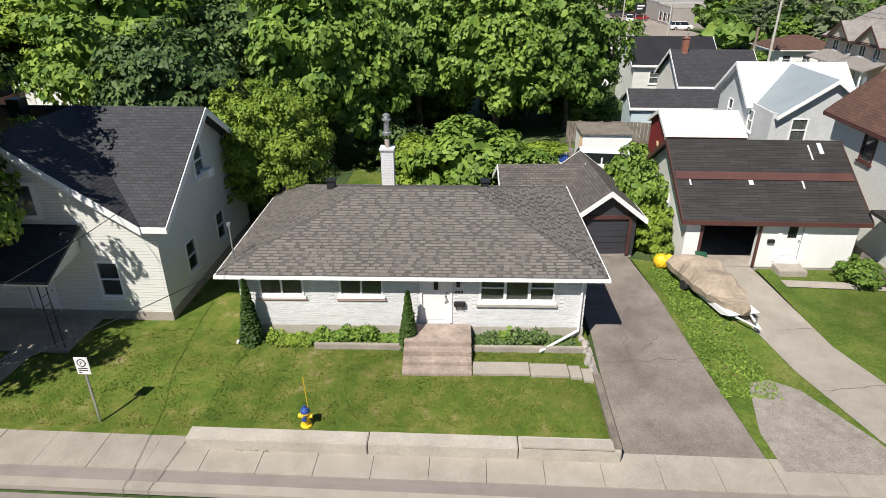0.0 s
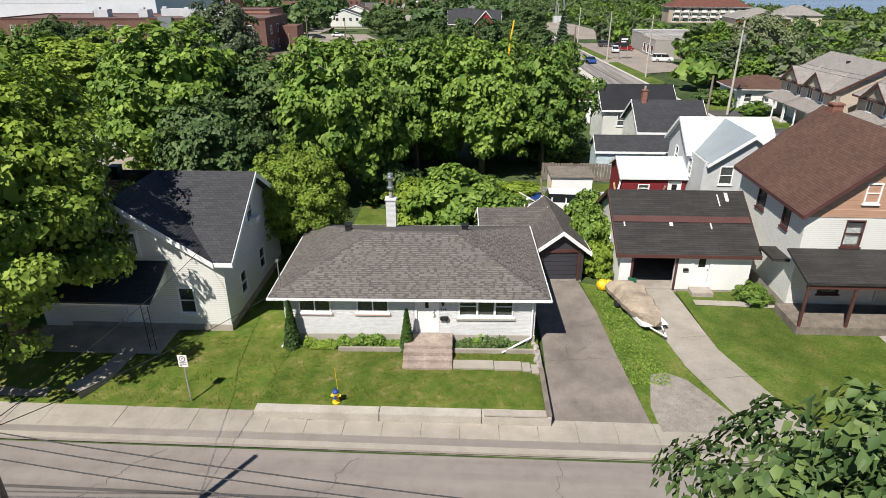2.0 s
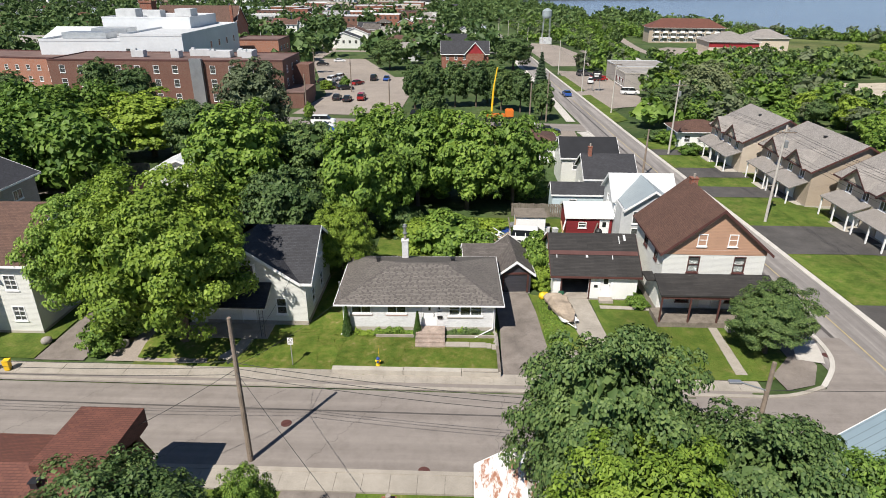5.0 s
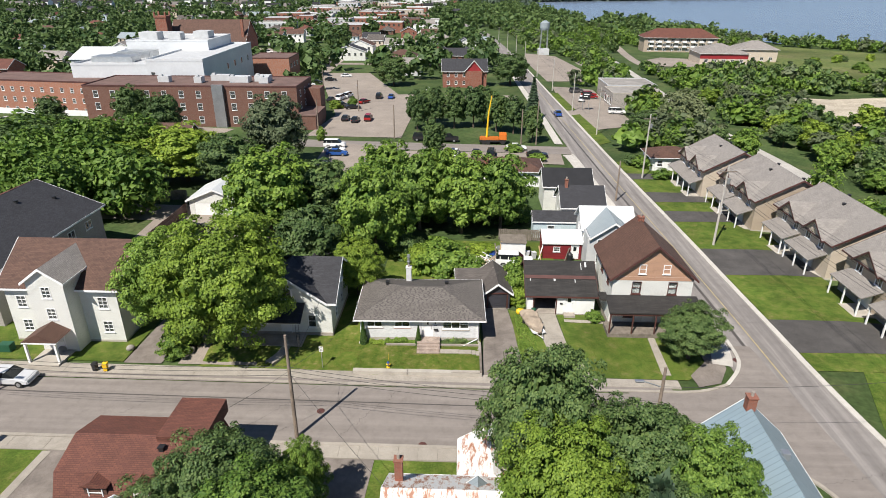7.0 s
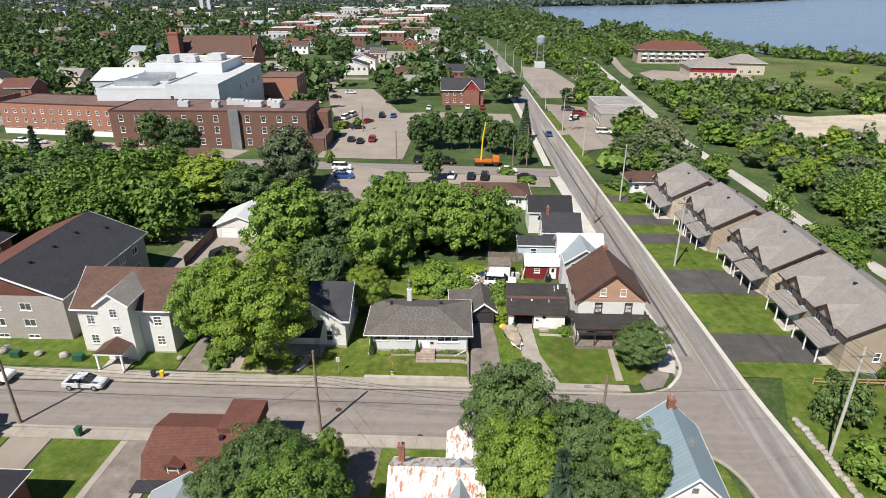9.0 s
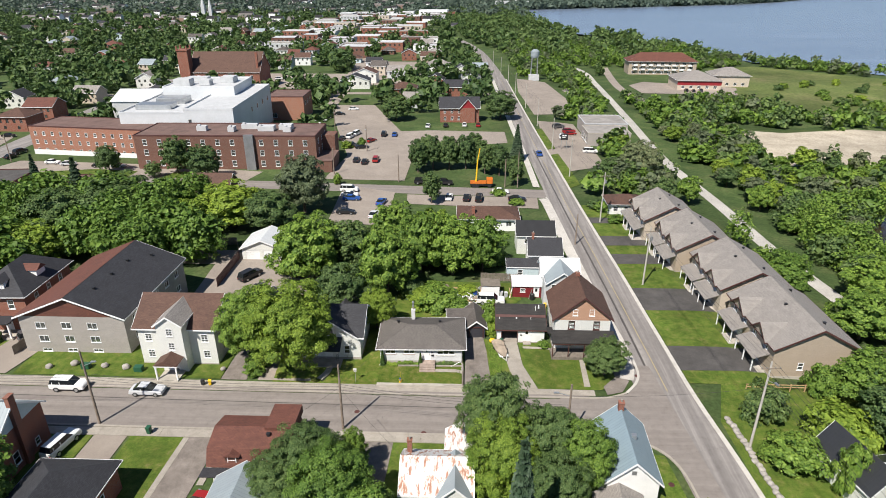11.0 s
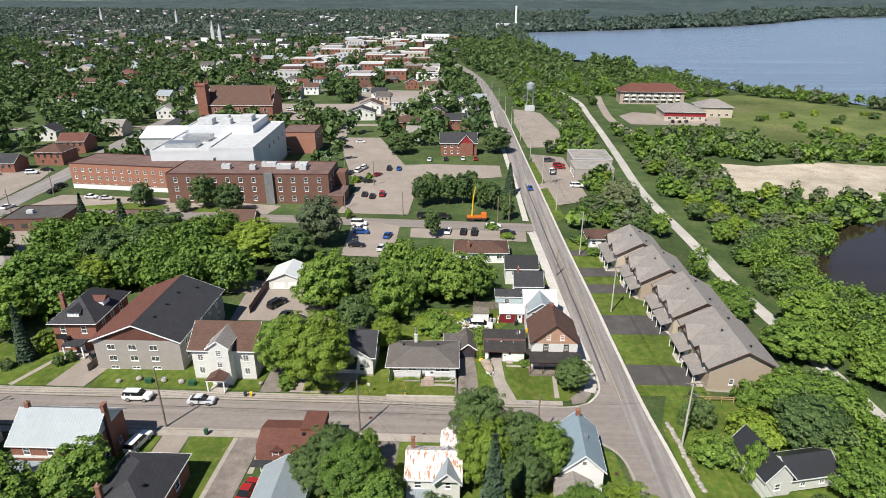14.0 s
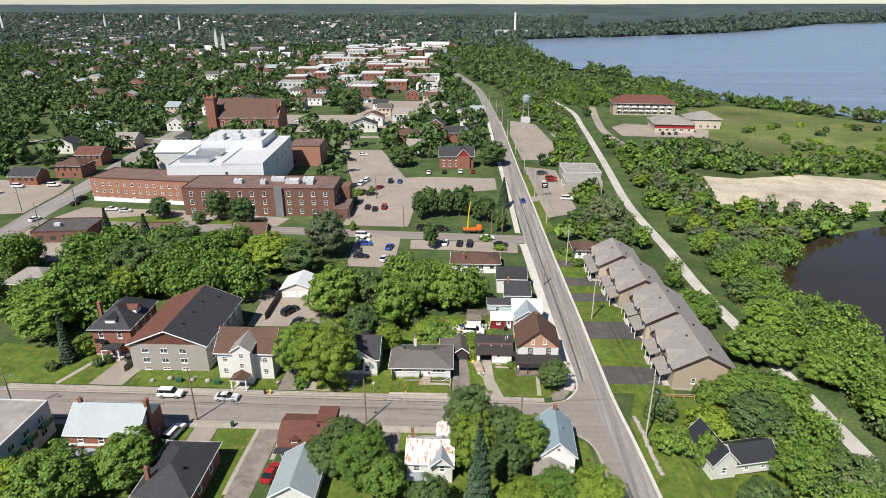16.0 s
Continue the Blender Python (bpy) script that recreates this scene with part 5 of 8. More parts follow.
part("wing", boxes((-1.2, -4.6, 0, 3.6, -0.02, 2.5)), WHITE, bl)
bm = bmesh.new()
prism(bm, [(-1.5, 2.5), (1.2, 4.0), (3.9, 2.5)], "y", -4.9, -0.02)
part("wing_roof", bm, SH_TAUPE, bl)
hb = shell("hip_house", "dark brick house with grey hip roof", "house", -43.2, -17.2, 8.2, 11.5, 3.6, 0, BRICK_R, {"R": row(1, 10, 2, 1.2, 1.2, 2.5)})
hip_roof(hb, 8.2, 11.5, 3.6, 2.6, 0.5, SH_DARK)
chimney(hb, 1.0, 2.0, 3.6, 6.8, 0.6)
vents(hb, ((6, 4, 5.4), (3, 7, 5.2)))
lb = shell("pale_roof_house", "red brick house with pale blue metal roof", "house", -60.2, -6.0, 12.0, 8.3, 5.4, 0, BRICK_R, {"F": row(0.5, 11, 3, 1.0, 3.4, 4.8), "R": [(2, 1.0, 3, 2.6), (5.6, 0.8, 6.4, 1.8)]})
gable_roof(lb, 12.0, 8.3, 5.4, 3.0, "x", 0.4, METAL_L, SID_BLUE)
part("chimney_breast", boxes((12.004, 3.6, 0, 12.5, 4.5, 9.4), (11.95, 3.55, 9.404, 12.55, 4.55, 9.55)), BRICK_R, lb)
chimney(lb, 0.4, 4.0, 6.0, 9.2, 0.6)
part("porch_roof", boxes((0, -2.6, 2.6, 9, -0.42, 2.75)), METAL_L, lb)
part("front_wall", boxes((0.02, -0.06, 2.9, 11.98, -0.004, 3.35)), SIDING, lb)
fl = shell("flat_apartments", "grey flat-roofed apartment block with balconies", "apartment block", -86, -12, 18.5, 13, 6.4, 0, STUCCO, {"R": row(1, 12, 3, 1.6, 4.0, 5.2, "slider") + row(1, 12, 3, 1.6, 1.2, 2.4, "slider")})
flat_roof(fl, 18.5, 13, 6.4, FLATGREY, STUCCO, 0.25)
vents(fl, ((13, 8, 6.6), (9, 5, 6.6), (6, 9, 6.6)))
for k in range(3):
    part("balcony", boxes((18.52, 1 + k * 4, 3.5, 19.9, 3.4 + k * 4, 3.65), (19.8, 1 + k * 4, 3.654, 19.9, 3.4 + k * 4, 4.6)), GREENP, fl)
kb = shell("black_metal_house", "white house with black standing-seam roofs", "house", 45.4, -6.6, 4.2, 8.0, 3.2, 12, SIDING, {"F": [(1.6, 1, 2.5, 2.2)]})
gable_roof(kb, 4.2, 8.0, 3.2, 2.4, "y", 0.3, METAL_K)
gable_roof(kb, 7.4, 5.0, 2.4, 1.7, "x", 0.3, METAL_K, x0=4.3, y0=0.3, name="wing_roof")
part("wing", wall_bm(7.3, 2.4, 0.2, [(1.6, 0.7, 2.4, 1.5), (4.6, 0.7, 5.4, 1.5)]), SIDING, kb, m=pose(4.4, 0.4, 0))
part("wing_back", boxes((4.4, 0.62, 0, 4.6, 5.2, 2.4), (11.5, 0.62, 0, 11.7, 5.2, 2.4), (4.6, 5.0, 0, 11.5, 5.2, 2.4)), SIDING, kb)
for k in (1.6, 4.6):
    window(kb, pose(4.4, 0.4, 0), k, 0.7, k + 0.8, 1.5, "slider")

# townhouses
for y0, x0, ln, wl_mat in ((18.2, 46.6, 16.0, SID_TAUPE), (36.6, 46.2, 14.5, SID_BEIGE), (53.0, 44.0, 14.0, SID_TAUPE), (68.8, 42.0, 12.6, SID_BEIGE)):
    z = gz(x0 + 5, y0 + 4) + 0.35
    w = 11.6
    t = shell("townhouse", "two-storey townhouse row with taupe shingle roof" if wl_mat is SID_TAUPE else "two-storey beige townhouse row with taupe shingle roof", "townhouse", x0, y0, w, ln, 4.9, 0, wl_mat,
              {"F": [(3.6, 1.3, 4.4, 2.5)], "L": row(0.6, ln - 1, 4, 1.2, 3.3, 4.5, "slider") + row(1.5, ln - 2, 2, 2.4, 0.1, 2.2, "open"), "B": [(5, 3, 6, 4.2)]}, 0.2, CONC, group="townhouse rows", z=z)
    gable_roof(t, w, ln, 4.9, 3.1, "y", 0.5, SH_TAUPE, wl_mat, BROWNTRIM)
    for k in row(1.5, ln - 2, 2, 2.4, 0.1, 2.2):
        part("garage_door", boxes((-0.0, ln - 0.4 - k[2], 0.1, 0.08, ln - 0.4 - k[0], 2.2)), WHITE, t)
    for k in (0.25, 0.72):
        gable_roof(t, 5.0, 4.2, 4.9, 1.7, "x", 0.35, SH_TAUPE, wl_mat, BROWNTRIM, x0=-0.5, y0=ln * k - 2.1, name="cross_gable")
        bm = bmesh.new()
        prism(bm, [(-2.3, 2.3), (-0.02, 3.15), (-0.02, 3.27), (-2.3, 2.42)], "y", ln * k - 3.0, ln * k + 3.2)
        part("porch_roof", bm, SH_TAUPE, t)
        for q in (-2.7, 0.1, 2.9):
            part("porch_post", boxes((-2.15, ln * k + q, 0, -2.0, ln * k + q + 0.15, 2.35)), TRIM, t)
        part("porch_floor", boxes((-2.4, ln * k - 3.0, -0.5, -0.04, ln * k + 0.2, 0.1)), CONC, t)
    vents(t, ((7.6, 3, 7.2), (7.6, ln - 3, 7.2), (4.5, ln * 0.5, 7.4)))
sb = shell("small_bungalow", "small white bungalow with a brown hip roof", "house", 38.0, 85.5, 8.5, 6.5, 2.7, 0, WHITE, {"F": row(0.4, 8, 3, 1.1, 0.9, 2.1), "L": row(0.4, 6, 2, 1.0, 0.9, 2.1)})
hip_roof(sb, 8.5, 6.5, 2.7, 1.5, 0.5, SH_BROWN)

# brick hospital block with white upper building
hz = gz(-60, 125)
h1 = shell("brick_block", "long brown brick institutional block with flat roof", "institution", -97, 122, 55.0, 17, 10.2, 1.0, BRICK_B,
           {"F": [o for zz in (1.0, 4.3, 7.4) for o in row(1, 54, 12, 1.3, zz, zz + 1.8, "double")], "R": row(1, 16, 3, 1.2, 4.3, 6.0) + row(1, 16, 3, 1.2, 7.4, 9.0)}, z=hz)
flat_roof(h1, 55.0, 17, 10.2)
part("stair_tower", boxes((33.6, -1.0, 0, 36.4, -0.02, 10.8)), GREY, h1)
for a, b, c, d in ((17, 6, 3, 2), (27, 5, 2, 2.5), (30, 9, 5, 2), (36, 6, 5, 3), (42, 8, 4, 3), (44, 5, 2.5, 2)):
    part("roof_unit", boxes((a, b, 10.34, a + c, b + d, 11.9), (a + 0.3, b + 0.3, 11.904, a + 1.2, b + 1.2, 12.3), bevel=0.05), SOLAR, h1)
part("low_wing", boxes((55.02, -3, 0, 60, 9, 3.6)), BRICK_B, h1)
part("low_wing_roof", boxes((54.9, -3.1, 3.604, 60.1, 9.1, 3.8)), FLATROOF, h1)
part("tower_wing", boxes((55.02, 9.2, 0, 59, 15, 8.5)), BRICK_B, h1)
h2 = shell("orange_brick_block", "three-storey orange brick block with white basement", "institution", -141, 139, 45.0, 15, 9.0, -7.0, BRICK_O,
           {"F": [o for zz in (0.6, 3.4, 6.2) for o in row(0.5, 44, 14, 1.0, zz, zz + 1.3, "double")], "L": row(1, 13, 3, 1.0, 3.4, 4.7) + row(1, 13, 3, 1.0, 6.2, 7.5)}, 1.4, WHITE, z=hz)
flat_roof(h2, 45.0, 15, 9.0)
h3 = shell("white_block", "large white windowless hall with roof plant", "institution", -112, 143, 22, 48, 12.5, 3.0, WHITE2, {}, z=hz)
flat_roof(h3, 22, 48, 12.5, SOLAR, WHITE2, 0.6)
for a, b, c, d, e in ((3, 6, 12, 6, 1.6), (6, 16, 10, 7, 2.0), (2, 30, 6, 4, 1.5)):
    part("roof_unit", boxes((a, b, 12.65, a + c, b + d, 12.65 + e), bevel=0.1), STEEL, h3)
h3b = shell("white_block", "white block with dark window slots", "institution", -89.5, 142, 16, 50, 14.0, 3.0, WHITE2, {"R": row(18, 48, 4, 1.6, 9, 11, "plain"), "F": [(1.0, 2, 2.2, 11, "plain")]}, z=hz)
flat_roof(h3b, 16, 50, 14.0, SOLAR, WHITE2, 0.6)
h4 = shell("white_block", "tall white block with roof machinery", "institution", -108, 168, 26, 24, 16.8, 3.0, WHITE2, {}, z=hz)
flat_roof(h4, 26, 24, 16.8, SOLAR, WHITE2, 0.5)
for a, b, c, d, e in ((3, 3, 6, 5, 2.4), (12, 4, 4, 4, 2), (18, 10, 5, 6, 2.2), (4, 14, 8, 4, 1.6)):
    part("roof_unit", boxes((a, b, 16.95, a + c, b + d, 16.95 + e), bevel=0.1), SOLAR, h4)
h6 = shell("low_white_hall", "pale hall with a light metal roof", "institution", -134, 178, 24, 20, 10, 3.0, STUCCO, {}, z=hz)
gable_roof(h6, 24, 20, 10, 3, "x", 0.4, METAL_W, STUCCO)
h5 = shell("orange_brick_cube", "square orange brick building with flat roof", "institution", -80, 198, 15.5, 17, 9.5, 2.0, BRICK_O, {"F": [(2, 1, 4, 3, "slider")], "R": row(1, 15, 3, 1.5, 6, 7.5)})
flat_roof(h5, 15.5, 17, 9.5)

# low flat-roofed buildings across the street from the brick block
lw = shell("low_shop", "low brown brick shop with a dark flat roof", "shop", -134, 92, 17.5, 13, 3.6, 6, BRICK_B, {"F": row(1, 16, 4, 1.8, 0.8, 2.4, "plain")}, far=True)
flat_roof(lw, 17.5, 13, 3.6, NEWASPH, BROWNTRIM)
part("roof_unit", boxes((5, 5, 3.75, 7, 6.4, 4.8), bevel=0.05), SOLAR, lw)
lw = shell("low_office", "low brown office with a russet flat roof", "shop", -104, 91, 13, 12, 3.2, 4, BRICK_B, {"F": row(1, 12, 3, 1.6, 0.8, 2.2, "plain")}, far=True)
flat_roof(lw, 13, 12, 3.2, FLATROOF, BROWNTRIM)

# church with a square brick tower
ch = shell("church", "red brick church with a long dark slate roof", "church", -148, 283, 38, 22, 9, 2.0, BRICK_R, {"F": row(2, 36, 7, 1.4, 3, 7.2, "double")})
gable_roof(ch, 38, 22, 9, 9.5, "x", 0.5, SH_BROWN, BRICK_R)
part("tower", boxes((-4.6, -2, 0, 1.0, 3.6, 20), (-4.9, -2.3, 20.004, 1.3, 3.9, 20.9), bevel=0.1), BRICK_R, ch)
for px in (-4.8, 0.5):
    for py in (-2.2, 3.1):
        part("pinnacle", boxes((px, py, 20.904, px + 0.7, py + 0.7, 22.8)), BRICK_R, ch)
chimney(ch, 36, 2, 9, 19, 1.2)

# red house by the road and shops
rh = shell("red_house", "red brick gabled house with dark roof", "house", -7.5, 196, 16, 9, 6.0, 3.0, BRICK_R, {"F": row(0.5, 15, 5, 1.0, 3.8, 5.2) + row(0.5, 15, 5, 1.0, 1.0, 2.4), "R": row(0.5, 8, 2, 1.0, 3.8, 5.2)})
gable_roof(rh, 16, 9, 6.0, 3.6, "x", 0.5, SH_DARK, BRICK_R)
gable_roof(rh, 6.5, 5, 6.0, 3.6, "y", 0.4, SH_DARK, REDP, x0=8.0, y0=-1.0, name="front_roof")
part("front_bay", boxes((8.2, -0.98, 0, 14.3, -0.02, 6.0)), BRICK_R, rh)
st = shell("shops", "low flat-roofed shop building of beige brick", "shop", 46, 158, 15.0, 13, 4.2, 0, BRICK_G, {"L": row(1, 12, 3, 2.4, 0.6, 2.8, "plain")})
flat_roof(st, 15, 13, 4.2, FLATGREY, CONC)
st2 = shell("shops", "low shop building with pale roof", "shop", 47.5, 173, 16.0, 16, 4.6, 0, BRICK_G, {})
flat_roof(st2, 16, 16, 4.6, FLATGREY, SOLAR)
a1 = shell("lake_apartments", "three-storey brown apartments with a maroon hip roof", "apartment block", 112, 372, 44, 17, 8.5, -4, SID_TAUPE, {"F": [o for zz in (0.8, 3.6, 6.2) for o in row(1, 43, 9, 2.2, zz, zz + 1.7, "slider")]})
hip_roof(a1, 44, 17, 8.5, 5.0, 1.0, SH_RUST)
for k in range(8):
    for zz in (3.0, 5.7):
        part("balcony", boxes((3 + k * 5, -1.4, zz, 5.6 + k * 5, -0.04, zz + 0.2), (3 + k * 5, -1.4, zz + 0.204, 5.6 + k * 5, -1.3, zz + 1.1)), WHITE, a1)
a2 = shell("lake_clubhouse", "red and white building with a tan hip roof", "apartment block", 123, 303, 24, 22, 5.4, -4, SID_BEIGE, {"F": row(1, 23, 5, 1.8, 1.0, 2.6, "slider")})
hip_roof(a2, 24, 22, 5.4, 4.2, 0.8, SH_TAUPE)
part("red_band", boxes((-0.06, -0.06, 2.8, 24.06, -0.004, 4.8)), REDP, a2)
a3 = shell("lake_clubhouse", "tan-roofed wing beside the clubhouse", "apartment block", 148, 316, 20, 16, 6.4, -4, SID_BEIGE, {"F": row(1, 19, 4, 1.8, 1.0, 2.6, "slider")})
hip_roof(a3, 20, 16, 6.4, 4.0, 0.8, SH_TAUPE)

# ---- trees ----
def unit(a):
    return a / np.maximum(np.linalg.norm(a, axis=1, keepdims=True), 1e-6)


def ico_arrays(sub):
    bm = bmesh.new()
    bmesh.ops.create_icosphere(bm, subdivisions=sub, radius=1.0)
    v = np.array([p.co[:] for p in bm.verts])
    f = np.array([[q.index for q in p.verts] for p in bm.faces])
    bm.free()
    return v, f


ICO2 = ico_arrays(2)


def leaves(rng, pos, nrm, size):
    """Bent kite-shaped leaf sprays, one small island each."""
    n = len(pos)
    a = unit(np.cross(nrm, unit(rng.normal(size=(n, 3)))))
    b = np.cross(nrm, a)
    s = (size * rng.uniform(0.55, 1.35, n))[:, None]
    tip = pos + a * s - nrm * s * 0.3
    tail = pos - a * s * 0.7 - nrm * s * 0.1
    l, r = pos + b * s * 0.62 + nrm * s * 0.12, pos - b * s * 0.62 + nrm * s * 0.05
    v = np.stack([tail, l, tip, r], 1).reshape(-1, 3)
    k = np.arange(n)[:, None] * 4
    return v, np.concatenate([k + [0, 1, 2], k + [0, 2, 3]])


def fast_mesh(name, v, f, material, smooth=None):
    me = bpy.data.meshes.new(name)
    v, f = np.asarray(v, np.float32), np.asarray(f, np.int32)
    me.vertices.add(len(v))
    me.vertices.foreach_set("co", v.ravel())
    me.loops.add(f.size)
    me.loops.foreach_set("vertex_index", f.ravel())
    me.polygons.add(len(f))
    me.polygons.foreach_set("loop_start", np.arange(0, f.size, 3, dtype=np.int32))
    me.materials.append(material)
    me.update(calc_edges=True)
    me.validate()
    return me


def crown(name, seed, material, rx, rz, n, size, blobs=16, clump=0.15, lobes=9):
    """A broad crown: boughs swell out as lobes and carry leafy clumps with gaps between them."""
    rng = np.random.default_rng(seed)
    lobe = unit(rng.normal(size=(lobes, 3)) + [0, 0, 0.15])
    swell = rng.uniform(0.1, 0.24, lobes)

    def reach_of(d):
        k = np.clip((d @ lobe.T - 0.72) / 0.28, 0, 1)
        return 0.74 + (k * swell).max(axis=1)

    k = np.arange(blobs) + 0.5
    z = 1 - 1.72 * k / blobs
    a = k * 2.39996 + rng.normal(size=blobs) * 0.35
    q = np.sqrt(np.maximum(1 - z * z, 0))
    d0 = unit(np.stack([q * np.cos(a), q * np.sin(a), z], 1) + rng.normal(size=(blobs, 3)) * 0.1)
    c = d0 * (reach_of(d0) * rng.uniform(0.7, 1.1, blobs))[:, None]
    r = clump * rng.uniform(0.5, 1.5, blobs)
    pick = rng.choice(blobs, n, p=r ** 2 / (r ** 2).sum())
    d = unit(rng.normal(size=(n, 3)) + d0[pick] * 0.75 + [0, 0, 0.5])
    pos = c[pick] + d * r[pick, None] * rng.uniform(0.55, 1.15, (n, 1)) * [1.15, 1.15, 0.72]
    nrm = unit(d * 0.75 + d0[pick] * 0.35 + rng.normal(size=d.shape) * 0.3 + [0, 0, 0.4])
    v, f = leaves(rng, pos * [rx, rx, rz], nrm, size)
    # the inner boughs: sparser, larger sprays that close the view through the crown
    m = n // 7
    e = unit(rng.normal(size=(m, 3)))
    e[:, 2] = np.maximum(e[:, 2], -0.72)
    inner = e * (reach_of(e) * rng.uniform(0.45, 0.82, m))[:, None]
    w, g = leaves(rng, inner * [rx, rx, rz], unit(e + rng.normal(size=e.shape) * 0.35), size * 2.4)
    return fast_mesh(name, np.vstack([v, w]), np.vstack([f, g + len(v)]), material)


def conifer(name, seed, material, r, h, tiers, n, size):
    """A tapering crown of drooping whorls."""
    rng = np.random.default_rng(seed)
    k = rng.uniform(0, 1, n) ** 0.75
    tier = np.round(k * tiers) / tiers
    lvl = 1 - (0.75 * tier + 0.25 * k)
    rad = r * (1 - lvl * 0.97) * rng.uniform(0.35, 1.0, n) ** 0.5 * (0.85 + 0.2 * rng.random(n))
    a = rng.uniform(0, math.tau, n)
    pos = np.stack([rad * np.cos(a), rad * np.sin(a), h * lvl - 0.16 * rad], 1)
    nrm = unit(np.stack([np.cos(a) * 0.6, np.sin(a) * 0.6, np.full(n, 0.75)], 1) + rng.normal(size=(n, 3)) * 0.3)
    v, f = leaves(rng, pos, nrm, size)
    cv, cf = ICO2
    z = (cv[:, 2:] + 1) / 2
    core = np.hstack([cv[:, :2] * r * 0.75 * (1 - z), z * h * 0.93])
    return fast_mesh(name, np.vstack([v, core]), np.vstack([f, cf + len(v)]), material)


def trunk_mesh(name, r, h, seed, limbs=5, spread_=0.5):
    rng = random.Random(seed)
    bm = bmesh.new()
    p = Vector((0, 0, -0.3))
    for k in range(4):
        q = Vector((rng.uniform(-0.1, 0.1) * r * 3, rng.uniform(-0.1, 0.1) * r * 3, h * (k + 1) / 4))
        tube(bm, p, q, r * (1.25 - 0.22 * k), r * (1.03 - 0.22 * k), 8)
        p = q
    for k in range(limbs):
        a = k * math.tau / limbs + rng.uniform(-0.4, 0.4)
        z = h * rng.uniform(0.5, 0.9)
        tube(bm, (0, 0, z), (math.cos(a) * h * spread_, math.sin(a) * h * spread_, z + h * rng.uniform(0.25, 0.5)), r * 0.45, r * 0.12, 6)
    return mesh_of(name, bm, BARK)


def tree_kind(label, cat, crown_me, lift, tr, th, seed, name="tree", limbs=5):
    """A tree at the origin, ready to be copied; lift is the height of the crown's middle or foot."""
    t = thing(name, label, cat, Matrix.Translation((0, -300, -60)))
    part("trunk", trunk_mesh("trunk", tr, th, seed, limbs), BARK, t)
    part("crown", crown_me, None, t, m=pose(0, 0, lift))
    return t


FINE = [tree_kind(lb, "tree", crown("crown", 11 + k, mt, 5, 4.6, nn, sz, 250, 0.105), 5.25, 0.28, 5, k)
        for k, (mt, nn, sz, lb) in enumerate(((LEAF_Y, 31000, 0.115, "broad full-leafed green maple with a short trunk"), (LEAF_D, 30000, 0.118, "dense dark green maple with layered boughs"), (LEAF, 29000, 0.118, "broad full-leafed green maple with a short trunk")))]
BROAD = [tree_kind(lb, "tree", crown("crown", 31 + k, mt, 5, rz * 1.06, 9500, 0.225, 170, 0.125), 5.0, 0.25, 4.5, 7 + k)
         for k, (mt, rz, lb) in enumerate(((LEAF, 4.6, "leafy green broadleaf garden tree"), (LEAF_D, 4.8, "dark green broadleaf garden tree"), (LEAF_Y, 4.3, "light yellow-green broadleaf garden tree"), (LEAF_S, 5.2, "tall grey-green poplar-like tree")))]
LOWT = [tree_kind(lb, "tree", crown("crown", 91 + k, mt, 5, 4.6, 2900, 0.37, 95, 0.15), 5.2, 0.22, 4.5, 17 + k)
        for k, (mt, lb) in enumerate(((LEAF, "wild green tree beside the trail"), (LEAF_D, "dark wild tree beside the trail"), (LEAF_Y, "pale green wild tree beside the trail"), (LEAF, "wild green tree beside the trail"), (LEAF_S, "grey-green willow beside the pond")))]
TALL = tree_kind("narrow dark green oval tree in a row", "tree", crown("crown", 51, LEAF_D, 3.2, 5.4, 5200, 0.25, 110, 0.15), 5.6, 0.2, 4.5, 21)
SPRUCE = tree_kind("blue-green spruce with drooping boughs", "conifer", conifer("crown", 61, NEEDLE, 2.4, 11, 16, 5200, 0.42), 0.5, 0.16, 9, 31, "spruce", 0)
CEDAR = tree_kind("clipped narrow dark green cedar column", "shrub", conifer("crown", 63, NEEDLE_D, 0.42, 2.6, 26, 2600, 0.11), 0.02, 0.04, 1.2, 32, "cedar", 0)
BUSH = [tree_kind(lb, "shrub", crown("crown", 71 + k, mt, 2, 1.5, 3000, 0.14, 48, 0.2), 1.0, 0.07, 1.2, 41 + k, "shrub")
        for k, (mt, lb) in enumerate(((LEAF, "rounded leafy green garden shrub"), (LEAF_D, "dense dark green garden shrub"), (LEAF_Y, "bright yellow-green leafy shrub")))]
ALLK = FINE + BROAD + LOWT + [TALL, SPRUCE, CEDAR] + BUSH


def plant(kind, x, y, s, sz=None, z=None, group=""):
    """Copies a tree to x, y; s and sz stretch it across and up."""
    sz = sz or s
    m = pose(x, y, gz(x, y) if z is None else z, 0, 0, random.uniform(0, 360)) @ Matrix.Diagonal((s, s, sz, 1))
    t = copy_thing(kind, m)
    return tagged(t, group=group)


# undergrowth in the back gardens
random.seed(31)
for x, y in ((-14, 46), (-4, 55), (2, 56), (-20, 46), (8, 56), (-24, 50), (-8, 55), (-30, 50), (-14.5, 31), (-20.5, 34)):
    plant(random.choice(BUSH), x, y, random.uniform(1.3, 1.9), random.uniform(1.3, 2.0))
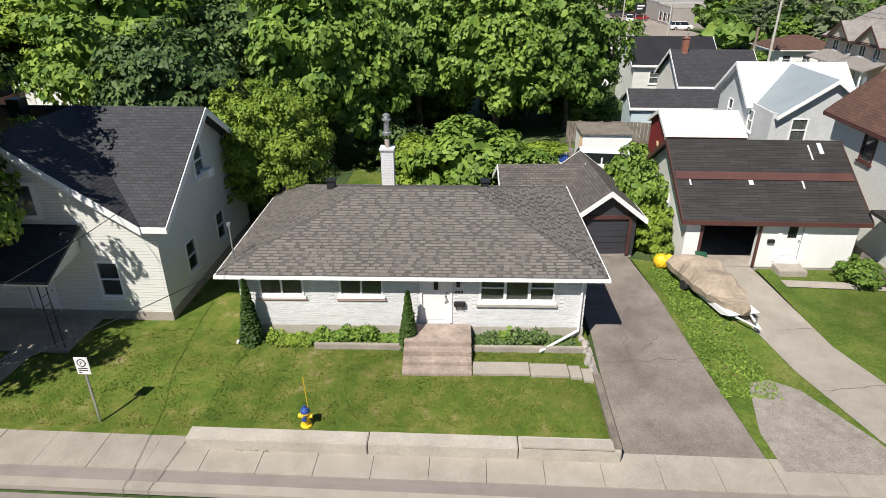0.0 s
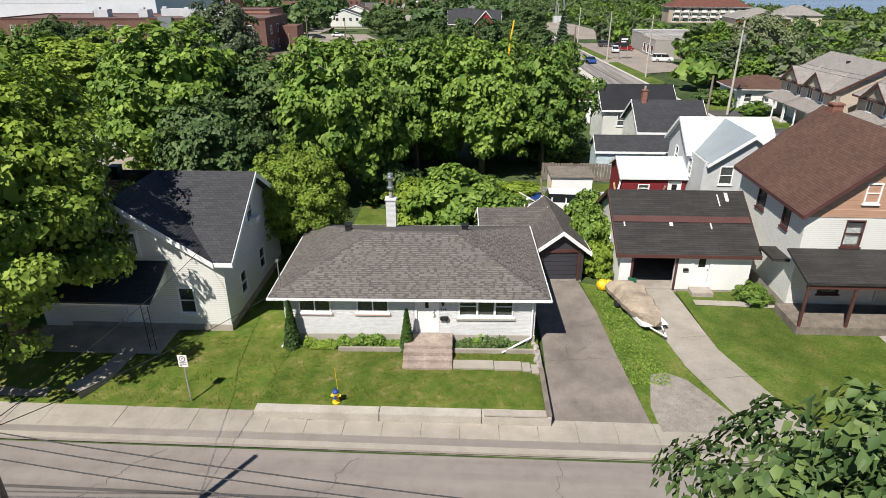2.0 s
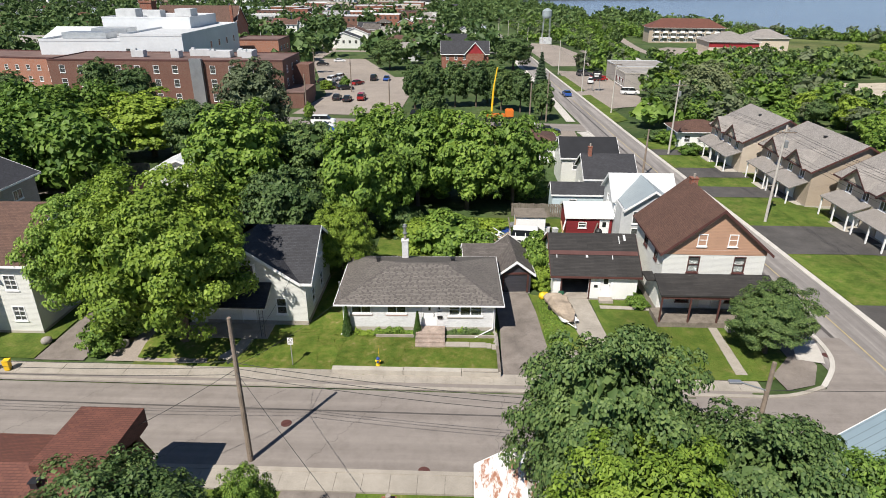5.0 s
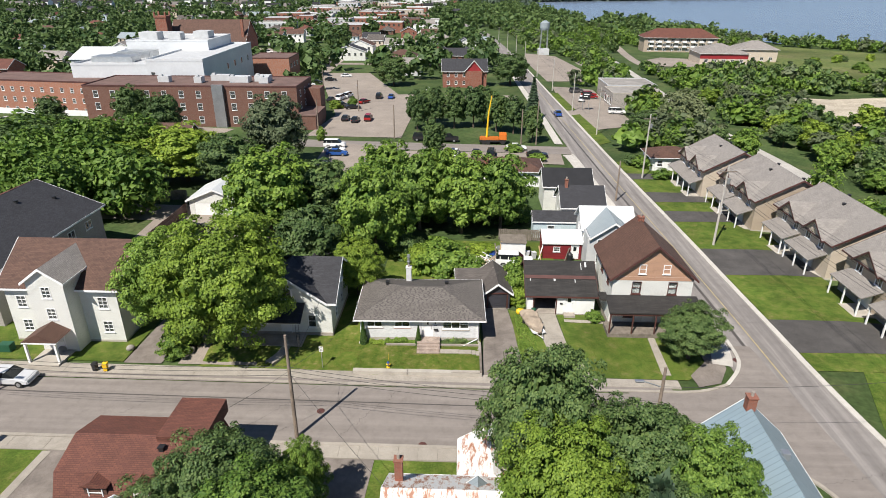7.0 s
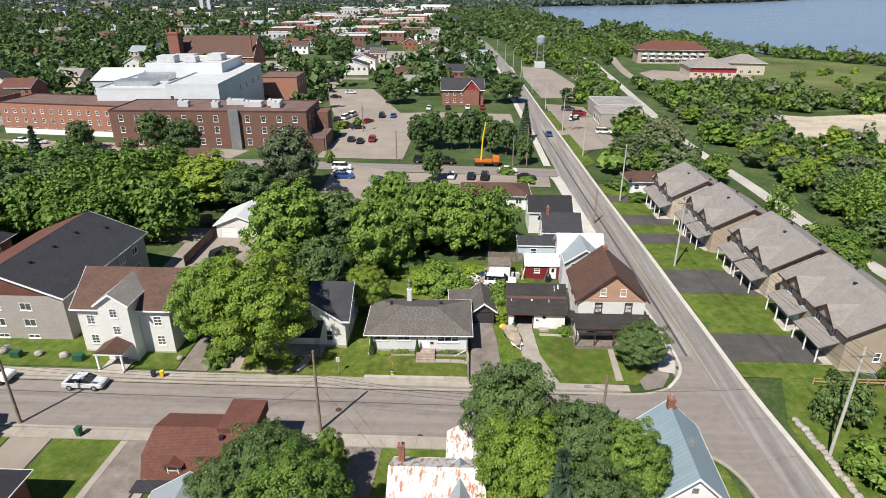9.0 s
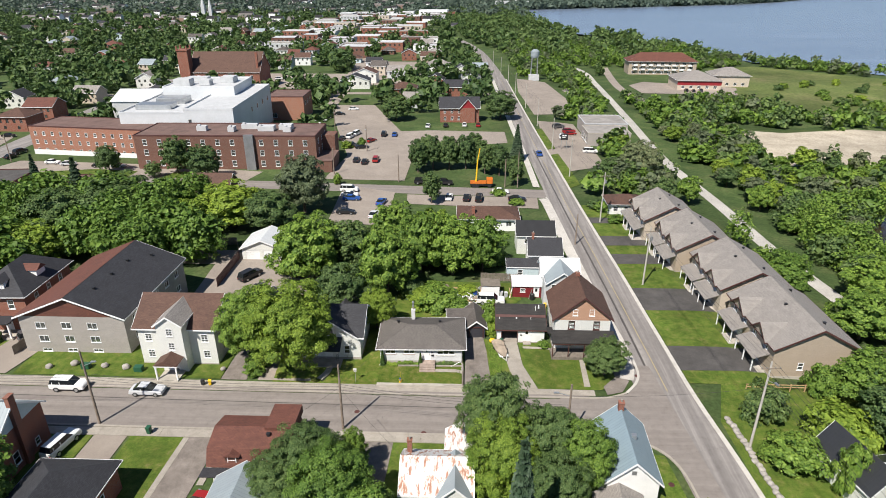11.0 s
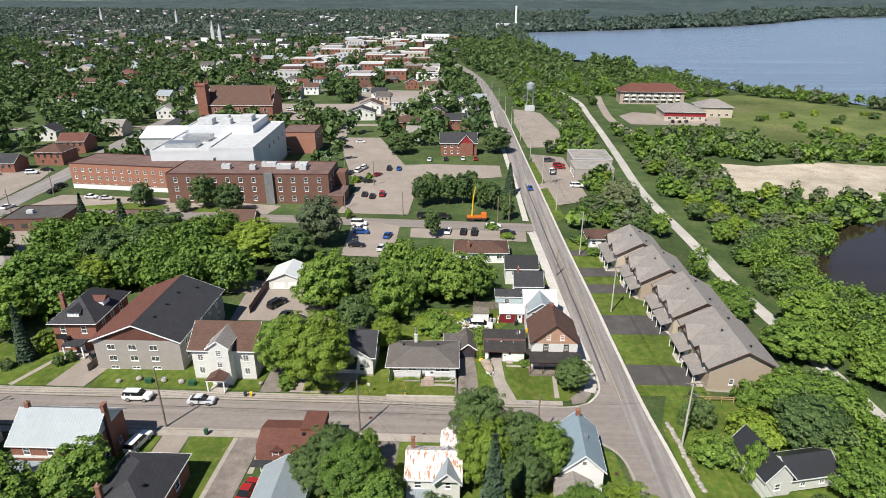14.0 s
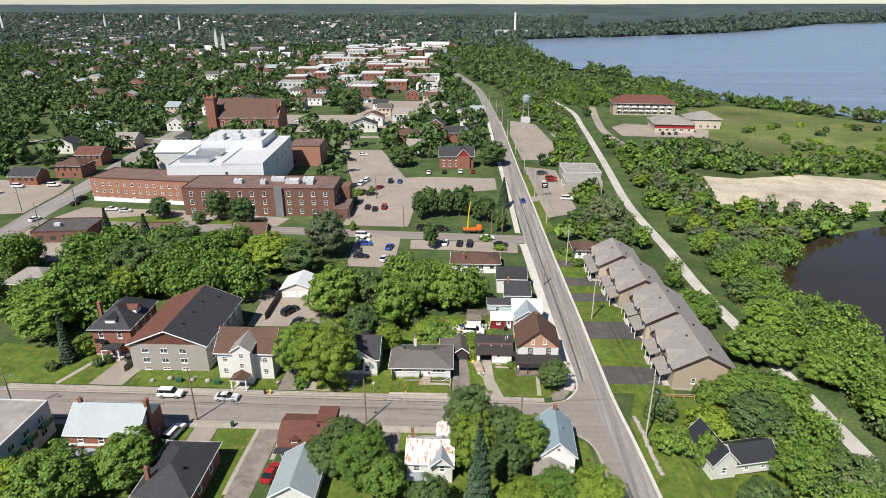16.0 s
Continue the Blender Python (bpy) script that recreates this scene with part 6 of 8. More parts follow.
# large trees round the houses: x, y, radius, height
for k, x, y, r, h in ((0, -11.0, 28.6, 3.3, 8.4), (0, -21.1, 17.2, 6.9, 15.4), (2, -28.4, 19.5, 5.2, 13.0), (1, 6.3, -0.7, 4.5, 14.4), (0, 7.4, -6.0, 4.4, 12.0), (1, 12.0, -3.2, 4.2, 12.0), (2, 15.9, -5.2, 3.7, 11.0), (1, 12.6, -8.4, 3.6, 9.5),
                      (1, -13.4, -5.6, 4.4, 9.5), (1, -16.4, -8.0, 3.6, 8.0), (2, -10.2, -9.6, 5.0, 10.5), (0, 14.2, -17.5, 5.0, 9.0), (2, 19.2, -15.0, 4.6, 8.4), (0, 25.0, -15.5, 4.8, 8.6), (1, 23.1, 17.6, 3.2, 6.4), (2, -9.4, -3.0, 1.8, 7.4)):
    plant(FINE[k], x, y, r / 5, h / 10.2)
for k, x, y, r, h in ((0, -26, 45.0, 7.0, 14.6), (0, -10.8, 41, 5.4, 13.6), (0, 0.6, 50, 5.6, 13), (0, -5.6, 51, 5.0, 13), (0, 6.4, 51.5, 4.6, 12.4), (0, -11.7, 60, 5.6, 12), (1, -19, 50, 5.4, 12), (1, -17.6, 33.5, 4.4, 10.5), (2, -3, 56, 5, 12),
                      (1, -76, 69, 8.4, 13), (0, -67, 73, 8, 12), (2, -50.5, 74, 8.4, 11.5), (1, -82, 84, 7, 10.5), (1, -84, 64, 7, 13), (2, -58, 66, 6, 10), (1, -41, 71, 6, 10.5),
                      (1, -104, 118, 3.8, 9), (1, -83, 117.5, 4.4, 12), (1, -72, 111.5, 5, 11), (1, -88, 113, 2.6, 5), (3, -36.4, 84, 6.4, 15), (1, -26, 199, 6.4, 12), (1, 17.7, 203, 7, 13), (0, -91, 34, 8, 12), (0, -86, 42, 6.3, 10), (2, -81.5, 51, 6.3, 10), (2, -95, 50, 7, 11)):
    plant(BROAD[k], x, y, r / 5, h / 10.2)
for k, x, y, r, h in ((0, -56, -16, 6.6, 10.5), (2, -61, -18, 6, 10), (0, -47.7, -11, 5.4, 9.5), (0, -6.8, -12, 4, 8), (1, 0.6, -17, 3.8, 8), (0, 57.9, 14, 5.2, 8), (1, 57.3, 5.5, 5.6, 8.5), (0, 65.7, 13, 5.6, 8), (0, 66.8, 31, 5.6, 9.5), (0, 72.5, 30, 4.8, 8),
                      (0, 62.5, 48, 5, 8), (0, 78, 45, 6.6, 8.5), (1, 50, -14, 4, 7), (0, 60, -6, 5, 8), (1, 66, -10, 6, 9), (0, 62, -16, 5, 8), (2, 80, -6, 5, 8), (0, 84, 12, 5, 7.5), (0, 80, 24, 5, 8), (3, 52, 112, 6.5, 13), (1, 44, 112, 5, 8)):
    plant(BROAD[k], x, y, r / 5, h / 10.2)
for x, y, s in ((-11.2, 121, 0.95), (-6.8, 124, 1.0), (-1.9, 124, 1.0), (3.1, 125, 1.0), (8.8, 120, 0.95), (13, 118, 0.9), (16.8, 109, 0.8), (-5.6, 92.3, 0.8), (-9.2, 130, 0.9), (6, 131, 0.95)):
    plant(TALL, x, y, s, s * 1.05, group="row of dark trees")
for x, y, s, sz in ((7.8, -17.6, 1.15, 1.6), (-88, 78, 1.4, 1.3), (-78.7, 23, 0.75, 1.05), (19.4, 136, 1.1, 1.0), (-109.5, 94, 1.0, 1.0)):
    plant(SPRUCE, x, y, s, sz)
plant(CEDAR, -8.85, 18.5, 1.05, 0.93, LOTZ - 0.04, "clipped cedars by the wall")
plant(CEDAR, -3.35, 18.45, 0.95, 0.82, LOTZ - 0.04, "clipped cedars by the wall")
for k, x, y, s, sz in ((0, -1.6, 36.2, 1.8, 1.75), (2, -4.4, 37.5, 1.3, 1.3), (0, 1.6, 35, 1.3, 1.2), (0, 7.0, 29.5, 0.75, 1.6), (2, 7.3, 27.6, 0.6, 1.0), (0, 7.2, 32.4, 0.85, 1.6), (0, -2.5, 41, 1.6, 1.1), (1, -6.8, 41, 1.2, 1.4), (2, 3.5, 42.5, 1.0, 0.6), (1, -12.6, 33.5, 1.2, 1.6),
                       (1, 41.5, 8.9, 1.4, 2.2), (0, 52.1, 15.0, 1.1, 1.9), (2, 49.6, 5.6, 2.3, 1.9), (0, 41.2, 0.6, 1.8, 1.7), (0, 45.3, -3.6, 0.9, 3.0), (2, -76.8, 27, 1.4, 1.7), (1, -80.5, 20, 0.7, 0.8), (1, -71.5, 21.5, 0.55, 1.0), (1, -70.0, 23.0, 0.5, 1.0), (0, -27.0, 16.2, 0.8, 1.0), (0, -26.8, 18.4, 0.9, 1.2), (0, 15.2, 24.6, 0.5, 0.5),
                       (0, 38.5, 80, 1.0, 0.8), (0, 37, 88, 1.2, 1.0), (1, 35.8, 90, 1.1, 0.9), (0, -33, 108, 0.6, 1.4), (2, -38, 150, 1.0, 1.2), (0, -33, 151, 0.8, 1.5), (0, 12, 100, 1.0, 0.7), (0, 16, 92, 1.0, 0.7)):
    plant(BUSH[k], x, y, s, sz)

# shrubs in the rough field by the lake
for _ in range(34):
    plant(random.choice(BUSH), random.uniform(176, 276), random.uniform(232, 330), random.uniform(0.9, 2.2), random.uniform(0.9, 2.0))

# ---- scattered houses of the town ----
FOOT = []
def free(x, y, r):
    return all(math.hypot(x - a, y - b) > r + c for a, b, c in FOOT)


def line_near(x, y, pts, d):
    for (x0, y0), (x1, y1) in zip(pts, pts[1:]):
        t = max(0, min(1, ((x - x0) * (x1 - x0) + (y - y0) * (y1 - y0)) / ((x1 - x0) ** 2 + (y1 - y0) ** 2)))
        if math.hypot(x - x0 - t * (x1 - x0), y - y0 - t * (y1 - y0)) < d:
            return True
    return False


random.seed(5)
TOWN_WALLS = [SIDING, WHITE, BRICK_R, BRICK_R, BRICK_B, SID_BEIGE, STUCCO, SID_BLUE]
TOWN_ROOFS = [SH_DARK, SH_DARK, SH_TAUPE, SH_BROWN, SHINGLE, METAL_L, SH_RUST]
WALL_WORD = {SIDING: "white clapboard", WHITE: "white rendered", BRICK_R: "red brick", BRICK_B: "brown brick", SID_BEIGE: "beige clapboard", STUCCO: "grey stucco", SID_BLUE: "pale blue clapboard"}
ROOF_WORD = {SH_DARK: "dark", SH_TAUPE: "taupe", SH_BROWN: "brown", SHINGLE: "grey-brown", METAL_L: "pale metal", SH_RUST: "russet"}


def town_house(x, y, w, d, h, wall, roof, kind, yaw):
    t = shell("town_house", f"{WALL_WORD[wall]} town house with {ROOF_WORD[roof]} roof", "house", x - w / 2, y - d / 2, w, d, h, yaw, wall,
              {"F": row(0.5, w - 0.5, max(2, int(w / 3)), 1.1, h - 2.2, h - 0.8, "plain") + (row(0.5, w - 0.5, 2, 1.1, 0.9, 2.2, "plain") if h > 4.5 else [])}, sill=False, group="town houses", far=True)
    if kind == "hip":
        hip_roof(t, w, d, h, 2.6, 0.5, roof)
    else:
        gable_roof(t, w, d, h, 2.8, kind, 0.4, roof, wall)
    FOOT.append((x, y, max(w, d) * 0.62))


for x, y, w, d, h, wi, ri, kind in ((-28, 255, 13, 11, 5.5, 2, 3, "hip"), (-2, 262, 12, 10, 5.5, 2, 0, "x"), (6, 300, 10, 9, 5.5, 1, 0, "y"), (0, 335, 10, 9, 5, 0, 0, "y"), (12, 345, 9, 9, 5, 0, 5, "x"), (-58, 290, 16, 10, 4.5, 0, 0, "y"), (-38, 330, 14, 10, 5, 6, 2, "x"),
                                    (-172, 178, 12, 11, 5.5, 2, 3, "hip"), (-176, 200, 12, 11, 5.5, 2, 6, "x"), (-184, 164, 12, 9, 4, 2, 0, "x"), (-205, 225, 10, 9, 5, 0, 0, "y"), (-180, 240, 12, 9, 5, 5, 2, "x"), (-150, 250, 14, 10, 4, 6, 0, "hip"), (-200, 140, 12, 12, 4, 4, 0, "hip"), 
                                    (-110, 60, 12, 10, 3, 4, 2, "hip"), (-64, 98, 10, 7, 3, 4, 3, "x"), (-14, 292, 9, 9, 5, 2, 0, "y"), (-22, 232, 8, 7, 4, 6, 2, "x")):
    town_house(x, y, w, d, h, TOWN_WALLS[wi], TOWN_ROOFS[ri], kind, random.uniform(-4, 4))
for _ in range(2500):
    if len(FOOT) > 135:
        break
    x, y = random.uniform(-520, 0), random.uniform(250, 820)
    if x < -y * 0.85 + 20 or line_near(x, y, SIDE, 26) or not free(x, y, 13) or math.hypot(x + 129, y - 290) < 42 or (-100 < x < -30 and 250 < y < 290):
        continue
    town_house(x, y, random.uniform(9, 14), random.uniform(8, 12), random.choice((3.2, 5.2, 5.6)), random.choice(TOWN_WALLS), random.choice(TOWN_ROOFS), random.choice(("x", "y", "hip")), random.uniform(-8, 8))
# downtown blocks with flat roofs
for k in range(64):
    for _ in range(30):
        x, y = random.uniform(-175, -28), random.uniform(430, 980)
        w, d = random.uniform(14, 34), random.uniform(12, 26)
        if abs(x + 95 + (y - 600) * 0.05) < 72 and not line_near(x, y, SIDE, 24) and free(x, y, max(w, d) * 0.5):
            break
    else:
        continue
    wall = random.choice((BRICK_R, BRICK_R, BRICK_B, WHITE, STUCCO, SID_BEIGE))
    h = random.uniform(6, 11)
    t = shell("shop_block", f"{WALL_WORD[wall]} flat-roofed downtown block", "shop", x - w / 2, y - d / 2, w, d, h, random.uniform(-5, 5), wall,
              {"F": row(1, w - 1, int(w / 4), 1.5, h - 3, h - 1.2, "plain")}, sill=False, group="downtown blocks", far=True)
    flat_roof(t, w, d, h, random.choice((SOLAR, SOLAR, FLATGREY, SOLAR)), random.choice((WHITE, CONC, BROWNTRIM)))
    FOOT.append((x, y, max(w, d) * 0.5))
# pale civic block and a slender white tower towards the lake
cb = shell("civic_block", "white and red flat-roofed civic block", "institution", -70, 945, 44, 18, 12, -6, WHITE, {"F": row(2, 42, 8, 2.2, 7.5, 9.5, "plain") + row(2, 42, 8, 2.2, 3.0, 5.0, "plain")}, sill=False, far=True)
flat_roof(cb, 44, 18, 12, SOLAR, WHITE)
part("red_wing", boxes((44.02, 2, 0, 56, 16, 9.5)), BRICK_R, cb)
tw = thing("slender_tower", "slender white tower on the far shore", "tower", pose(112, 1420, land(112, 1420)))
bm = bmesh.new()
lathe(bm, [(3.2, 0), (2.4, 20), (2.2, 44), (2.6, 45), (2.6, 48), (0.5, 49)], 12)
part("shaft", bm, WHITE, tw)
part("hall", boxes((-45, -10, 0, 30, 12, 11)), STUCCO, tw)
# spires on the skyline
for x, y, h in ((-380, 884, 30), (-713, 1500, 34), (-935, 1560, 36), (-1150, 1480, 36), (-372, 890, 24)):
    bm = bmesh.new()
    box(bm, x - 2.5, y - 2.5, gz(x, y) - 1, x + 2.5, y + 2.5, h * 0.5)
    lathe(bm, [(3.0, h * 0.5 + 0.01), (0.1, h)], 8, (x, y, 0))
    single("church_spire", bm, STUCCO, "pale church spire above the trees", "spire", group="church spires")

# ---- woods ----
BUILT = [(-9.2 + 6, 23, 9), (-16, 25, 11), (12, 29, 7), (20, 27, 8), (18, 42, 7), (18, 55, 7), (17, 64, 7), (8, 77, 9), (-38, 22, 9), (-55, 31, 14), (-70, 32, 10), (-38, 59, 8), (52, 26, 11), (52, 44, 11), (50, 60, 11), (48, 75, 11), (42, 88, 8),
         (-70, 131, 32), (-120, 147, 26), (-93, 172, 28), (-118, 182, 18), (-72, 206, 14), (-129, 292, 26), (1, 201, 14), (54, 172, 17), (134, 378, 27), (135, 312, 20), (158, 322, 16), (48, -4, 9), (-40, 70, 12), (-60, 15, 20)] + FOOT
OPEN_LOTS = [[(30, 212), (53, 214), (57, 262), (52, 334), (30, 334)], [(-70, 108), (-14, 106), (22, 100), (22, 185), (-8, 185), (-40, 240), (-66, 240), (-46, 176)], [(-32, 75), (-14, 74), (-14, 104), (-32, 110)], [(30, 105), (50, 118), (50, 200), (30, 205)], [(108, 200), (100, 138), (240, 130), (245, 192)],
             [(150, 225), (290, 225), (290, 330), (215, 425), (172, 400), (150, 300)], [(95, 255), (168, 255), (172, 388), (98, 398)], [(-205, 110), (-140, 112), (-160, 170), (-205, 170)], [(-146, 72), (-100, 76), (-56, 103), (-56, 130), (-140, 134)], [(-74, 296), (-28, 296), (-20, 424), (-74, 424)], [(-140, 280), (-66, 280), (-66, 352), (-140, 352)], POND_SHORE, LAKE_SHORE]
TRAIL = [(77, -20), (75, 2), (73.5, 20), (71.5, 45), (69.8, 68), (69.8, 98), (69, 147), (74, 215), (81, 320), (83, 400), (60, 520)]
LINES = [(SIDE, 7.5), (TRAIL, 6.6), (CROSS, 6), (LEFT, 8), ([(96, 250), (92, 300), (104, 410)], 5)]


def wooded(x, y, r):
    return not any(math.hypot(x - a, y - b) < c + r * 0.7 for a, b, c in BUILT) and not any(line_near(x, y, l, d + r * 0.6) for l, d in LINES) and not any(inside(p, x, y) for p in OPEN_LOTS)


# single trees along the trail and the pond
random.seed(9)
count = 0
for _ in range(4000):
    if count > 100:
        break
    x, y = random.uniform(38, 130), random.uniform(-20, 190)
    if y < 92 and x < 66 or x < 44 + max(0, y - 90) * 0.02 or y > 190:
        continue
    r = random.uniform(2.6, 4.8)
    if wooded(x, y, r) and not any(math.hypot(x - a, y - b) < (r + c) * 0.62 for a, b, c in FOOT):
        FOOT.append((x, y, r))
        plant(random.choice(LOWT), x, y, r / 5, random.uniform(5.0, 8.5) / 10.2) if random.random() < 0.75 else plant(random.choice(LOWT), x, y, r / 5.5, random.uniform(0.28, 0.45))
        count += 1
# the bucket of far woods: small lumpy crowns joined into sheets of woodland
def woodland(name, label, seed, n, area, rr, hh, material, tufts):
    rng = np.random.default_rng(seed)
    vs, fs, base, made, tries = [], [], 0, 0, 0
    while made < n and tries < n * 6:
        tries += 1
        x, y = area(rng)
        r = rng.uniform(*rr)
        if not wooded(x, y, r * 0.8):
            continue
        h = rng.uniform(*hh)
        g = land(x, y)
        k = 30
        q = unit(rng.normal(size=(k, 3)) + [0, 0, 0.2])
        w, wf = leaves(rng, q * [r, r, h * 0.5] * rng.uniform(0.45, 0.8, (k, 1)) + [x, y, g + h * 0.5], unit(q + rng.normal(size=q.shape) * 0.3), r * 0.4)
        vs.append(w)
        fs.append(wf + base)
        base += len(w)
        nb = max(6, tufts // 8)
        e = unit(rng.normal(size=(nb, 3)) + [0, 0, 0.45])
        o = rng.integers(0, nb, tufts)
        u = unit(rng.normal(size=(tufts, 3)) + e[o] * 0.8 + [0, 0, 0.4])
        mid = e * rng.uniform(0.68, 1.05, (nb, 1))
        p = (mid[o] + u * rng.uniform(0.1, 0.3, (tufts, 1))) * [r, r, h * 0.5] + [x, y, g + h * 0.52]
        v, f = leaves(rng, p, unit(u + rng.normal(size=u.shape) * 0.3 + [0, 0, 0.25]), r * (0.1 if tufts > 600 else 0.24 if tufts > 60 else 0.3))
        vs.append(v)
        fs.append(f + base)
        base += len(v)
        made += 1
    ob = new(name, fast_mesh(name, np.vstack(vs), np.vstack(fs), material))
    return tagged(ob, label, "woodland", kind="stuff")


def town_area(rng):
    y = 150 + 900 * rng.random() ** 0.8
    return rng.uniform(-y * 0.9 - 50, 16), y


def north_area(rng):
    y = rng.uniform(480, 1240)
    return rng.uniform(np.interp(y, [480, 640, 800, 1250], [22, 0, -50, -60]), np.interp(y, [480, 640, 720, 1240], [205, 180, 112, 104])), y


def far_area(rng):
    y = 950 + 1700 * rng.random() ** 1.1
    return rng.uniform(-y * 0.9, y * 0.25 - 150), y


def east_area(rng):
    y = rng.uniform(95, 560)
    return rng.uniform(36, 300), y


def shore_area(rng):
    t = rng.random()
    x = 110 + 2400 * t ** 1.3
    return x, np.interp(x, [106, 344, 641, 827, 1111, 1411, 3000], [1262, 1366, 1532, 1706, 2045, 2185, 2690]) + rng.uniform(0, 700) * rng.random()


def west_area(rng):
    return rng.uniform(-150, -50), rng.uniform(40, 80)


woodland("town_trees", "green street and garden trees between the houses", 1, 1900, town_area, (3.0, 6.8), (6.0, 13), LEAF_D, 56)
woodland("lakeside_woods", "leafy woods between the road and the lake", 8, 520, north_area, (3.5, 7.5), (6, 12), LEAF_D, 62)
woodland("far_woodland", "distant woodland with bluish haze in its leaf colour", 2, 4000, far_area, (6, 13), (8, 15), LEAF_F, 14)
woodland("lakeside_thicket", "dense green thicket between trail and lake", 3, 900, east_area, (2.0, 4.6), (2.6, 7.5), LEAF, 100)
woodland("lakeside_thicket", "darker bushes between trail and lake", 13, 420, east_area, (1.9, 4.6), (3.5, 9.0), LEAF_D, 100)
woodland("lakeside_thicket", "grey-green willows between trail and lake", 23, 160, east_area, (2.2, 4.6), (4.0, 8.5), LEAF_S, 100)
def pond_side(rng):
    y = rng.uniform(-24, 92)
    return rng.uniform(np.interp(y, [-24, 10, 20, 92], [62, 57, 62, 60]), 104), y


woodland("pondside_thicket", "dense mixed green trees above the pond", 33, 90, pond_side, (2.4, 4.6), (4.5, 9.0), LEAF, 900)
woodland("pondside_thicket", "darker dense bushes above the pond", 43, 80, pond_side, (2.0, 4.2), (3.0, 7.0), LEAF_D, 800)
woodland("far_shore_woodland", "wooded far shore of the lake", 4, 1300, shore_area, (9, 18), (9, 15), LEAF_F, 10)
woodland("west_gardens", "garden trees behind the brick houses", 6, 34, west_area, (4, 6.5), (8, 12), LEAF, 1900)

# the scattered roofs of the far town, too small to tell apart
rng_ = np.random.default_rng(17)
for mat_, roof_, label_, n_ in ((WHITE, SH_DARK, "pale far houses among the trees", 190), (BRICK_R, SH_TAUPE, "far brick houses among the trees", 110), (SOLAR, FLATGREY, "far white flat-roofed buildings", 60)):
    vs, fs, mi = [], [], []
    k = 0
    while k < n_:
        y = 780 + 1700 * rng_.random() ** 1.3
        x = rng_.uniform(-y * 0.75, -20 - y * 0.02)
        if not free(x, y, 12):
            continue
        w, d, h, r = rng_.uniform(8, 20), rng_.uniform(7, 14), rng_.uniform(6, 10), rng_.uniform(2, 4) * (roof_ is not FLATGREY) + 0.05
        g = land(x, y)
        b = len(vs)
        vs += [(x + sx * w / 2, y + sy * d / 2, g + z) for z in (0, h) for sx, sy in ((-1, -1), (1, -1), (1, 1), (-1, 1))] + [(x - w / 2, y, g + h + r), (x + w / 2, y, g + h + r)]
        fs += [tuple(b + i for i in q) for q in ((0, 1, 5, 4), (1, 2, 6, 9, 5), (2, 3, 7, 6), (3, 0, 4, 8, 7), (4, 5, 9, 8), (6, 7, 8, 9))]
        mi += [0, 0, 0, 0, 1, 1]
        k += 1
    me_ = raw_mesh("far_houses", vs, fs, mat_)
    me_.materials.append(roof_)
    me_.polygons.foreach_set("material_index", mi)
    tagged(new("far_houses", me_), label_, "houses", kind="stuff")

# ---- front garden of the bungalow ----
gar = thing("retaining_wall", "low pale concrete retaining wall along the pavement", "wall", pose(0, 0, 0), kind="structure")
for a, b, h in ((-9.15, -4.05, 0.5), (-4.02, 0.1, 0.52), (0.13, 2.9, 0.53)):
    part("wall_block", boxes((a, 13.62, 0.0, b, 14.12, h), bevel=0.02), CONC, gar)
part("cap", boxes((0.2, 13.6, 0.55, 2.7, 13.95, 0.63), bevel=0.015), SLABC, gar, "pale weathered timber cap")
part("return_wall", boxes((2.72, 14.15, 0.0, 2.92, 18.6, 0.5), bevel=0.02), CONCD, gar)
part("edge_board", boxes((2.70, 13.7, 0.505, 2.92, 17.0, 0.58)), WOODG, gar)
steps = thing("front_steps", "weathered pinkish concrete front steps", "steps", pose(HX, HY, LOTZ, 0, 0, HYAW))
for y0, y1, z in ((-1.2, -0.06, 0.46), (-1.55, -1.2, 0.31), (-1.9, -1.55, 0.155), (-2.35, -1.9, 0.03)):
    part("step", boxes((5.72, y0, -0.2, 7.98, y1 - 0.004, z), bevel=0.015), STEPC, steps)
walkp = thing("garden_walk", "pale concrete slab walk to the driveway", "path", pose(HX, HY, LOTZ, 0, 0, HYAW), kind="structure")
for a, b, s in ((8.02, 9.85, 0.0), (9.88, 11.1, -0.06), (11.13, 11.5, -0.15), (11.53, 11.85, -0.3)):
    part("slab", boxes((a, -2.3 + s, -0.15, b, -1.65 + s, 0.02), bevel=0.012), SLABC, walkp)
bed = thing("bed_edging", "low concrete edging of the flower beds", "edging", pose(HX, HY, LOTZ, 0, 0, HYAW), kind="structure")
part("edge", boxes((2.6, -0.95, -0.1, 5.65, -0.8, 0.14), bevel=0.015), CONCD, bed)
part("edge", boxes((8.02, -1.0, -0.1, 11.8, -0.85, 0.14), bevel=0.015), CONCD, bed)
stones = thing("edging_stones", "row of pale rough edging stones by the drive", "stones", pose(0, 0, LOTZ))
random.seed(3)
for k in range(9):
    bm = bmesh.new()
    bmesh.ops.create_icosphere(bm, subdivisions=2, radius=0.13)
    for v in bm.verts:
        v.co *= 1 + random.uniform(-0.15, 0.15)
    part("stone", bm, ROCK, stones, m=pose(2.72 + 0.06 * math.sin(k * 2.1), 17.2 + k * 0.23, -0.02, 0, 0, k * 40))


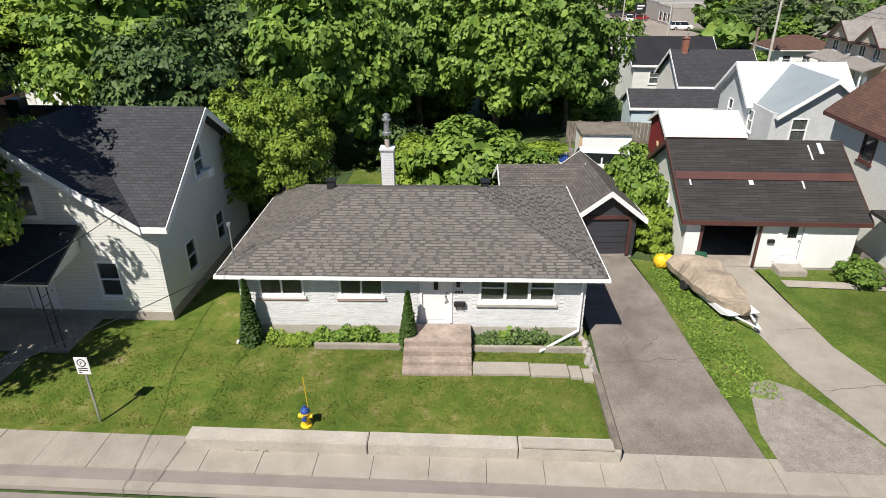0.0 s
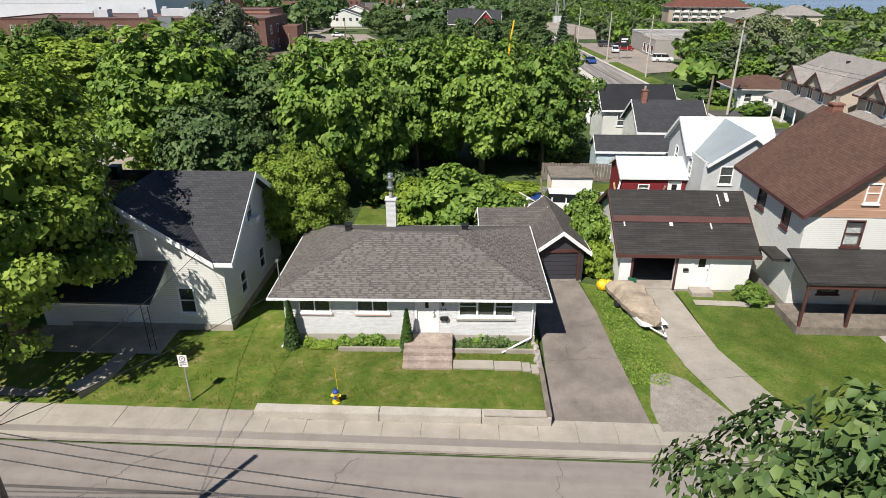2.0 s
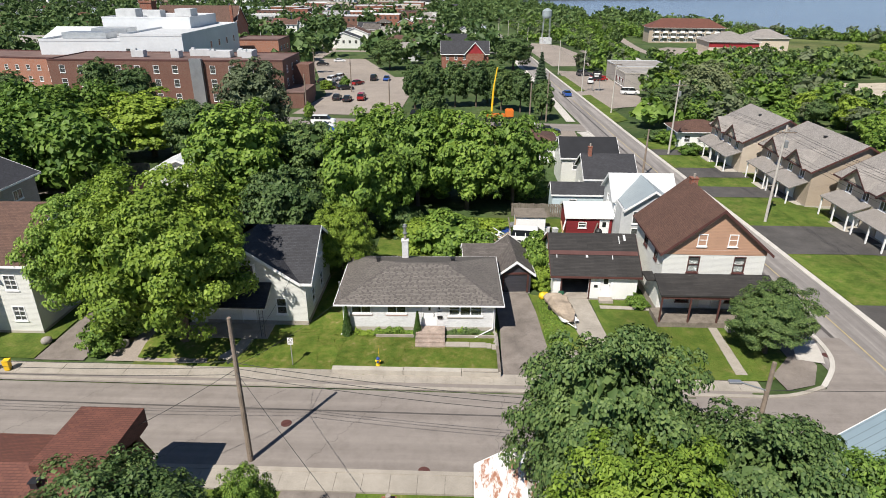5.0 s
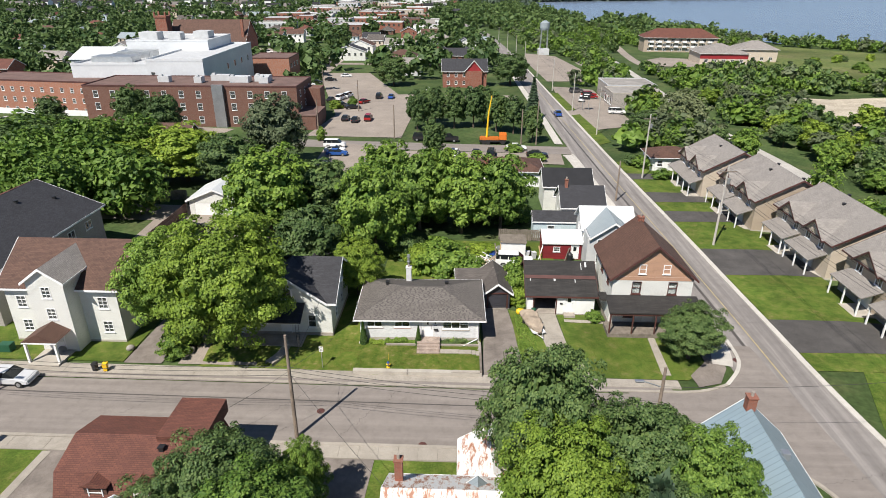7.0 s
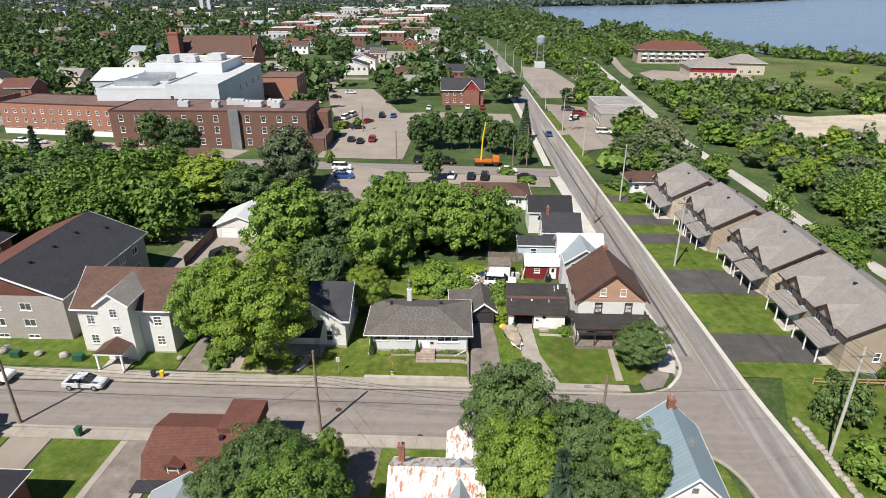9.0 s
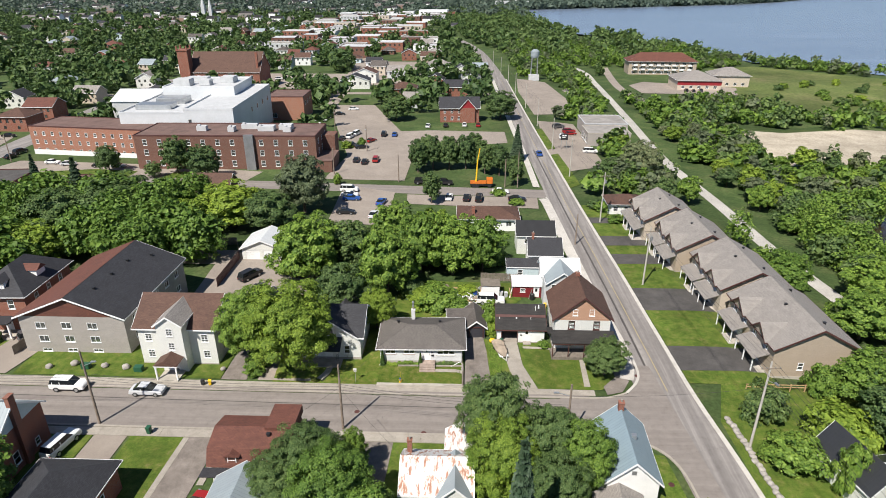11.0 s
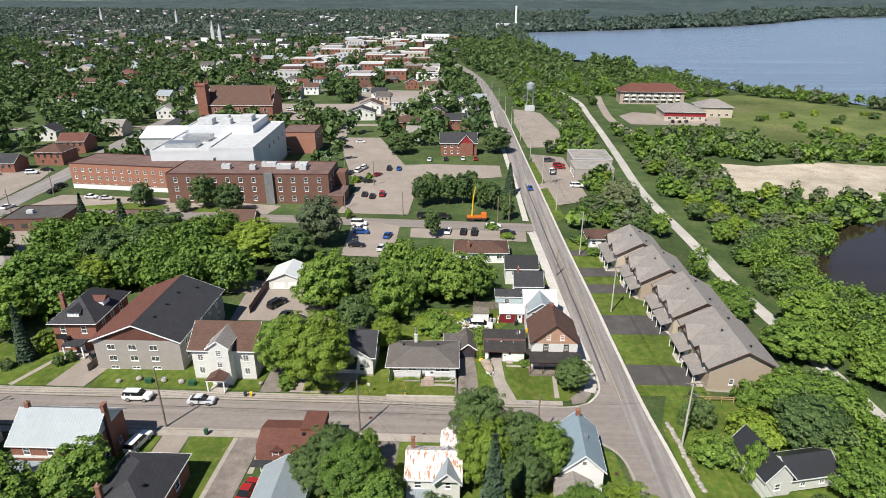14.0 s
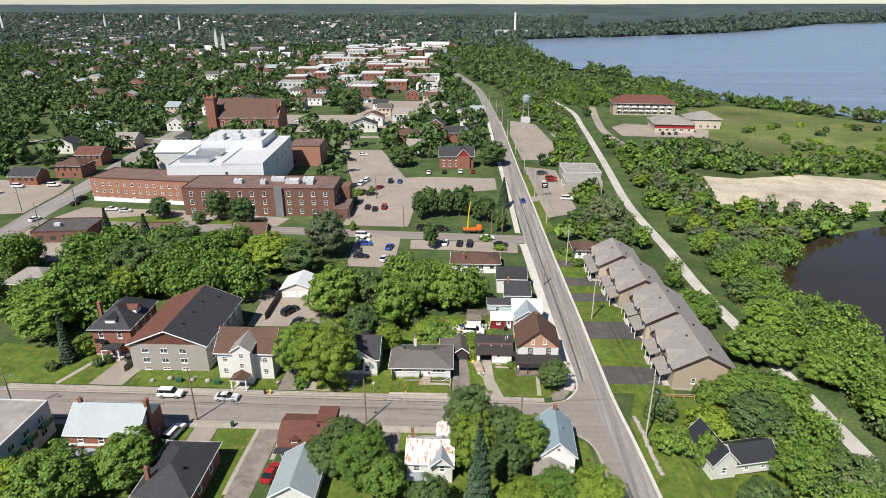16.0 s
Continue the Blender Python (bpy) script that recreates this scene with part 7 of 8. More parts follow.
def leafy_bed(name, label, x0, x1, y0, y1, h, n, size, material, seed, z):
    rng = np.random.default_rng(seed)
    p = np.stack([rng.uniform(x0, x1, n), rng.uniform(y0, y1, n), rng.uniform(0.02, 1, n) ** 0.6], 1)
    hump = 0.55 + 0.45 * np.sin(p[:, 0] * 2.1 + np.sin(p[:, 0] * 5.3))
    p[:, 2] = p[:, 2] * h * hump
    v, f = leaves(rng, p, unit(rng.normal(size=(n, 3)) * 0.5 + [0, -0.25, 1]), size)
    ob = new(name, fast_mesh(name, v, f, material))
    ob.matrix_world = pose(HX, HY, z, 0, 0, HYAW)
    return tagged(ob, label, "plants", kind="stuff")


leafy_bed("bed_plants", "low leafy green perennials under the windows", 2.4, 5.6, -0.8, -0.1, 0.5, 1500, 0.08, LEAF, 5, LOTZ)
leafy_bed("bed_plants", "low leafy perennials beside the steps", 8.05, 11.6, -0.85, -0.1, 0.42, 1300, 0.07, LEAF_D, 6, LOTZ)
leafy_bed("bed_plants", "tall leafy stalk in the flower bed", 9.0, 9.35, -0.5, -0.25, 1.0, 120, 0.1, LEAF, 7, LOTZ)
leafy_bed("dry_grass", "tufts of long dry grass by the wall", 0.9, 2.4, -0.9, -0.1, 0.3, 500, 0.07, LEAF_Y, 8, LOTZ)
leafy_bed("wall_weeds", "small weeds along the foot of the wall", 0.8, 11.5, -5.46, -5.3, 0.14, 420, 0.045, LEAF, 9, 0.12)

# grass blades over the front lawns
def blades(name, label, area, n, size, seed, zf, material):
    rng = np.random.default_rng(seed)
    x, y = rng.uniform(area[0], area[2], n), rng.uniform(area[1], area[3], n)
    z = np.array([zf(a, b) for a, b in zip(x, y)])
    p = np.stack([x, y, z + size * 0.35], 1)
    v, f = leaves(rng, p, unit(rng.normal(size=(n, 3)) * 0.8 + [0, 0, 0.6]), size)
    tagged(new(name, fast_mesh(name, v, f, material)), label, "grass", kind="stuff")


BLADE = leaf_mat("grass_blades", (0.12, 0.15, 0.02), (0.25, 0.25, 0.06), 0.5)
blades("lawn_blades", "uneven blades of mown grass", (-20, 14.4, 2.6, 19.2), 24000, 0.03, 21, lot_height, BLADE)
blades("verge_blades", "rough grass beside the driveway", (6.7, 16.5, 8.6, 25.4), 5000, 0.06, 22, lambda x, y: 0.13, LEAF)
blades("lawn_blades", "uneven blades of the neighbour's lawn", (13.6, 14.8, 22, 21), 7000, 0.028, 23, lambda x, y: 0.11, BLADE)

# fittings on the bungalow
bm = bmesh.new()
tube(bm, (11.75, -0.08, 2.3), (11.75, -0.08, 0.25), 0.045)
tube(bm, (11.75, -0.08, 0.25), (10.3, -1.1, 0.06), 0.05)
part("downspout", bm, TRIM, bung)
bm = bmesh.new()
tube(bm, (0.03, -0.08, 2.3), (0.03, -0.08, 0.2), 0.045)
tube(bm, (0.03, -0.08, 0.2), (-0.1, -0.8, 0.05), 0.045)
part("downspout", bm, TRIM, bung)
part("mailbox", boxes((7.38, -0.16, 1.18, 7.78, -0.003, 1.36), bevel=0.025), BLACK, bung)
part("paper_hook", boxes((7.45, -0.1, 1.06, 7.48, -0.07, 1.176), (7.68, -0.1, 1.06, 7.71, -0.07, 1.176)), BLACK, bung)
part("porch_lamp", boxes((7.46, -0.14, 1.96, 7.58, -0.003, 2.14), (7.44, -0.16, 2.144, 7.60, -0.003, 2.18), bevel=0.01), BLACK, bung)
part("number_bars", boxes(*[(7.42 + k * 0.1, -0.018, 1.66, 7.49 + k * 0.1, -0.003, 1.76) for k in range(3)]), DARK, bung)
part("door_bars", boxes(*[(7.06 + 0.03 * (k % 2), 0.0, 1.25 + k * 0.12, 7.12 + 0.03 * (k % 2), 0.014, 1.33 + k * 0.12) for k in range(4)]), GREY, bung)
for a, b in ((0.55, 2.3), (3.32, 5.05)):
    part("brick_sill", boxes((a, -0.07, 1.35, b, -0.003, 1.416), bevel=0.008), plain("dusty_pink_sill", (0.5, 0.33, 0.28), 0.8, 0.1), bung)
part("stone_sill", boxes((8.15, -0.09, 1.16, 10.95, -0.003, 1.256), bevel=0.01), CONC, bung)
bm = bmesh.new()
tube(bm, (-0.25, 0.5, 2.5), (-0.25, 0.5, 3.9), 0.03)
box(bm, -0.31, 0.44, 3.9, -0.19, 0.56, 4.02)
part("service_mast", bm, GREY, bung)
bm = bmesh.new()
lathe(bm, [(0.2, 0), (0.2, 0.1), (0.13, 0.14), (0.11, 0.6), (0.2, 0.62), (0.2, 0.68), (0.1, 0.72), (0.16, 0.8), (0.16, 0.86), (0.05, 0.92)], 14, (4.42, 7.47, 5.2))
part("chimney_pot", bm, STEEL, bung)

# hydrant with a marker rod
hyd = thing("fire_hydrant", "yellow fire hydrant with blue bonnet and marker rod", "hydrant", pose(-5.9, 14.35, LOTZ - 0.04) @ Matrix.Scale(0.85, 4))
bm = bmesh.new()
lathe(bm, [(0.2, 0), (0.2, 0.05), (0.14, 0.07), (0.13, 0.5), (0.17, 0.52), (0.17, 0.57)], 14)
part("barrel", bm, YELLOW, hyd)
bm = bmesh.new()
lathe(bm, [(0.16, 0.572), (0.15, 0.66), (0.09, 0.74), (0.04, 0.76), (0.04, 0.82)], 14)
part("bonnet", bm, BLUE, hyd, "dark blue bonnet")
for q in (0, 90, -90):
    bm = bmesh.new()
    tube(bm, (0, -0.1, 0.4), (0, -0.24, 0.4), 0.075, 0.075, 12)
    part("outlet_cap", bm, BLUE if q == 0 else YELLOW, hyd, m=pose(0, 0, 0, 0, 0, q))
bm = bmesh.new()
tube(bm, (0.1, 0.05, 0.6), (0.02, 0.12, 1.9), 0.012, 0.012, 5)
part("marker_rod", bm, YELLOW, hyd)

# parking sign: a ring and bars
sg = thing("parking_sign", "small white parking sign on a steel post", "sign", pose(-12.2, 14.6, 0.25))
part("post", boxes((-0.03, -0.02, -0.3, 0.03, 0.02, 2.1)), STEEL, sg)
part("plate", boxes((-0.2, -0.045, 1.62, 0.2, -0.024, 2.2), bevel=0.008), WHITE, sg)
bm = bmesh.new()
tube(bm, (0, -0.052, 2.02), (0, -0.046, 2.02), 0.13, 0.13, 20)
part("ring", bm, BLACK, sg)
bm = bmesh.new()
tube(bm, (0, -0.056, 2.02), (0, -0.0525, 2.02), 0.1, 0.1, 20)
part("ring_field", bm, WHITE, sg)
cu = bpy.data.curves.new("letter", "FONT")
cu.body, cu.size, cu.extrude, cu.align_x, cu.align_y = "P", 0.15, 0.002, "CENTER", "CENTER"
lt = new("letter", cu)
lt.data.materials.append(BLACK)
lt.parent = sg
lt.matrix_local = pose(0, -0.06, 2.02, 90, 0, 0)
part("writing_bars", boxes((-0.14, -0.05, 1.82, 0.14, -0.046, 1.85), (-0.14, -0.05, 1.75, 0.14, -0.046, 1.78), (-0.14, -0.05, 1.67, -0.06, -0.046, 1.7)), BLACK, sg)

# ---- poles, lamps and cables ----
def utility_pole(x, y, h, arm=True, lamp=None, label="weathered wooden utility pole", can=False, yaw=90, wood=None):
    p = thing("utility_pole", label, "utility pole", pose(x, y, gz(x, y) + 0.05, 0, 0, yaw), group="utility poles")
    bm = bmesh.new()
    tube(bm, (0, 0, -0.4), (0.02, 0, h), 0.17, 0.11, 10)
    part("pole", bm, wood or POLE, p)
    if arm:
        part("crossarm", boxes((-1.2, -0.17, h - 0.9, 1.2, -0.12, h - 0.77)), POLE, p)
        for k in (-1.05, -0.5, 0.5, 1.05):
            bm = bmesh.new()
            lathe(bm, [(0.04, 0), (0.06, 0.06), (0.03, 0.15)], 8, (k, -0.145, h - 0.765))
            part("insulator", bm, GREY, p)
    if can:
        bm = bmesh.new()
        lathe(bm, [(0.22, 0), (0.24, 0.05), (0.24, 0.75), (0.1, 0.85)], 12, (0.35, 0, h - 2.6))
        part("transformer", bm, GREY, p)
    if lamp:
        bm = bmesh.new()
        tube(bm, (0, 0, h * 0.8), (0, lamp, h * 0.86), 0.04)
        part("lamp_arm", bm, STEEL, p)
        part("lamp_head", boxes((-0.14, lamp - 0.1, h * 0.86 - 0.08, 0.14, lamp + 0.55, h * 0.86 + 0.06), bevel=0.03), STEEL, p)
    return (x, y, gz(x, y) + h)


def cable(pts, sag=0.5, r=0.018, label="thin black overhead cable"):
    vs = []
    for a, b in zip(pts, pts[1:]):
        for k in range(10):
            t = k / 10
            vs.append(tuple(a[i] + (b[i] - a[i]) * t - (sag * 4 * t * (1 - t) if i == 2 else 0) for i in range(3)))
    vs.append(pts[-1])
    cu = bpy.data.curves.new("overhead_cable", "CURVE")
    cu.dimensions, cu.bevel_depth, cu.bevel_resolution = "3D", r, 1
    sp = cu.splines.new("POLY")
    sp.points.add(len(vs) - 1)
    for p, v in zip(sp.points, vs):
        p.co = (*v, 1)
    cu.materials.append(WIRE)
    return tagged(new("overhead_cable", cu), label, "cable", "overhead cables")


utility_pole(-12.2, 5.0, 9.6, False)
utility_pole(-43.5, 4.9, 11.0, False, -1.6)
utility_pole(15.6, 3.6, 8.5, False, 1.5)
utility_pole(-78, 5.2, 10, False, -1.6)
east = [(37.6, 3.2, 12.5), (36.2, 46.8, 11.6), (34.9, 80, 12.2), (33.6, 118, 11.5), (32.6, 150, 11), (31.8, 190, 11), (30.6, 230, 11), (28.8, 270, 11), (27.6, 310, 11), (25.4, 350, 11), (22, 390, 11)]
tops = [utility_pole(x, y, h, k < 4, None if k else -2.0, "tall bleached wooden utility pole with crossarm", k in (1, 2), 4, POLE_P) for k, (x, y, h) in enumerate(east)]
tops.insert(0, utility_pole(41, -42, 12.5, True, None, "tall wooden utility pole with crossarm", False, 4))
for dx, dz in ((-1.05, -0.7), (-0.5, -0.7), (0.5, -0.7), (1.05, -0.7), (0.12, -2.6), (0.12, -3.0)):
    cable([(x + dx, y, z + dz) for x, y, z in tops], 0.7, 0.016)
for z, dy in ((6.9, 0), (6.5, 0.05), (6.1, -0.05)):
    cable([(-78, 5.2, z + 0.4), (-43.5, 4.9, z + 0.8), (-12.6, 5.0 + dy, z), (15.6, 3.6, z - 1.3)], 0.6, 0.016)
cable([(-12.3, 5.0, 6.6), (-9.5, 18.7, 3.2)], 0.3, 0.012)
cable([(-12.3, 5.0, 6.4), (-17.4, 1.0, 4.9)], 0.15, 0.014, "twisted grey service cable to a cottage")
cable([(-12.3, 5.0, 6.4), (-3.2, -5.0, 4.4)], 0.2, 0.014, "twisted grey service cable to a cottage")
cable([(-12.3, 5.0, 6.6), (-13.2, 20.6, 4.8)], 0.3, 0.012)
cable([(15.6, 3.6, 6.9), (37.6, 3.2, 9.0)], 0.5, 0.014)
for x, y, h in ((-141.5, 128, 9), (-141, 106, 9), (-160, 124, 9), (-36, 118, 8), (-16, 111, 8), (14, 107, 8), (17.5, 107, 10), (-30.4, 146, 9), (-47, 175, 9), (26.8, 66, 7)):
    utility_pole(x, y, h, False, -1.4 if h == 9 else None, "slim grey street pole", False, 0)
bm = bmesh.new()
tube(bm, (7.8, 2.2, 3.6), (7.8, 2.2, 5.2), 0.025)
for q in range(4):
    tube(bm, (7.8 - 0.4, 2.2, 4.6 + q * 0.12), (7.8 + 0.3, 2.2, 4.6 + q * 0.12), 0.012, 0.012, 4)
part("aerial", bm, STEEL, wh)

# ---- vehicles ----
def car(name, label, paint, kind="sedan"):
    c = thing(name, label, "car", pose(0, -300, -60))
    if kind == "van":
        low = [(-2.4, 0.35), (2.4, 0.35), (2.45, 0.8), (2.2, 1.1), (-2.45, 1.15), (-2.45, 0.5)]
        cab = [(-2.42, 1.15), (1.5, 1.12), (0.9, 1.8), (-2.2, 1.85)]
    elif kind == "suv":
        low = [(-2.4, 0.4), (2.4, 0.4), (2.45, 0.85), (2.3, 1.08), (1.2, 1.15), (-2.4, 1.15), (-2.45, 0.6)]
        cab = [(-2.38, 1.15), (1.2, 1.15), (0.55, 1.78), (-2.1, 1.8)]
    else:
        low = [(-2.25, 0.3), (2.2, 0.3), (2.28, 0.6), (2.1, 0.78), (0.95, 0.92), (-1.5, 0.95), (-2.2, 0.95), (-2.3, 0.6)]
        cab = [(-1.85, 0.94), (1.05, 0.91), (0.3, 1.38), (-1.05, 1.42)]
    bm = bmesh.new()
    prism(bm, low, "y", -0.88, 0.88)
    bmesh.ops.bevel(bm, geom=bm.edges[:], offset=0.07, segments=2, affect="EDGES")
    body = part("body", bm, paint, c, smooth=False)
    bm = bmesh.new()
    prism(bm, cab, "y", -0.8, 0.8)
    for v in bm.verts:
        if v.co.z > (max(p[1] for p in cab) - 0.2):
            v.co.y *= 0.84
    bmesh.ops.bevel(bm, geom=bm.edges[:], offset=0.04, segments=1, affect="EDGES")
    part("glasshouse", bm, CARGLASS, c)
    z1 = max(p[1] for p in cab)
    part("roof", boxes((cab[3][0] + 0.02, -0.66, z1 - 0.03, cab[2][0] - 0.05, 0.66, z1 + 0.02), bevel=0.02), paint, c)
    posts = [(cab[3][0] * 0.35 + cab[2][0] * 0.65 - 0.45 - k * 1.05, z1) for k in range(2)]
    part("pillars", boxes(*[(px, s * 0.795 - 0.02, cab[0][1], px + 0.09, s * 0.795 + 0.02, z1 - 0.25) for px, _ in posts for s in (-1, 1)]), paint, c)
    r = 0.33 if kind == "sedan" else 0.38
    for wx in (-1.4, 1.4):
        for s in (-1, 1):
            bm = bmesh.new()
            tube(bm, (0, -0.1, 0), (0, 0.1, 0), r, r, 16)
            t = part("wheel", bm, RUBBER, c, m=pose(wx, s * 0.82, r))
            bm = bmesh.new()
            tube(bm, (0, -0.112, 0), (0, 0.112, 0), r * 0.62, r * 0.62, 12)
            part("rim", bm, STEEL, t)
    for s in (-1, 1):
        part("headlight", boxes((low[1][0] - 0.12, s * 0.62 - 0.16, 0.62, low[1][0] + 0.075, s * 0.62 + 0.16, 0.74), bevel=0.02), STEEL, c)
        part("tail_light", boxes((low[0][0] - 0.05, s * 0.66 - 0.13, 0.66, low[0][0] + 0.08, s * 0.66 + 0.13, 0.8), bevel=0.02), REDP, c)
    part("rear_bumper", boxes((-2.44 if kind != "sedan" else -2.32, -0.82, 0.34, -2.2, 0.82, 0.5), bevel=0.03), BLACK if kind == "suv" else paint, c)
    part("front_bumper", boxes((2.15, -0.82, 0.34, 2.46 if kind != "sedan" else 2.3, 0.82, 0.5), bevel=0.03), BLACK if kind == "suv" else paint, c)
    return c


PAINT = {n: plain(n + "_car_paint", c, 0.25, 0.04, metal=m) for n, c, m in (("silver", (0.6, 0.61, 0.63), 0.15), ("white", (0.75, 0.75, 0.75), 0.0), ("black", (0.02, 0.02, 0.022), 0.0), ("red", (0.3, 0.02, 0.02), 0.0), ("blue", (0.03, 0.1, 0.35), 0.2), ("grey", (0.12, 0.12, 0.13), 0.4))}
CARS = {(n, k): car("car", f"{n} {w} parked on asphalt", PAINT[n], k) for n, k, w in (("silver", "sedan", "four-door sedan"), ("white", "sedan", "four-door sedan"), ("white", "suv", "sport utility car"), ("black", "sedan", "four-door sedan"), ("red", "sedan", "four-door sedan"), ("red", "suv", "pickup-like car"), ("blue", "sedan", "four-door sedan"), ("black", "suv", "sport utility car"), ("grey", "suv", "sport utility car"), ("white", "van", "delivery van"))}
for n, k, x, y, q in (("silver", "sedan", -40.2, 11.2, 0), ("white", "suv", -51.5, 11.8, 0), ("white", "suv", -45.6, 0.4, 80), ("red", "sedan", -25.6, -8.5, 82), ("white", "suv", 7.6, 38.4, -4), ("grey", "suv", -64.6, 24.5, 50), ("black", "sedan", -34.5, 41.5, 80), ("black", "suv", -37.8, 47.0, 60),
                      ("black", "sedan", -31.8, 132.8, 90), ("black", "sedan", -28.8, 130.7, 90), ("red", "suv", -25.6, 133, 90), ("white", "van", -28.5, 101.5, 0), ("white", "sedan", -27.6, 97.2, 0), ("blue", "sedan", -26.6, 94.2, 0), ("black", "sedan", -26.2, 83.6, 0), ("blue", "sedan", -18.5, 91.6, 80),
                      ("black", "sedan", -32.8, 150, 20), ("grey", "suv", -36.5, 152, 20), ("red", "sedan", -31, 160, 60), ("blue", "sedan", -23.6, 170, 90), ("black", "suv", -27.6, 170, 90), ("black", "sedan", -42, 163, 80), ("white", "van", -39.5, 166, 75), ("white", "van", -38, 171, 75), ("white", "sedan", -57, 196, 10), ("black", "sedan", -56, 203, 10), ("white", "sedan", -58, 189, 10),
                      ("black", "sedan", -5, 187.5, 90), ("white", "sedan", 2.5, 188.5, 90), ("red", "sedan", 8, 188.5, 90), ("white", "sedan", -12, 186, 90), ("red", "suv", 42.5, 177.5, 10), ("red", "sedan", 42.5, 174, 10), ("white", "van", 45, 147, 0), ("blue", "sedan", 27.4, 143, 92), ("white", "sedan", 12.5, 101.2, 0), ("black", "sedan", 16.5, 95, 0),
                      ("black", "suv", -146, 139, 80), ("white", "sedan", -144, 147, 80), ("black", "sedan", -145, 133, 80), ("white", "suv", -170, 158, 10), ("black", "sedan", -167, 163, 10), ("blue", "sedan", -192, 141, 10), ("white", "sedan", -186, 146, 60), ("white", "van", -184, 156, 0), ("white", "sedan", -127, 126.5, 0), ("silver", "sedan", -121, 125, 10), ("black", "sedan", -110, 123.5, 10), ("white", "sedan", -104, 123, 10), ("white", "sedan", -148, 114, 80), ("black", "suv", 126, 296, 80), ("black", "sedan", 130, 296, 80), ("grey", "suv", 134, 296, 80), ("white", "suv", -110, 320, 20), ("red", "sedan", -100, 318, 20),
                      ("black", "sedan", 3.4, 95.6, 85), ("white", "sedan", -1.2, 96, 85), ("black", "suv", 6.6, 95.2, 85), ("silver", "sedan", -19, 82, 80), ("white", "suv", 38.4, 168, 80), ("grey", "suv", 39.6, 186, 20), ("black", "sedan", -52, 210, 10), ("white", "sedan", -48, 222, 10), ("grey", "suv", -44.5, 158, 80), ("black", "suv", -3, 108.6, 0), ("black", "suv", -9, 109.2, 0)):
    copy_thing(CARS[(n, k)], pose(x, y, gz(x, y) + (0.12 if y > 20 else 0.09), 0, 0, q))
ALLK += list(CARS.values())

# boat under a tan cover on its trailer
bt = thing("covered_boat", "boat under a tan canvas cover on a trailer", "boat", pose(8.55, 22.9, 0.15, 0, 0, -76) @ Matrix.Scale(0.86, 4))
bm = bmesh.new()
n0 = []
for k in range(23):
    t = k / 22
    x = -2.6 + 5.0 * t
    w = 0.98 * (1 - max(0, (t - 0.45) / 0.6) ** 2.2)
    ridge = (0.98 if t < 0.25 else 1.42 - 0.2 * (t - 0.3) / 0.25 if t < 0.55 else 1.22 - 0.75 * (t - 0.55) / 0.45) + 0.05 * math.sin(t * 23)
    ring = [(x, -w, 0.42), (x, -w * 1.06, 0.72), (x, -w * 0.72, ridge * 0.95), (x, 0, ridge), (x, w * 0.72, ridge * 0.95), (x, w * 1.06, 0.72), (x, w, 0.42)]
    n0.append([bm.verts.new((a, b + 0.05 * math.sin(31 * t + b * 5), c + 0.05 * math.sin(27 * t + 7 * b) * (c > 0.5))) for a, b, c in ring])
for a, b in zip(n0, n0[1:]):
    for i in range(6):
        bm.faces.new((a[i], b[i], b[i + 1], a[i + 1]))
bm.faces.new(n0[0])
bm.faces.new(n0[-1][::-1])
bmesh.ops.recalc_face_normals(bm, faces=bm.faces[:])
part("cover", bm, TARP, bt, "creased tan canvas cover")
bm = bmesh.new()
prism(bm, [(-2.5, 0.44), (2.35, 0.44), (1.8, 0.2), (-2.4, 0.16)], "y", -0.75, 0.75)
part("hull", bm, WHITE, bt)
bm = bmesh.new()
for s in (-1, 1):
    tube(bm, (-2.4, s * 0.6, 0.3), (2.0, s * 0.45, 0.3), 0.045)
    tube(bm, (2.0, s * 0.45, 0.3), (3.4, 0, 0.35), 0.045)
tube(bm, (-0.9, -0.95, 0.28), (-0.9, 0.95, 0.28), 0.04)
part("trailer_frame", bm, TRIM, bt)
for s in (-1, 1):
    bm = bmesh.new()
    tube(bm, (-0.9, s * 0.95 - 0.08, 0.26), (-0.9, s * 0.95 + 0.08, 0.26), 0.26, 0.26, 14)
    part("wheel", bm, RUBBER, bt)
bm = bmesh.new()
tube(bm, (3.0, 0.06, 0.0), (3.0, 0.06, 0.75), 0.03)
part("jack", bm, GREY, bt)


def bin_(x, y, material, label, s=1.0, z=0.12):
    b = thing("wheelie_bin", label, "bin", pose(x, y, gz(x, y) + z, 0, 0, random.uniform(-20, 20)) @ Matrix.Scale(s, 4))
    bm = bmesh.new()
    vs = box(bm, -0.25, -0.3, 0.05, 0.25, 0.3, 0.95)
    for v in vs[:4]:
        v.co.x *= 0.8
        v.co.y *= 0.8
    part("body", bm, material, b)
    part("lid", boxes((-0.28, -0.33, 0.954, 0.28, 0.33, 1.02), bevel=0.02), material, b)
    for k in (-0.2, 0.2):
        bm = bmesh.new()
        tube(bm, (k - 0.03, 0.25, 0.1), (k + 0.03, 0.25, 0.1), 0.1, 0.1, 10)
        part("wheel", bm, RUBBER, b)


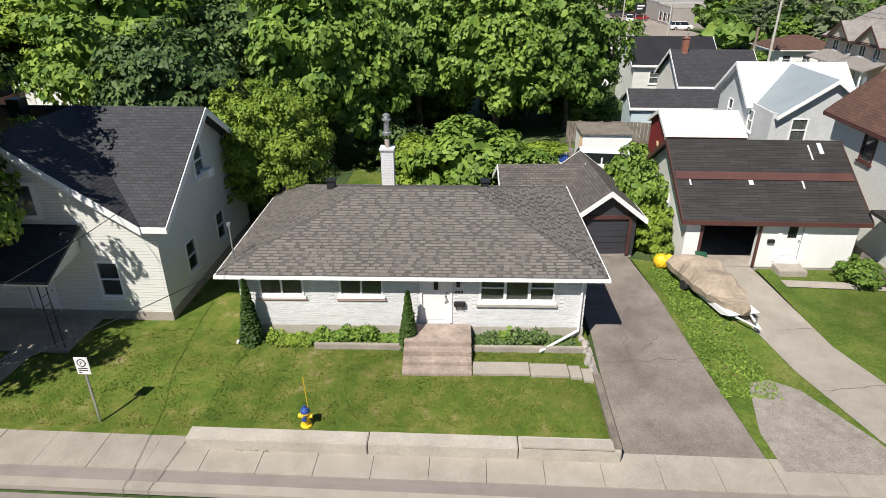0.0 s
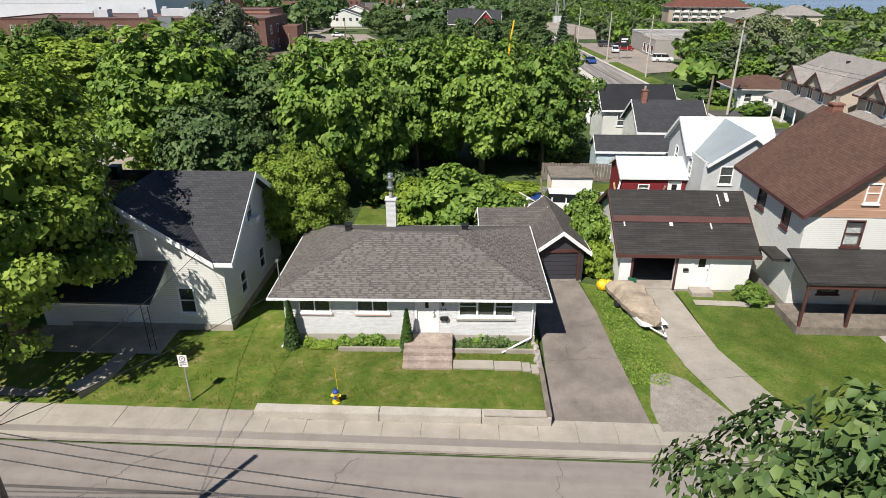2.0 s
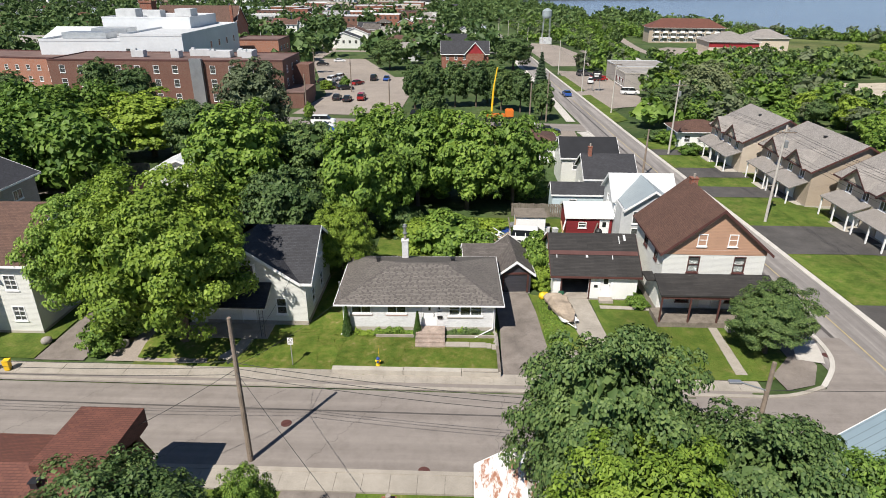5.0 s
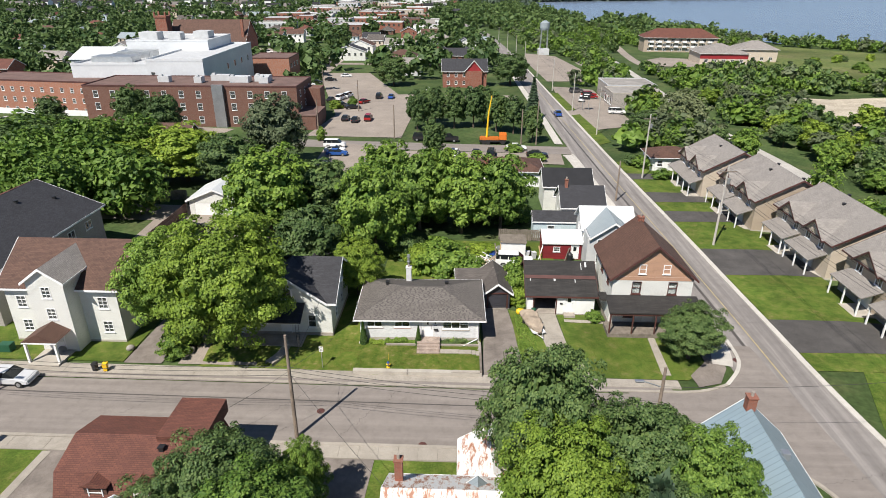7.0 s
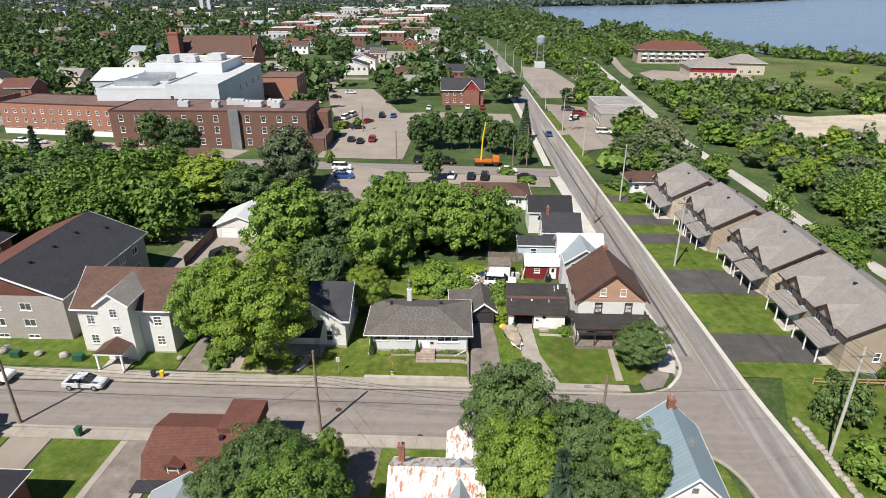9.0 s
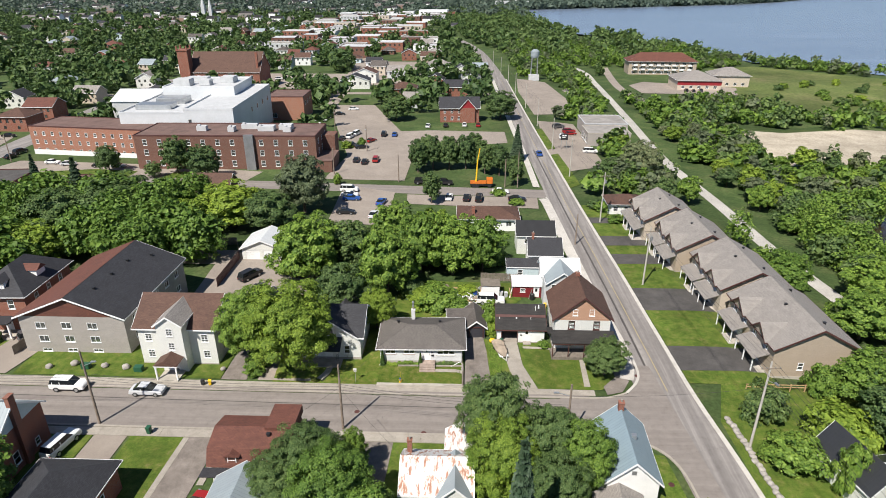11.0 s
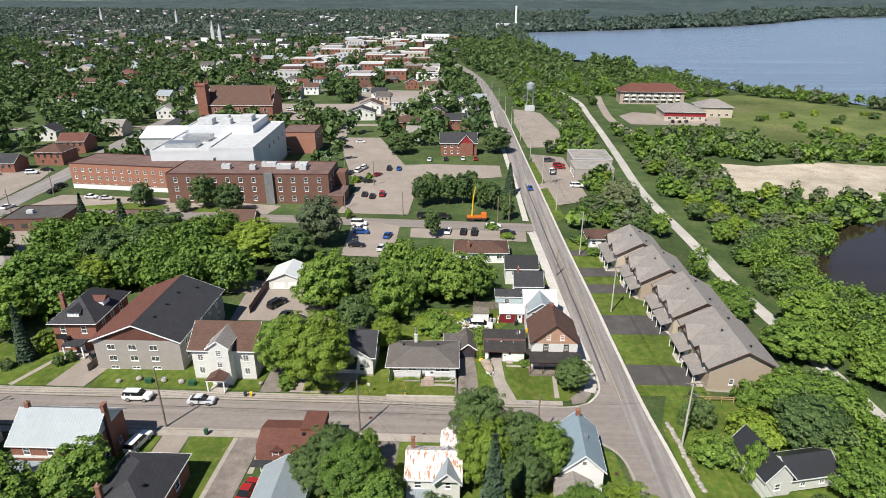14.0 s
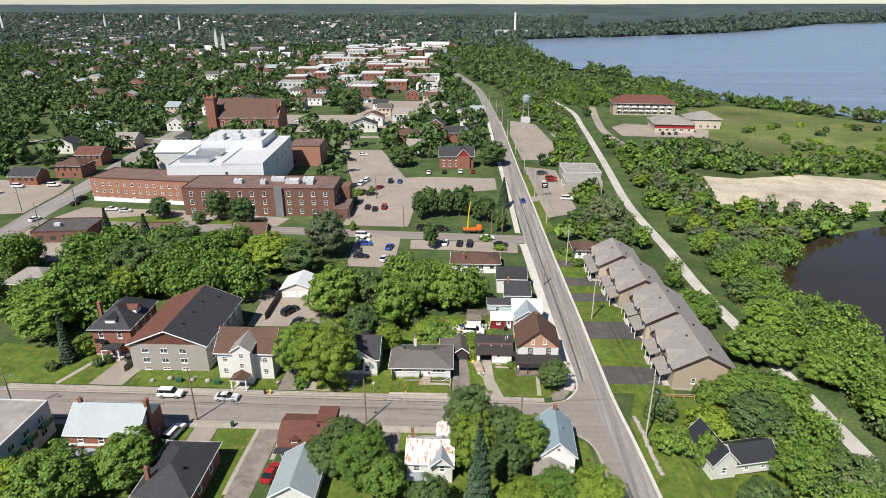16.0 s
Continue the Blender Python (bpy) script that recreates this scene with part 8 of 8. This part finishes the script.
bin_(8.75, 25.2, GREENP, "dark green wheelie bin beside the garage", 0.85)
bin_(-36.2, 3.2, GREENP, "dark green wheelie bin on the pavement", 1.0, 0.14)
bin_(-33.4, 13.2, BLACK, "small black bin on the kerb", 0.8, 0.14)
bin_(-32.4, 13.2, YELLOW, "small yellow bin on the kerb", 0.8, 0.14)
bin_(9.6, 41.2, STUCCO, "grey rubbish bin beside the shed", 1.0, 0.0)
bin_(10.4, 41.0, STUCCO, "grey rubbish bin beside the shed", 1.0, 0.0)
bin_(16.9, 37.2, YELLOW, "yellow tub by the house wall", 0.9, 0.0)
bin_(16.2, 37.0, BLUE, "blue recycling box by the house wall", 0.8, 0.0)
bm = bmesh.new()
for a, b, s in ((0, 0, 0.34), (0.35, 0.1, 0.3), (0.1, 0.3, 0.28)):
    r = bmesh.ops.create_icosphere(bm, subdivisions=2, radius=s, matrix=pose(a, b, s * 0.8))
for v in bm.verts:
    v.co += Vector((random.uniform(-1, 1), random.uniform(-1, 1), random.uniform(-1, 1))) * 0.03
single("yellow_bags", bm, YELLOW, "heap of crumpled yellow plastic bags", "bags", pose(7.2, 25.5, 0.15))
for x, y, s in ((-46.2, 16.8, 0.55), (-38.4, 16.2, 0.45), (-25.8, 16.6, 0.45), (-54.2, 17.4, 0.6), (-49.5, 17.0, 0.5), (-31.9, 16.8, 0.4), (-57.5, 16.5, 0.5)):
    bm = bmesh.new()
    bmesh.ops.create_icosphere(bm, subdivisions=3, radius=s)
    for v in bm.verts:
        v.co *= 1 + 0.22 * noise.noise(v.co * 2.2 + Vector((x, y, 0)))
        v.co.z *= 0.75
    single("boulder", bm, ROCK, "rounded grey granite boulder on the lawn", "boulder", pose(x, y, 0.35), "lawn boulders", smooth=True)
# row of pale stones edging the garden beside the road
edging = thing("stone_edging", "row of pale rough stones edging the lawn", "edging", pose(0, 0, 0), kind="structure")
for k in range(22):
    bm = bmesh.new()
    bmesh.ops.create_icosphere(bm, subdivisions=2, radius=0.42)
    for v in bm.verts:
        v.co *= 1 + 0.35 * noise.noise(v.co * 2.6 + Vector((k * 3.1, 0, 0)))
        v.co.z *= 0.6
    y = 8.4 - k * 0.68
    part("stone", bm, ROCK, edging, m=pose(37.0 + (8.4 - y) * 0.055 + random.uniform(-0.15, 0.15), y, 0.22, 0, 0, random.uniform(0, 360)))
for x, y in ((-44.0, 16.2), (-52, 16.6)):
    single("utility_box", boxes((-0.6, -0.4, 0, 0.6, 0.4, 0.75), (-0.63, -0.43, 0.754, 0.63, 0.43, 0.82), bevel=0.03), GREENP, "low green utility box on the lawn", "utility box", pose(x, y, 0.1))

# ---- back gardens ----
def fence(name, label, pts, h, material, gap=0.02, w=0.14):
    f = thing(name, label, "fence", pose(0, 0, 0))
    k = 0
    for (x0, y0), (x1, y1) in zip(pts, pts[1:]):
        ln = math.hypot(x1 - x0, y1 - y0)
        a = math.degrees(math.atan2(y1 - y0, x1 - x0))
        me = mesh_of("board", boxes((0, -0.012, 0.05, w, 0.012, h)), material)
        n = int(ln / (w + gap))
        for i in range(n):
            t = i / n
            x, y = x0 + (x1 - x0) * t, y0 + (y1 - y0) * t
            part("board", me, None, f, m=pose(x, y, gz(x, y) + random.uniform(-0.04, 0.04), 0, 0, a))
        part("rail", boxes((0, 0.014, h * 0.25, ln, 0.05, h * 0.25 + 0.09), (0, 0.014, h * 0.75, ln, 0.05, h * 0.75 + 0.09)), material, f, m=pose(x0, y0, gz(x0, y0), 0, 0, a))


fence("board_fence", "weathered grey board fence behind the bungalow", [(-9, 29.2), (2.2, 29.4)], 1.4, WOODG, 0.03, 0.2)
fence("board_fence", "brown leaning board fence round the yard", [(-58.7, 61.6), (-46, 63.2), (-43, 56)], 1.8, WOODG, 0.02, 0.3)
fence("board_fence", "dark brown board fence beside the yard", [(-43, 56), (-42.7, 43)], 1.9, BROWNTRIM, 0.02, 0.3)
fence("board_fence", "grey board fence between gardens", [(6, 47.6), (13.5, 47.2)], 1.7, WOODG, 0.02, 0.25)
fence("board_fence", "new wooden fence at the end house", [(58.6, 18.5), (63, 18.3)], 1.7, WOODN, 0.02, 0.25)
rf = thing("rail_fence", "low wooden post and rail fence", "fence", pose(0, 0, 0))
for k in range(9):
    part("post", boxes((42 + k * 2, 15.0, -0.3, 42.12 + k * 2, 15.12, 0.9)), WOODN, rf)
part("rail", boxes((42, 15.03, 0.72, 58.1, 15.09, 0.84)), WOODN, rf)
part("rail", boxes((42, 15.03, 0.32, 58.1, 15.09, 0.44)), WOODN, rf)
fence("board_fence", "brown board fence beside the brick house drive", [(-64.8, 19.5), (-63.9, 30)], 1.6, WOODG, 0.02, 0.3)
random.seed(14)
for k in range(46):
    a = random.uniform(0, 360)
    m = pose(3.0 + random.gauss(0, 1.0), 38.6 + random.gauss(0, 0.9), gz(3, 38) + 0.05 + random.uniform(0, 0.5), random.uniform(-35, 35), random.uniform(-35, 35), a)
    single("plank", boxes((-0.9 - random.random(), -0.06, 0, 0.9, 0.06, 0.04)), random.choice((WHITE, WOODG, WOODN, TRIM)), "loose weathered plank in a heap", "plank", m, "scrap timber heap")
for k in range(30):
    x, y = random.uniform(-3.5, 6.0), random.uniform(39.5, 44.5)
    s = random.uniform(0.25, 0.6)
    single("crate", boxes((-s, -s * 0.7, 0, s, s * 0.7, s), (-s * 0.8, -s * 0.5, s + 0.003, s * 0.8, s * 0.5, s * 1.2), bevel=0.03), random.choice((WHITE, STUCCO, REDP, GREY, WOODN, BLUE, TARP, WHITE)), "discarded box among the yard clutter", "crate", pose(x, y, gz(x, y), 0, random.uniform(-8, 8), random.uniform(0, 90)), "yard clutter")
for x, y, h, q in ((11.0, 40.6, 2.4, 14), (11.3, 40.5, 2.0, -10), (5.7, 40.2, 2.6, 6), (5.5, 40.4, 2.3, -9), (14.4, 40.4, 1.9, 18)):
    single("leaning_board", boxes((-0.07, -0.02, 0, 0.07, 0.02, h)), random.choice((WOODN, TRIM, WOODG)), "long board leaning on the shed", "board", pose(x, y, gz(x, y), -12, q, 0), "leaning boards")
tp = thing("trampoline", "round trampoline with blue safety pad", "trampoline", pose(-16.6, 39.0, gz(-17, 39)))
bm = bmesh.new()
tube(bm, (0, 0, 0.78), (0, 0, 0.8), 1.7, 1.7, 28)
part("mat", bm, BLACK, tp)
bm = bmesh.new()
lathe(bm, [(1.72, 0.78), (2.05, 0.78), (2.05, 0.84), (1.72, 0.84)], 28)
part("pad", bm, plain("blue_pad", (0.03, 0.2, 0.5), 0.6, 0.1), tp)
for k in range(6):
    bm = bmesh.new()
    a = k * math.tau / 6
    tube(bm, (1.95 * math.cos(a), 1.95 * math.sin(a), 0), (1.95 * math.cos(a), 1.95 * math.sin(a), 0.78), 0.03)
    part("leg", bm, STEEL, tp)
gr = thing("barbecue", "black covered barbecue beside the red shed", "barbecue", pose(15.0, 40.2, gz(15, 40)))
bm = bmesh.new()
lathe(bm, [(0.38, 0.05), (0.42, 0.8), (0.4, 1.1), (0.2, 1.3)], 12)
part("cover", bm, BLACK, gr)
part("base", boxes((-0.3, -0.25, 0, 0.3, 0.25, 0.06)), DARK, gr)
# red bucket truck with a raised boom, by the row of dark trees
tk = thing("boom_truck", "orange and yellow boom truck with raised arm", "truck", pose(7.5, 107.5, gz(7, 107)))
part("chassis", boxes((-3.2, -1.1, 0.6, 3.0, 1.1, 1.0)), BLACK, tk)
part("cab", boxes((1.4, -1.1, 1.004, 3.1, 1.1, 2.5), bevel=0.12), plain("orange_paint", (0.6, 0.16, 0.02), 0.5, 0.1), tk)
part("deck", boxes((-3.1, -1.1, 1.004, 1.3, 1.1, 1.5), bevel=0.05), plain("orange_deck", (0.5, 0.14, 0.02), 0.5, 0.1), tk)
bm = bmesh.new()
tube(bm, (-1.5, 0, 1.5), (-1.2, 0, 7.2), 0.24, 0.18)
tube(bm, (-1.2, 0, 7.2), (-0.6, 0, 11.0), 0.16, 0.12)
part("boom", bm, YELLOW, tk)
for wx in (-2.2, -1.2, 2.2):
    for s in (-1, 1):
        bm = bmesh.new()
        tube(bm, (wx, s * 0.95, 0.5), (wx, s * 1.25, 0.5), 0.5, 0.5, 14)
        part("wheel", bm, RUBBER, tk)
# shop sign on two posts and the small tower by the works
sn = thing("shop_sign", "dark square shop sign on posts with plain bars", "sign", pose(36.8, 152, gz(37, 152)))
part("board", boxes((-1.2, -0.15, 3.2, 1.2, 0.15, 5.4), bevel=0.03), BLACK, sn)
part("writing_bars", boxes((-0.8, -0.17, 4.6, 0.8, -0.153, 4.9), (-0.8, -0.17, 4.0, 0.4, -0.153, 4.3)), WHITE, sn)
for k in (-0.9, 0.9):
    part("post", boxes((k - 0.08, -0.08, 0, k + 0.08, 0.08, 3.2)), STEEL, sn)
wt = thing("works_tower", "pale blue-grey works tower on steel legs", "tower", pose(44, 326, gz(44, 326)))
bm = bmesh.new()
lathe(bm, [(2.2, 13), (2.6, 14), (2.6, 16.8), (0.8, 18)], 14)
part("tank", bm, METAL_L, wt)
for sx in (-1.6, 1.6):
    for sy in (-1.6, 1.6):
        bm = bmesh.new()
        tube(bm, (sx * 1.3, sy * 1.3, 0), (sx, sy, 13.2), 0.18)
        part("leg", bm, STEEL, wt)
part("base_shed", boxes((-3, -2.5, 0, 3, 2.5, 3.2), bevel=0.05), STUCCO, wt)

# ---- bricks of the bungalow's front and the shingles of its roof ----
def piece_mat(name, a, b, rough, stain=0.2):
    m, t, bs = nodes_of(name)
    g = t.nodes.new("ShaderNodeNewGeometry")
    o = t.nodes.new("ShaderNodeObjectInfo")
    s = t.nodes.new("ShaderNodeMath")
    s.operation = "ADD"
    link(t, g.outputs["Random Per Island"], s.inputs[0])
    link(t, o.outputs["Random"], s.inputs[1])
    f = t.nodes.new("ShaderNodeMath")
    f.operation = "FRACT"
    link(t, s.outputs[0], f.inputs[0])
    v = coord(t, "World")
    st = ramp(t, noise_tex(t, v, 0.5, 6.0, 0.7), [(0.3, (1 - stain,) * 3), (0.7, (1, 1, 1))])
    gr = ramp(t, noise_tex(t, v, 30.0), [(0.25, (0.85,) * 3), (0.75, (1, 1, 1))])
    c = ramp(t, f.outputs[0], [(0.0, a), (0.45, tuple((p + q) / 2 for p, q in zip(a, b))), (1.0, b)])
    link(t, mix(t, 1.0, mix(t, 1.0, c, st, "MULTIPLY"), gr, "MULTIPLY"), bs.inputs["Base Color"])
    bs.inputs["Roughness"].default_value = rough
    bump(t, noise_tex(t, v, 60.0), bs, 0.2, 0.006)
    return m


PBRICK = piece_mat("white_painted_brick_face", (0.68, 0.68, 0.69), (0.78, 0.78, 0.79), 0.65, 0.08)
PTAB = piece_mat("grey_brown_shingle_tab", (0.16, 0.143, 0.131), (0.205, 0.184, 0.168), 0.92, 0.25)
front_wall = next(o for o in bung.children if o.name.startswith("wall"))
holes = [(0.5, 1.34, 2.3, 2.25), (3.3, 1.34, 5.05, 2.25), (6.15, 0.0, 7.37, 2.42), (8.15, 1.15, 10.95, 2.35)]
rows_b = []
bw, bh = 0.205, 0.066
for r in range(28):
    z = 0.34 + r * 0.075
    x = 0.005 + (0.1 if r % 2 else 0.0)
    while x + bw < HW:
        if not any(x + bw > o[0] and x < o[2] and z + bh > o[1] and z < o[3] for o in holes):
            rows_b.append((x, z))
        x += 0.2145
brick_me = mesh_of("brick", boxes((0, -0.012, 0, bw, -0.001, bh)), PBRICK)
near_b = [q for q in rows_b if 4.9 < q[0] < 8.1][:300]
for x, z in near_b:
    part("brick", brick_me, None, front_wall, m=pose(x, random.uniform(-0.002, 0.002), z))
chosen = set(near_b)
vs, fs = [], []
for x, z in (q for q in rows_b if q not in chosen):
    k, d = len(vs), -0.012 + random.uniform(-0.002, 0.002)
    vs += [(a, b, c) for b in (d, -0.001) for a, c in ((x, z), (x + bw, z), (x + bw, z + bh), (x, z + bh))]
    fs += [(k, k + 1, k + 2, k + 3), (k, k + 4, k + 5, k + 1), (k + 1, k + 5, k + 6, k + 2), (k + 2, k + 6, k + 7, k + 3), (k + 3, k + 7, k + 4, k)]
tagged(part("brickwork", raw_mesh("brickwork", vs, fs, PBRICK), None, front_wall), kind="stuff")

# shingle tabs: rows up each slope, clipped to its outline
A, B, C, E_ = -0.6, -0.42, HW + 0.6, HD + 0.42
inset = (E_ - B) / 2
ez, rise_ = HH + 0.1, 1.5
slope = math.atan2(rise_, inset)
length = math.hypot(rise_, inset)
slopes = {"front": (pose(A, B, ez, math.degrees(slope), 0, 0), C - A), "right": (pose(C, B, ez, 0, 0, 90) @ pose(0, 0, 0, math.degrees(math.atan2(rise_, inset)), 0, 0), E_ - B), "left": (pose(A, E_, ez, 0, 0, -90) @ pose(0, 0, 0, math.degrees(math.atan2(rise_, inset)), 0, 0), E_ - B)}
thh = 0.145
tab_mes = [mesh_of("shingle", boxes((0, 0, 0.0, w_, thh * 0.8, 0.014)), PTAB) for w_ in (0.2, 0.27, 0.34, 0.42)]
tab_ws = (0.2, 0.27, 0.34, 0.42)
random.seed(44)
made = 0
for side, (m, base_w) in slopes.items():
    vs, fs = [], []
    n = int(length / thh)
    for r in range(n):
        y = r * thh
        cut = y / length * inset
        x = cut + random.uniform(0.02, 0.3)
        while True:
            i = random.randrange(4)
            w_ = tab_ws[i]
            if x + w_ > base_w - cut:
                break
            tilt = m @ pose(x, y, 0.004, -2.2, 0, 0)
            if side == "front" and made < 300 and r < 10:
                part("shingle", tab_mes[i], None, main_roof, m=tilt)
                made += 1
            else:
                k = len(vs)
                h_ = thh * random.uniform(0.72, 0.86)
                for p in ((0, 0, 0.016), (w_, 0, 0.016), (w_, h_, 0.014), (0, h_, 0.014), (0, 0, 0.0), (w_, 0, 0.0)):
                    vs.append(tuple(tilt @ Vector(p)))
                fs += [(k, k + 1, k + 2, k + 3), (k + 4, k + 5, k + 1, k)]
            x += w_ + random.choice((0.02, 0.1, 0.16, 0.22))
    tagged(part("shingles", raw_mesh("shingles", vs, fs, PTAB), None, main_roof), kind="stuff")

for kind_ in ALLK:
    for o_ in (*kind_.children_recursive, kind_):
        bpy.data.objects.remove(o_)
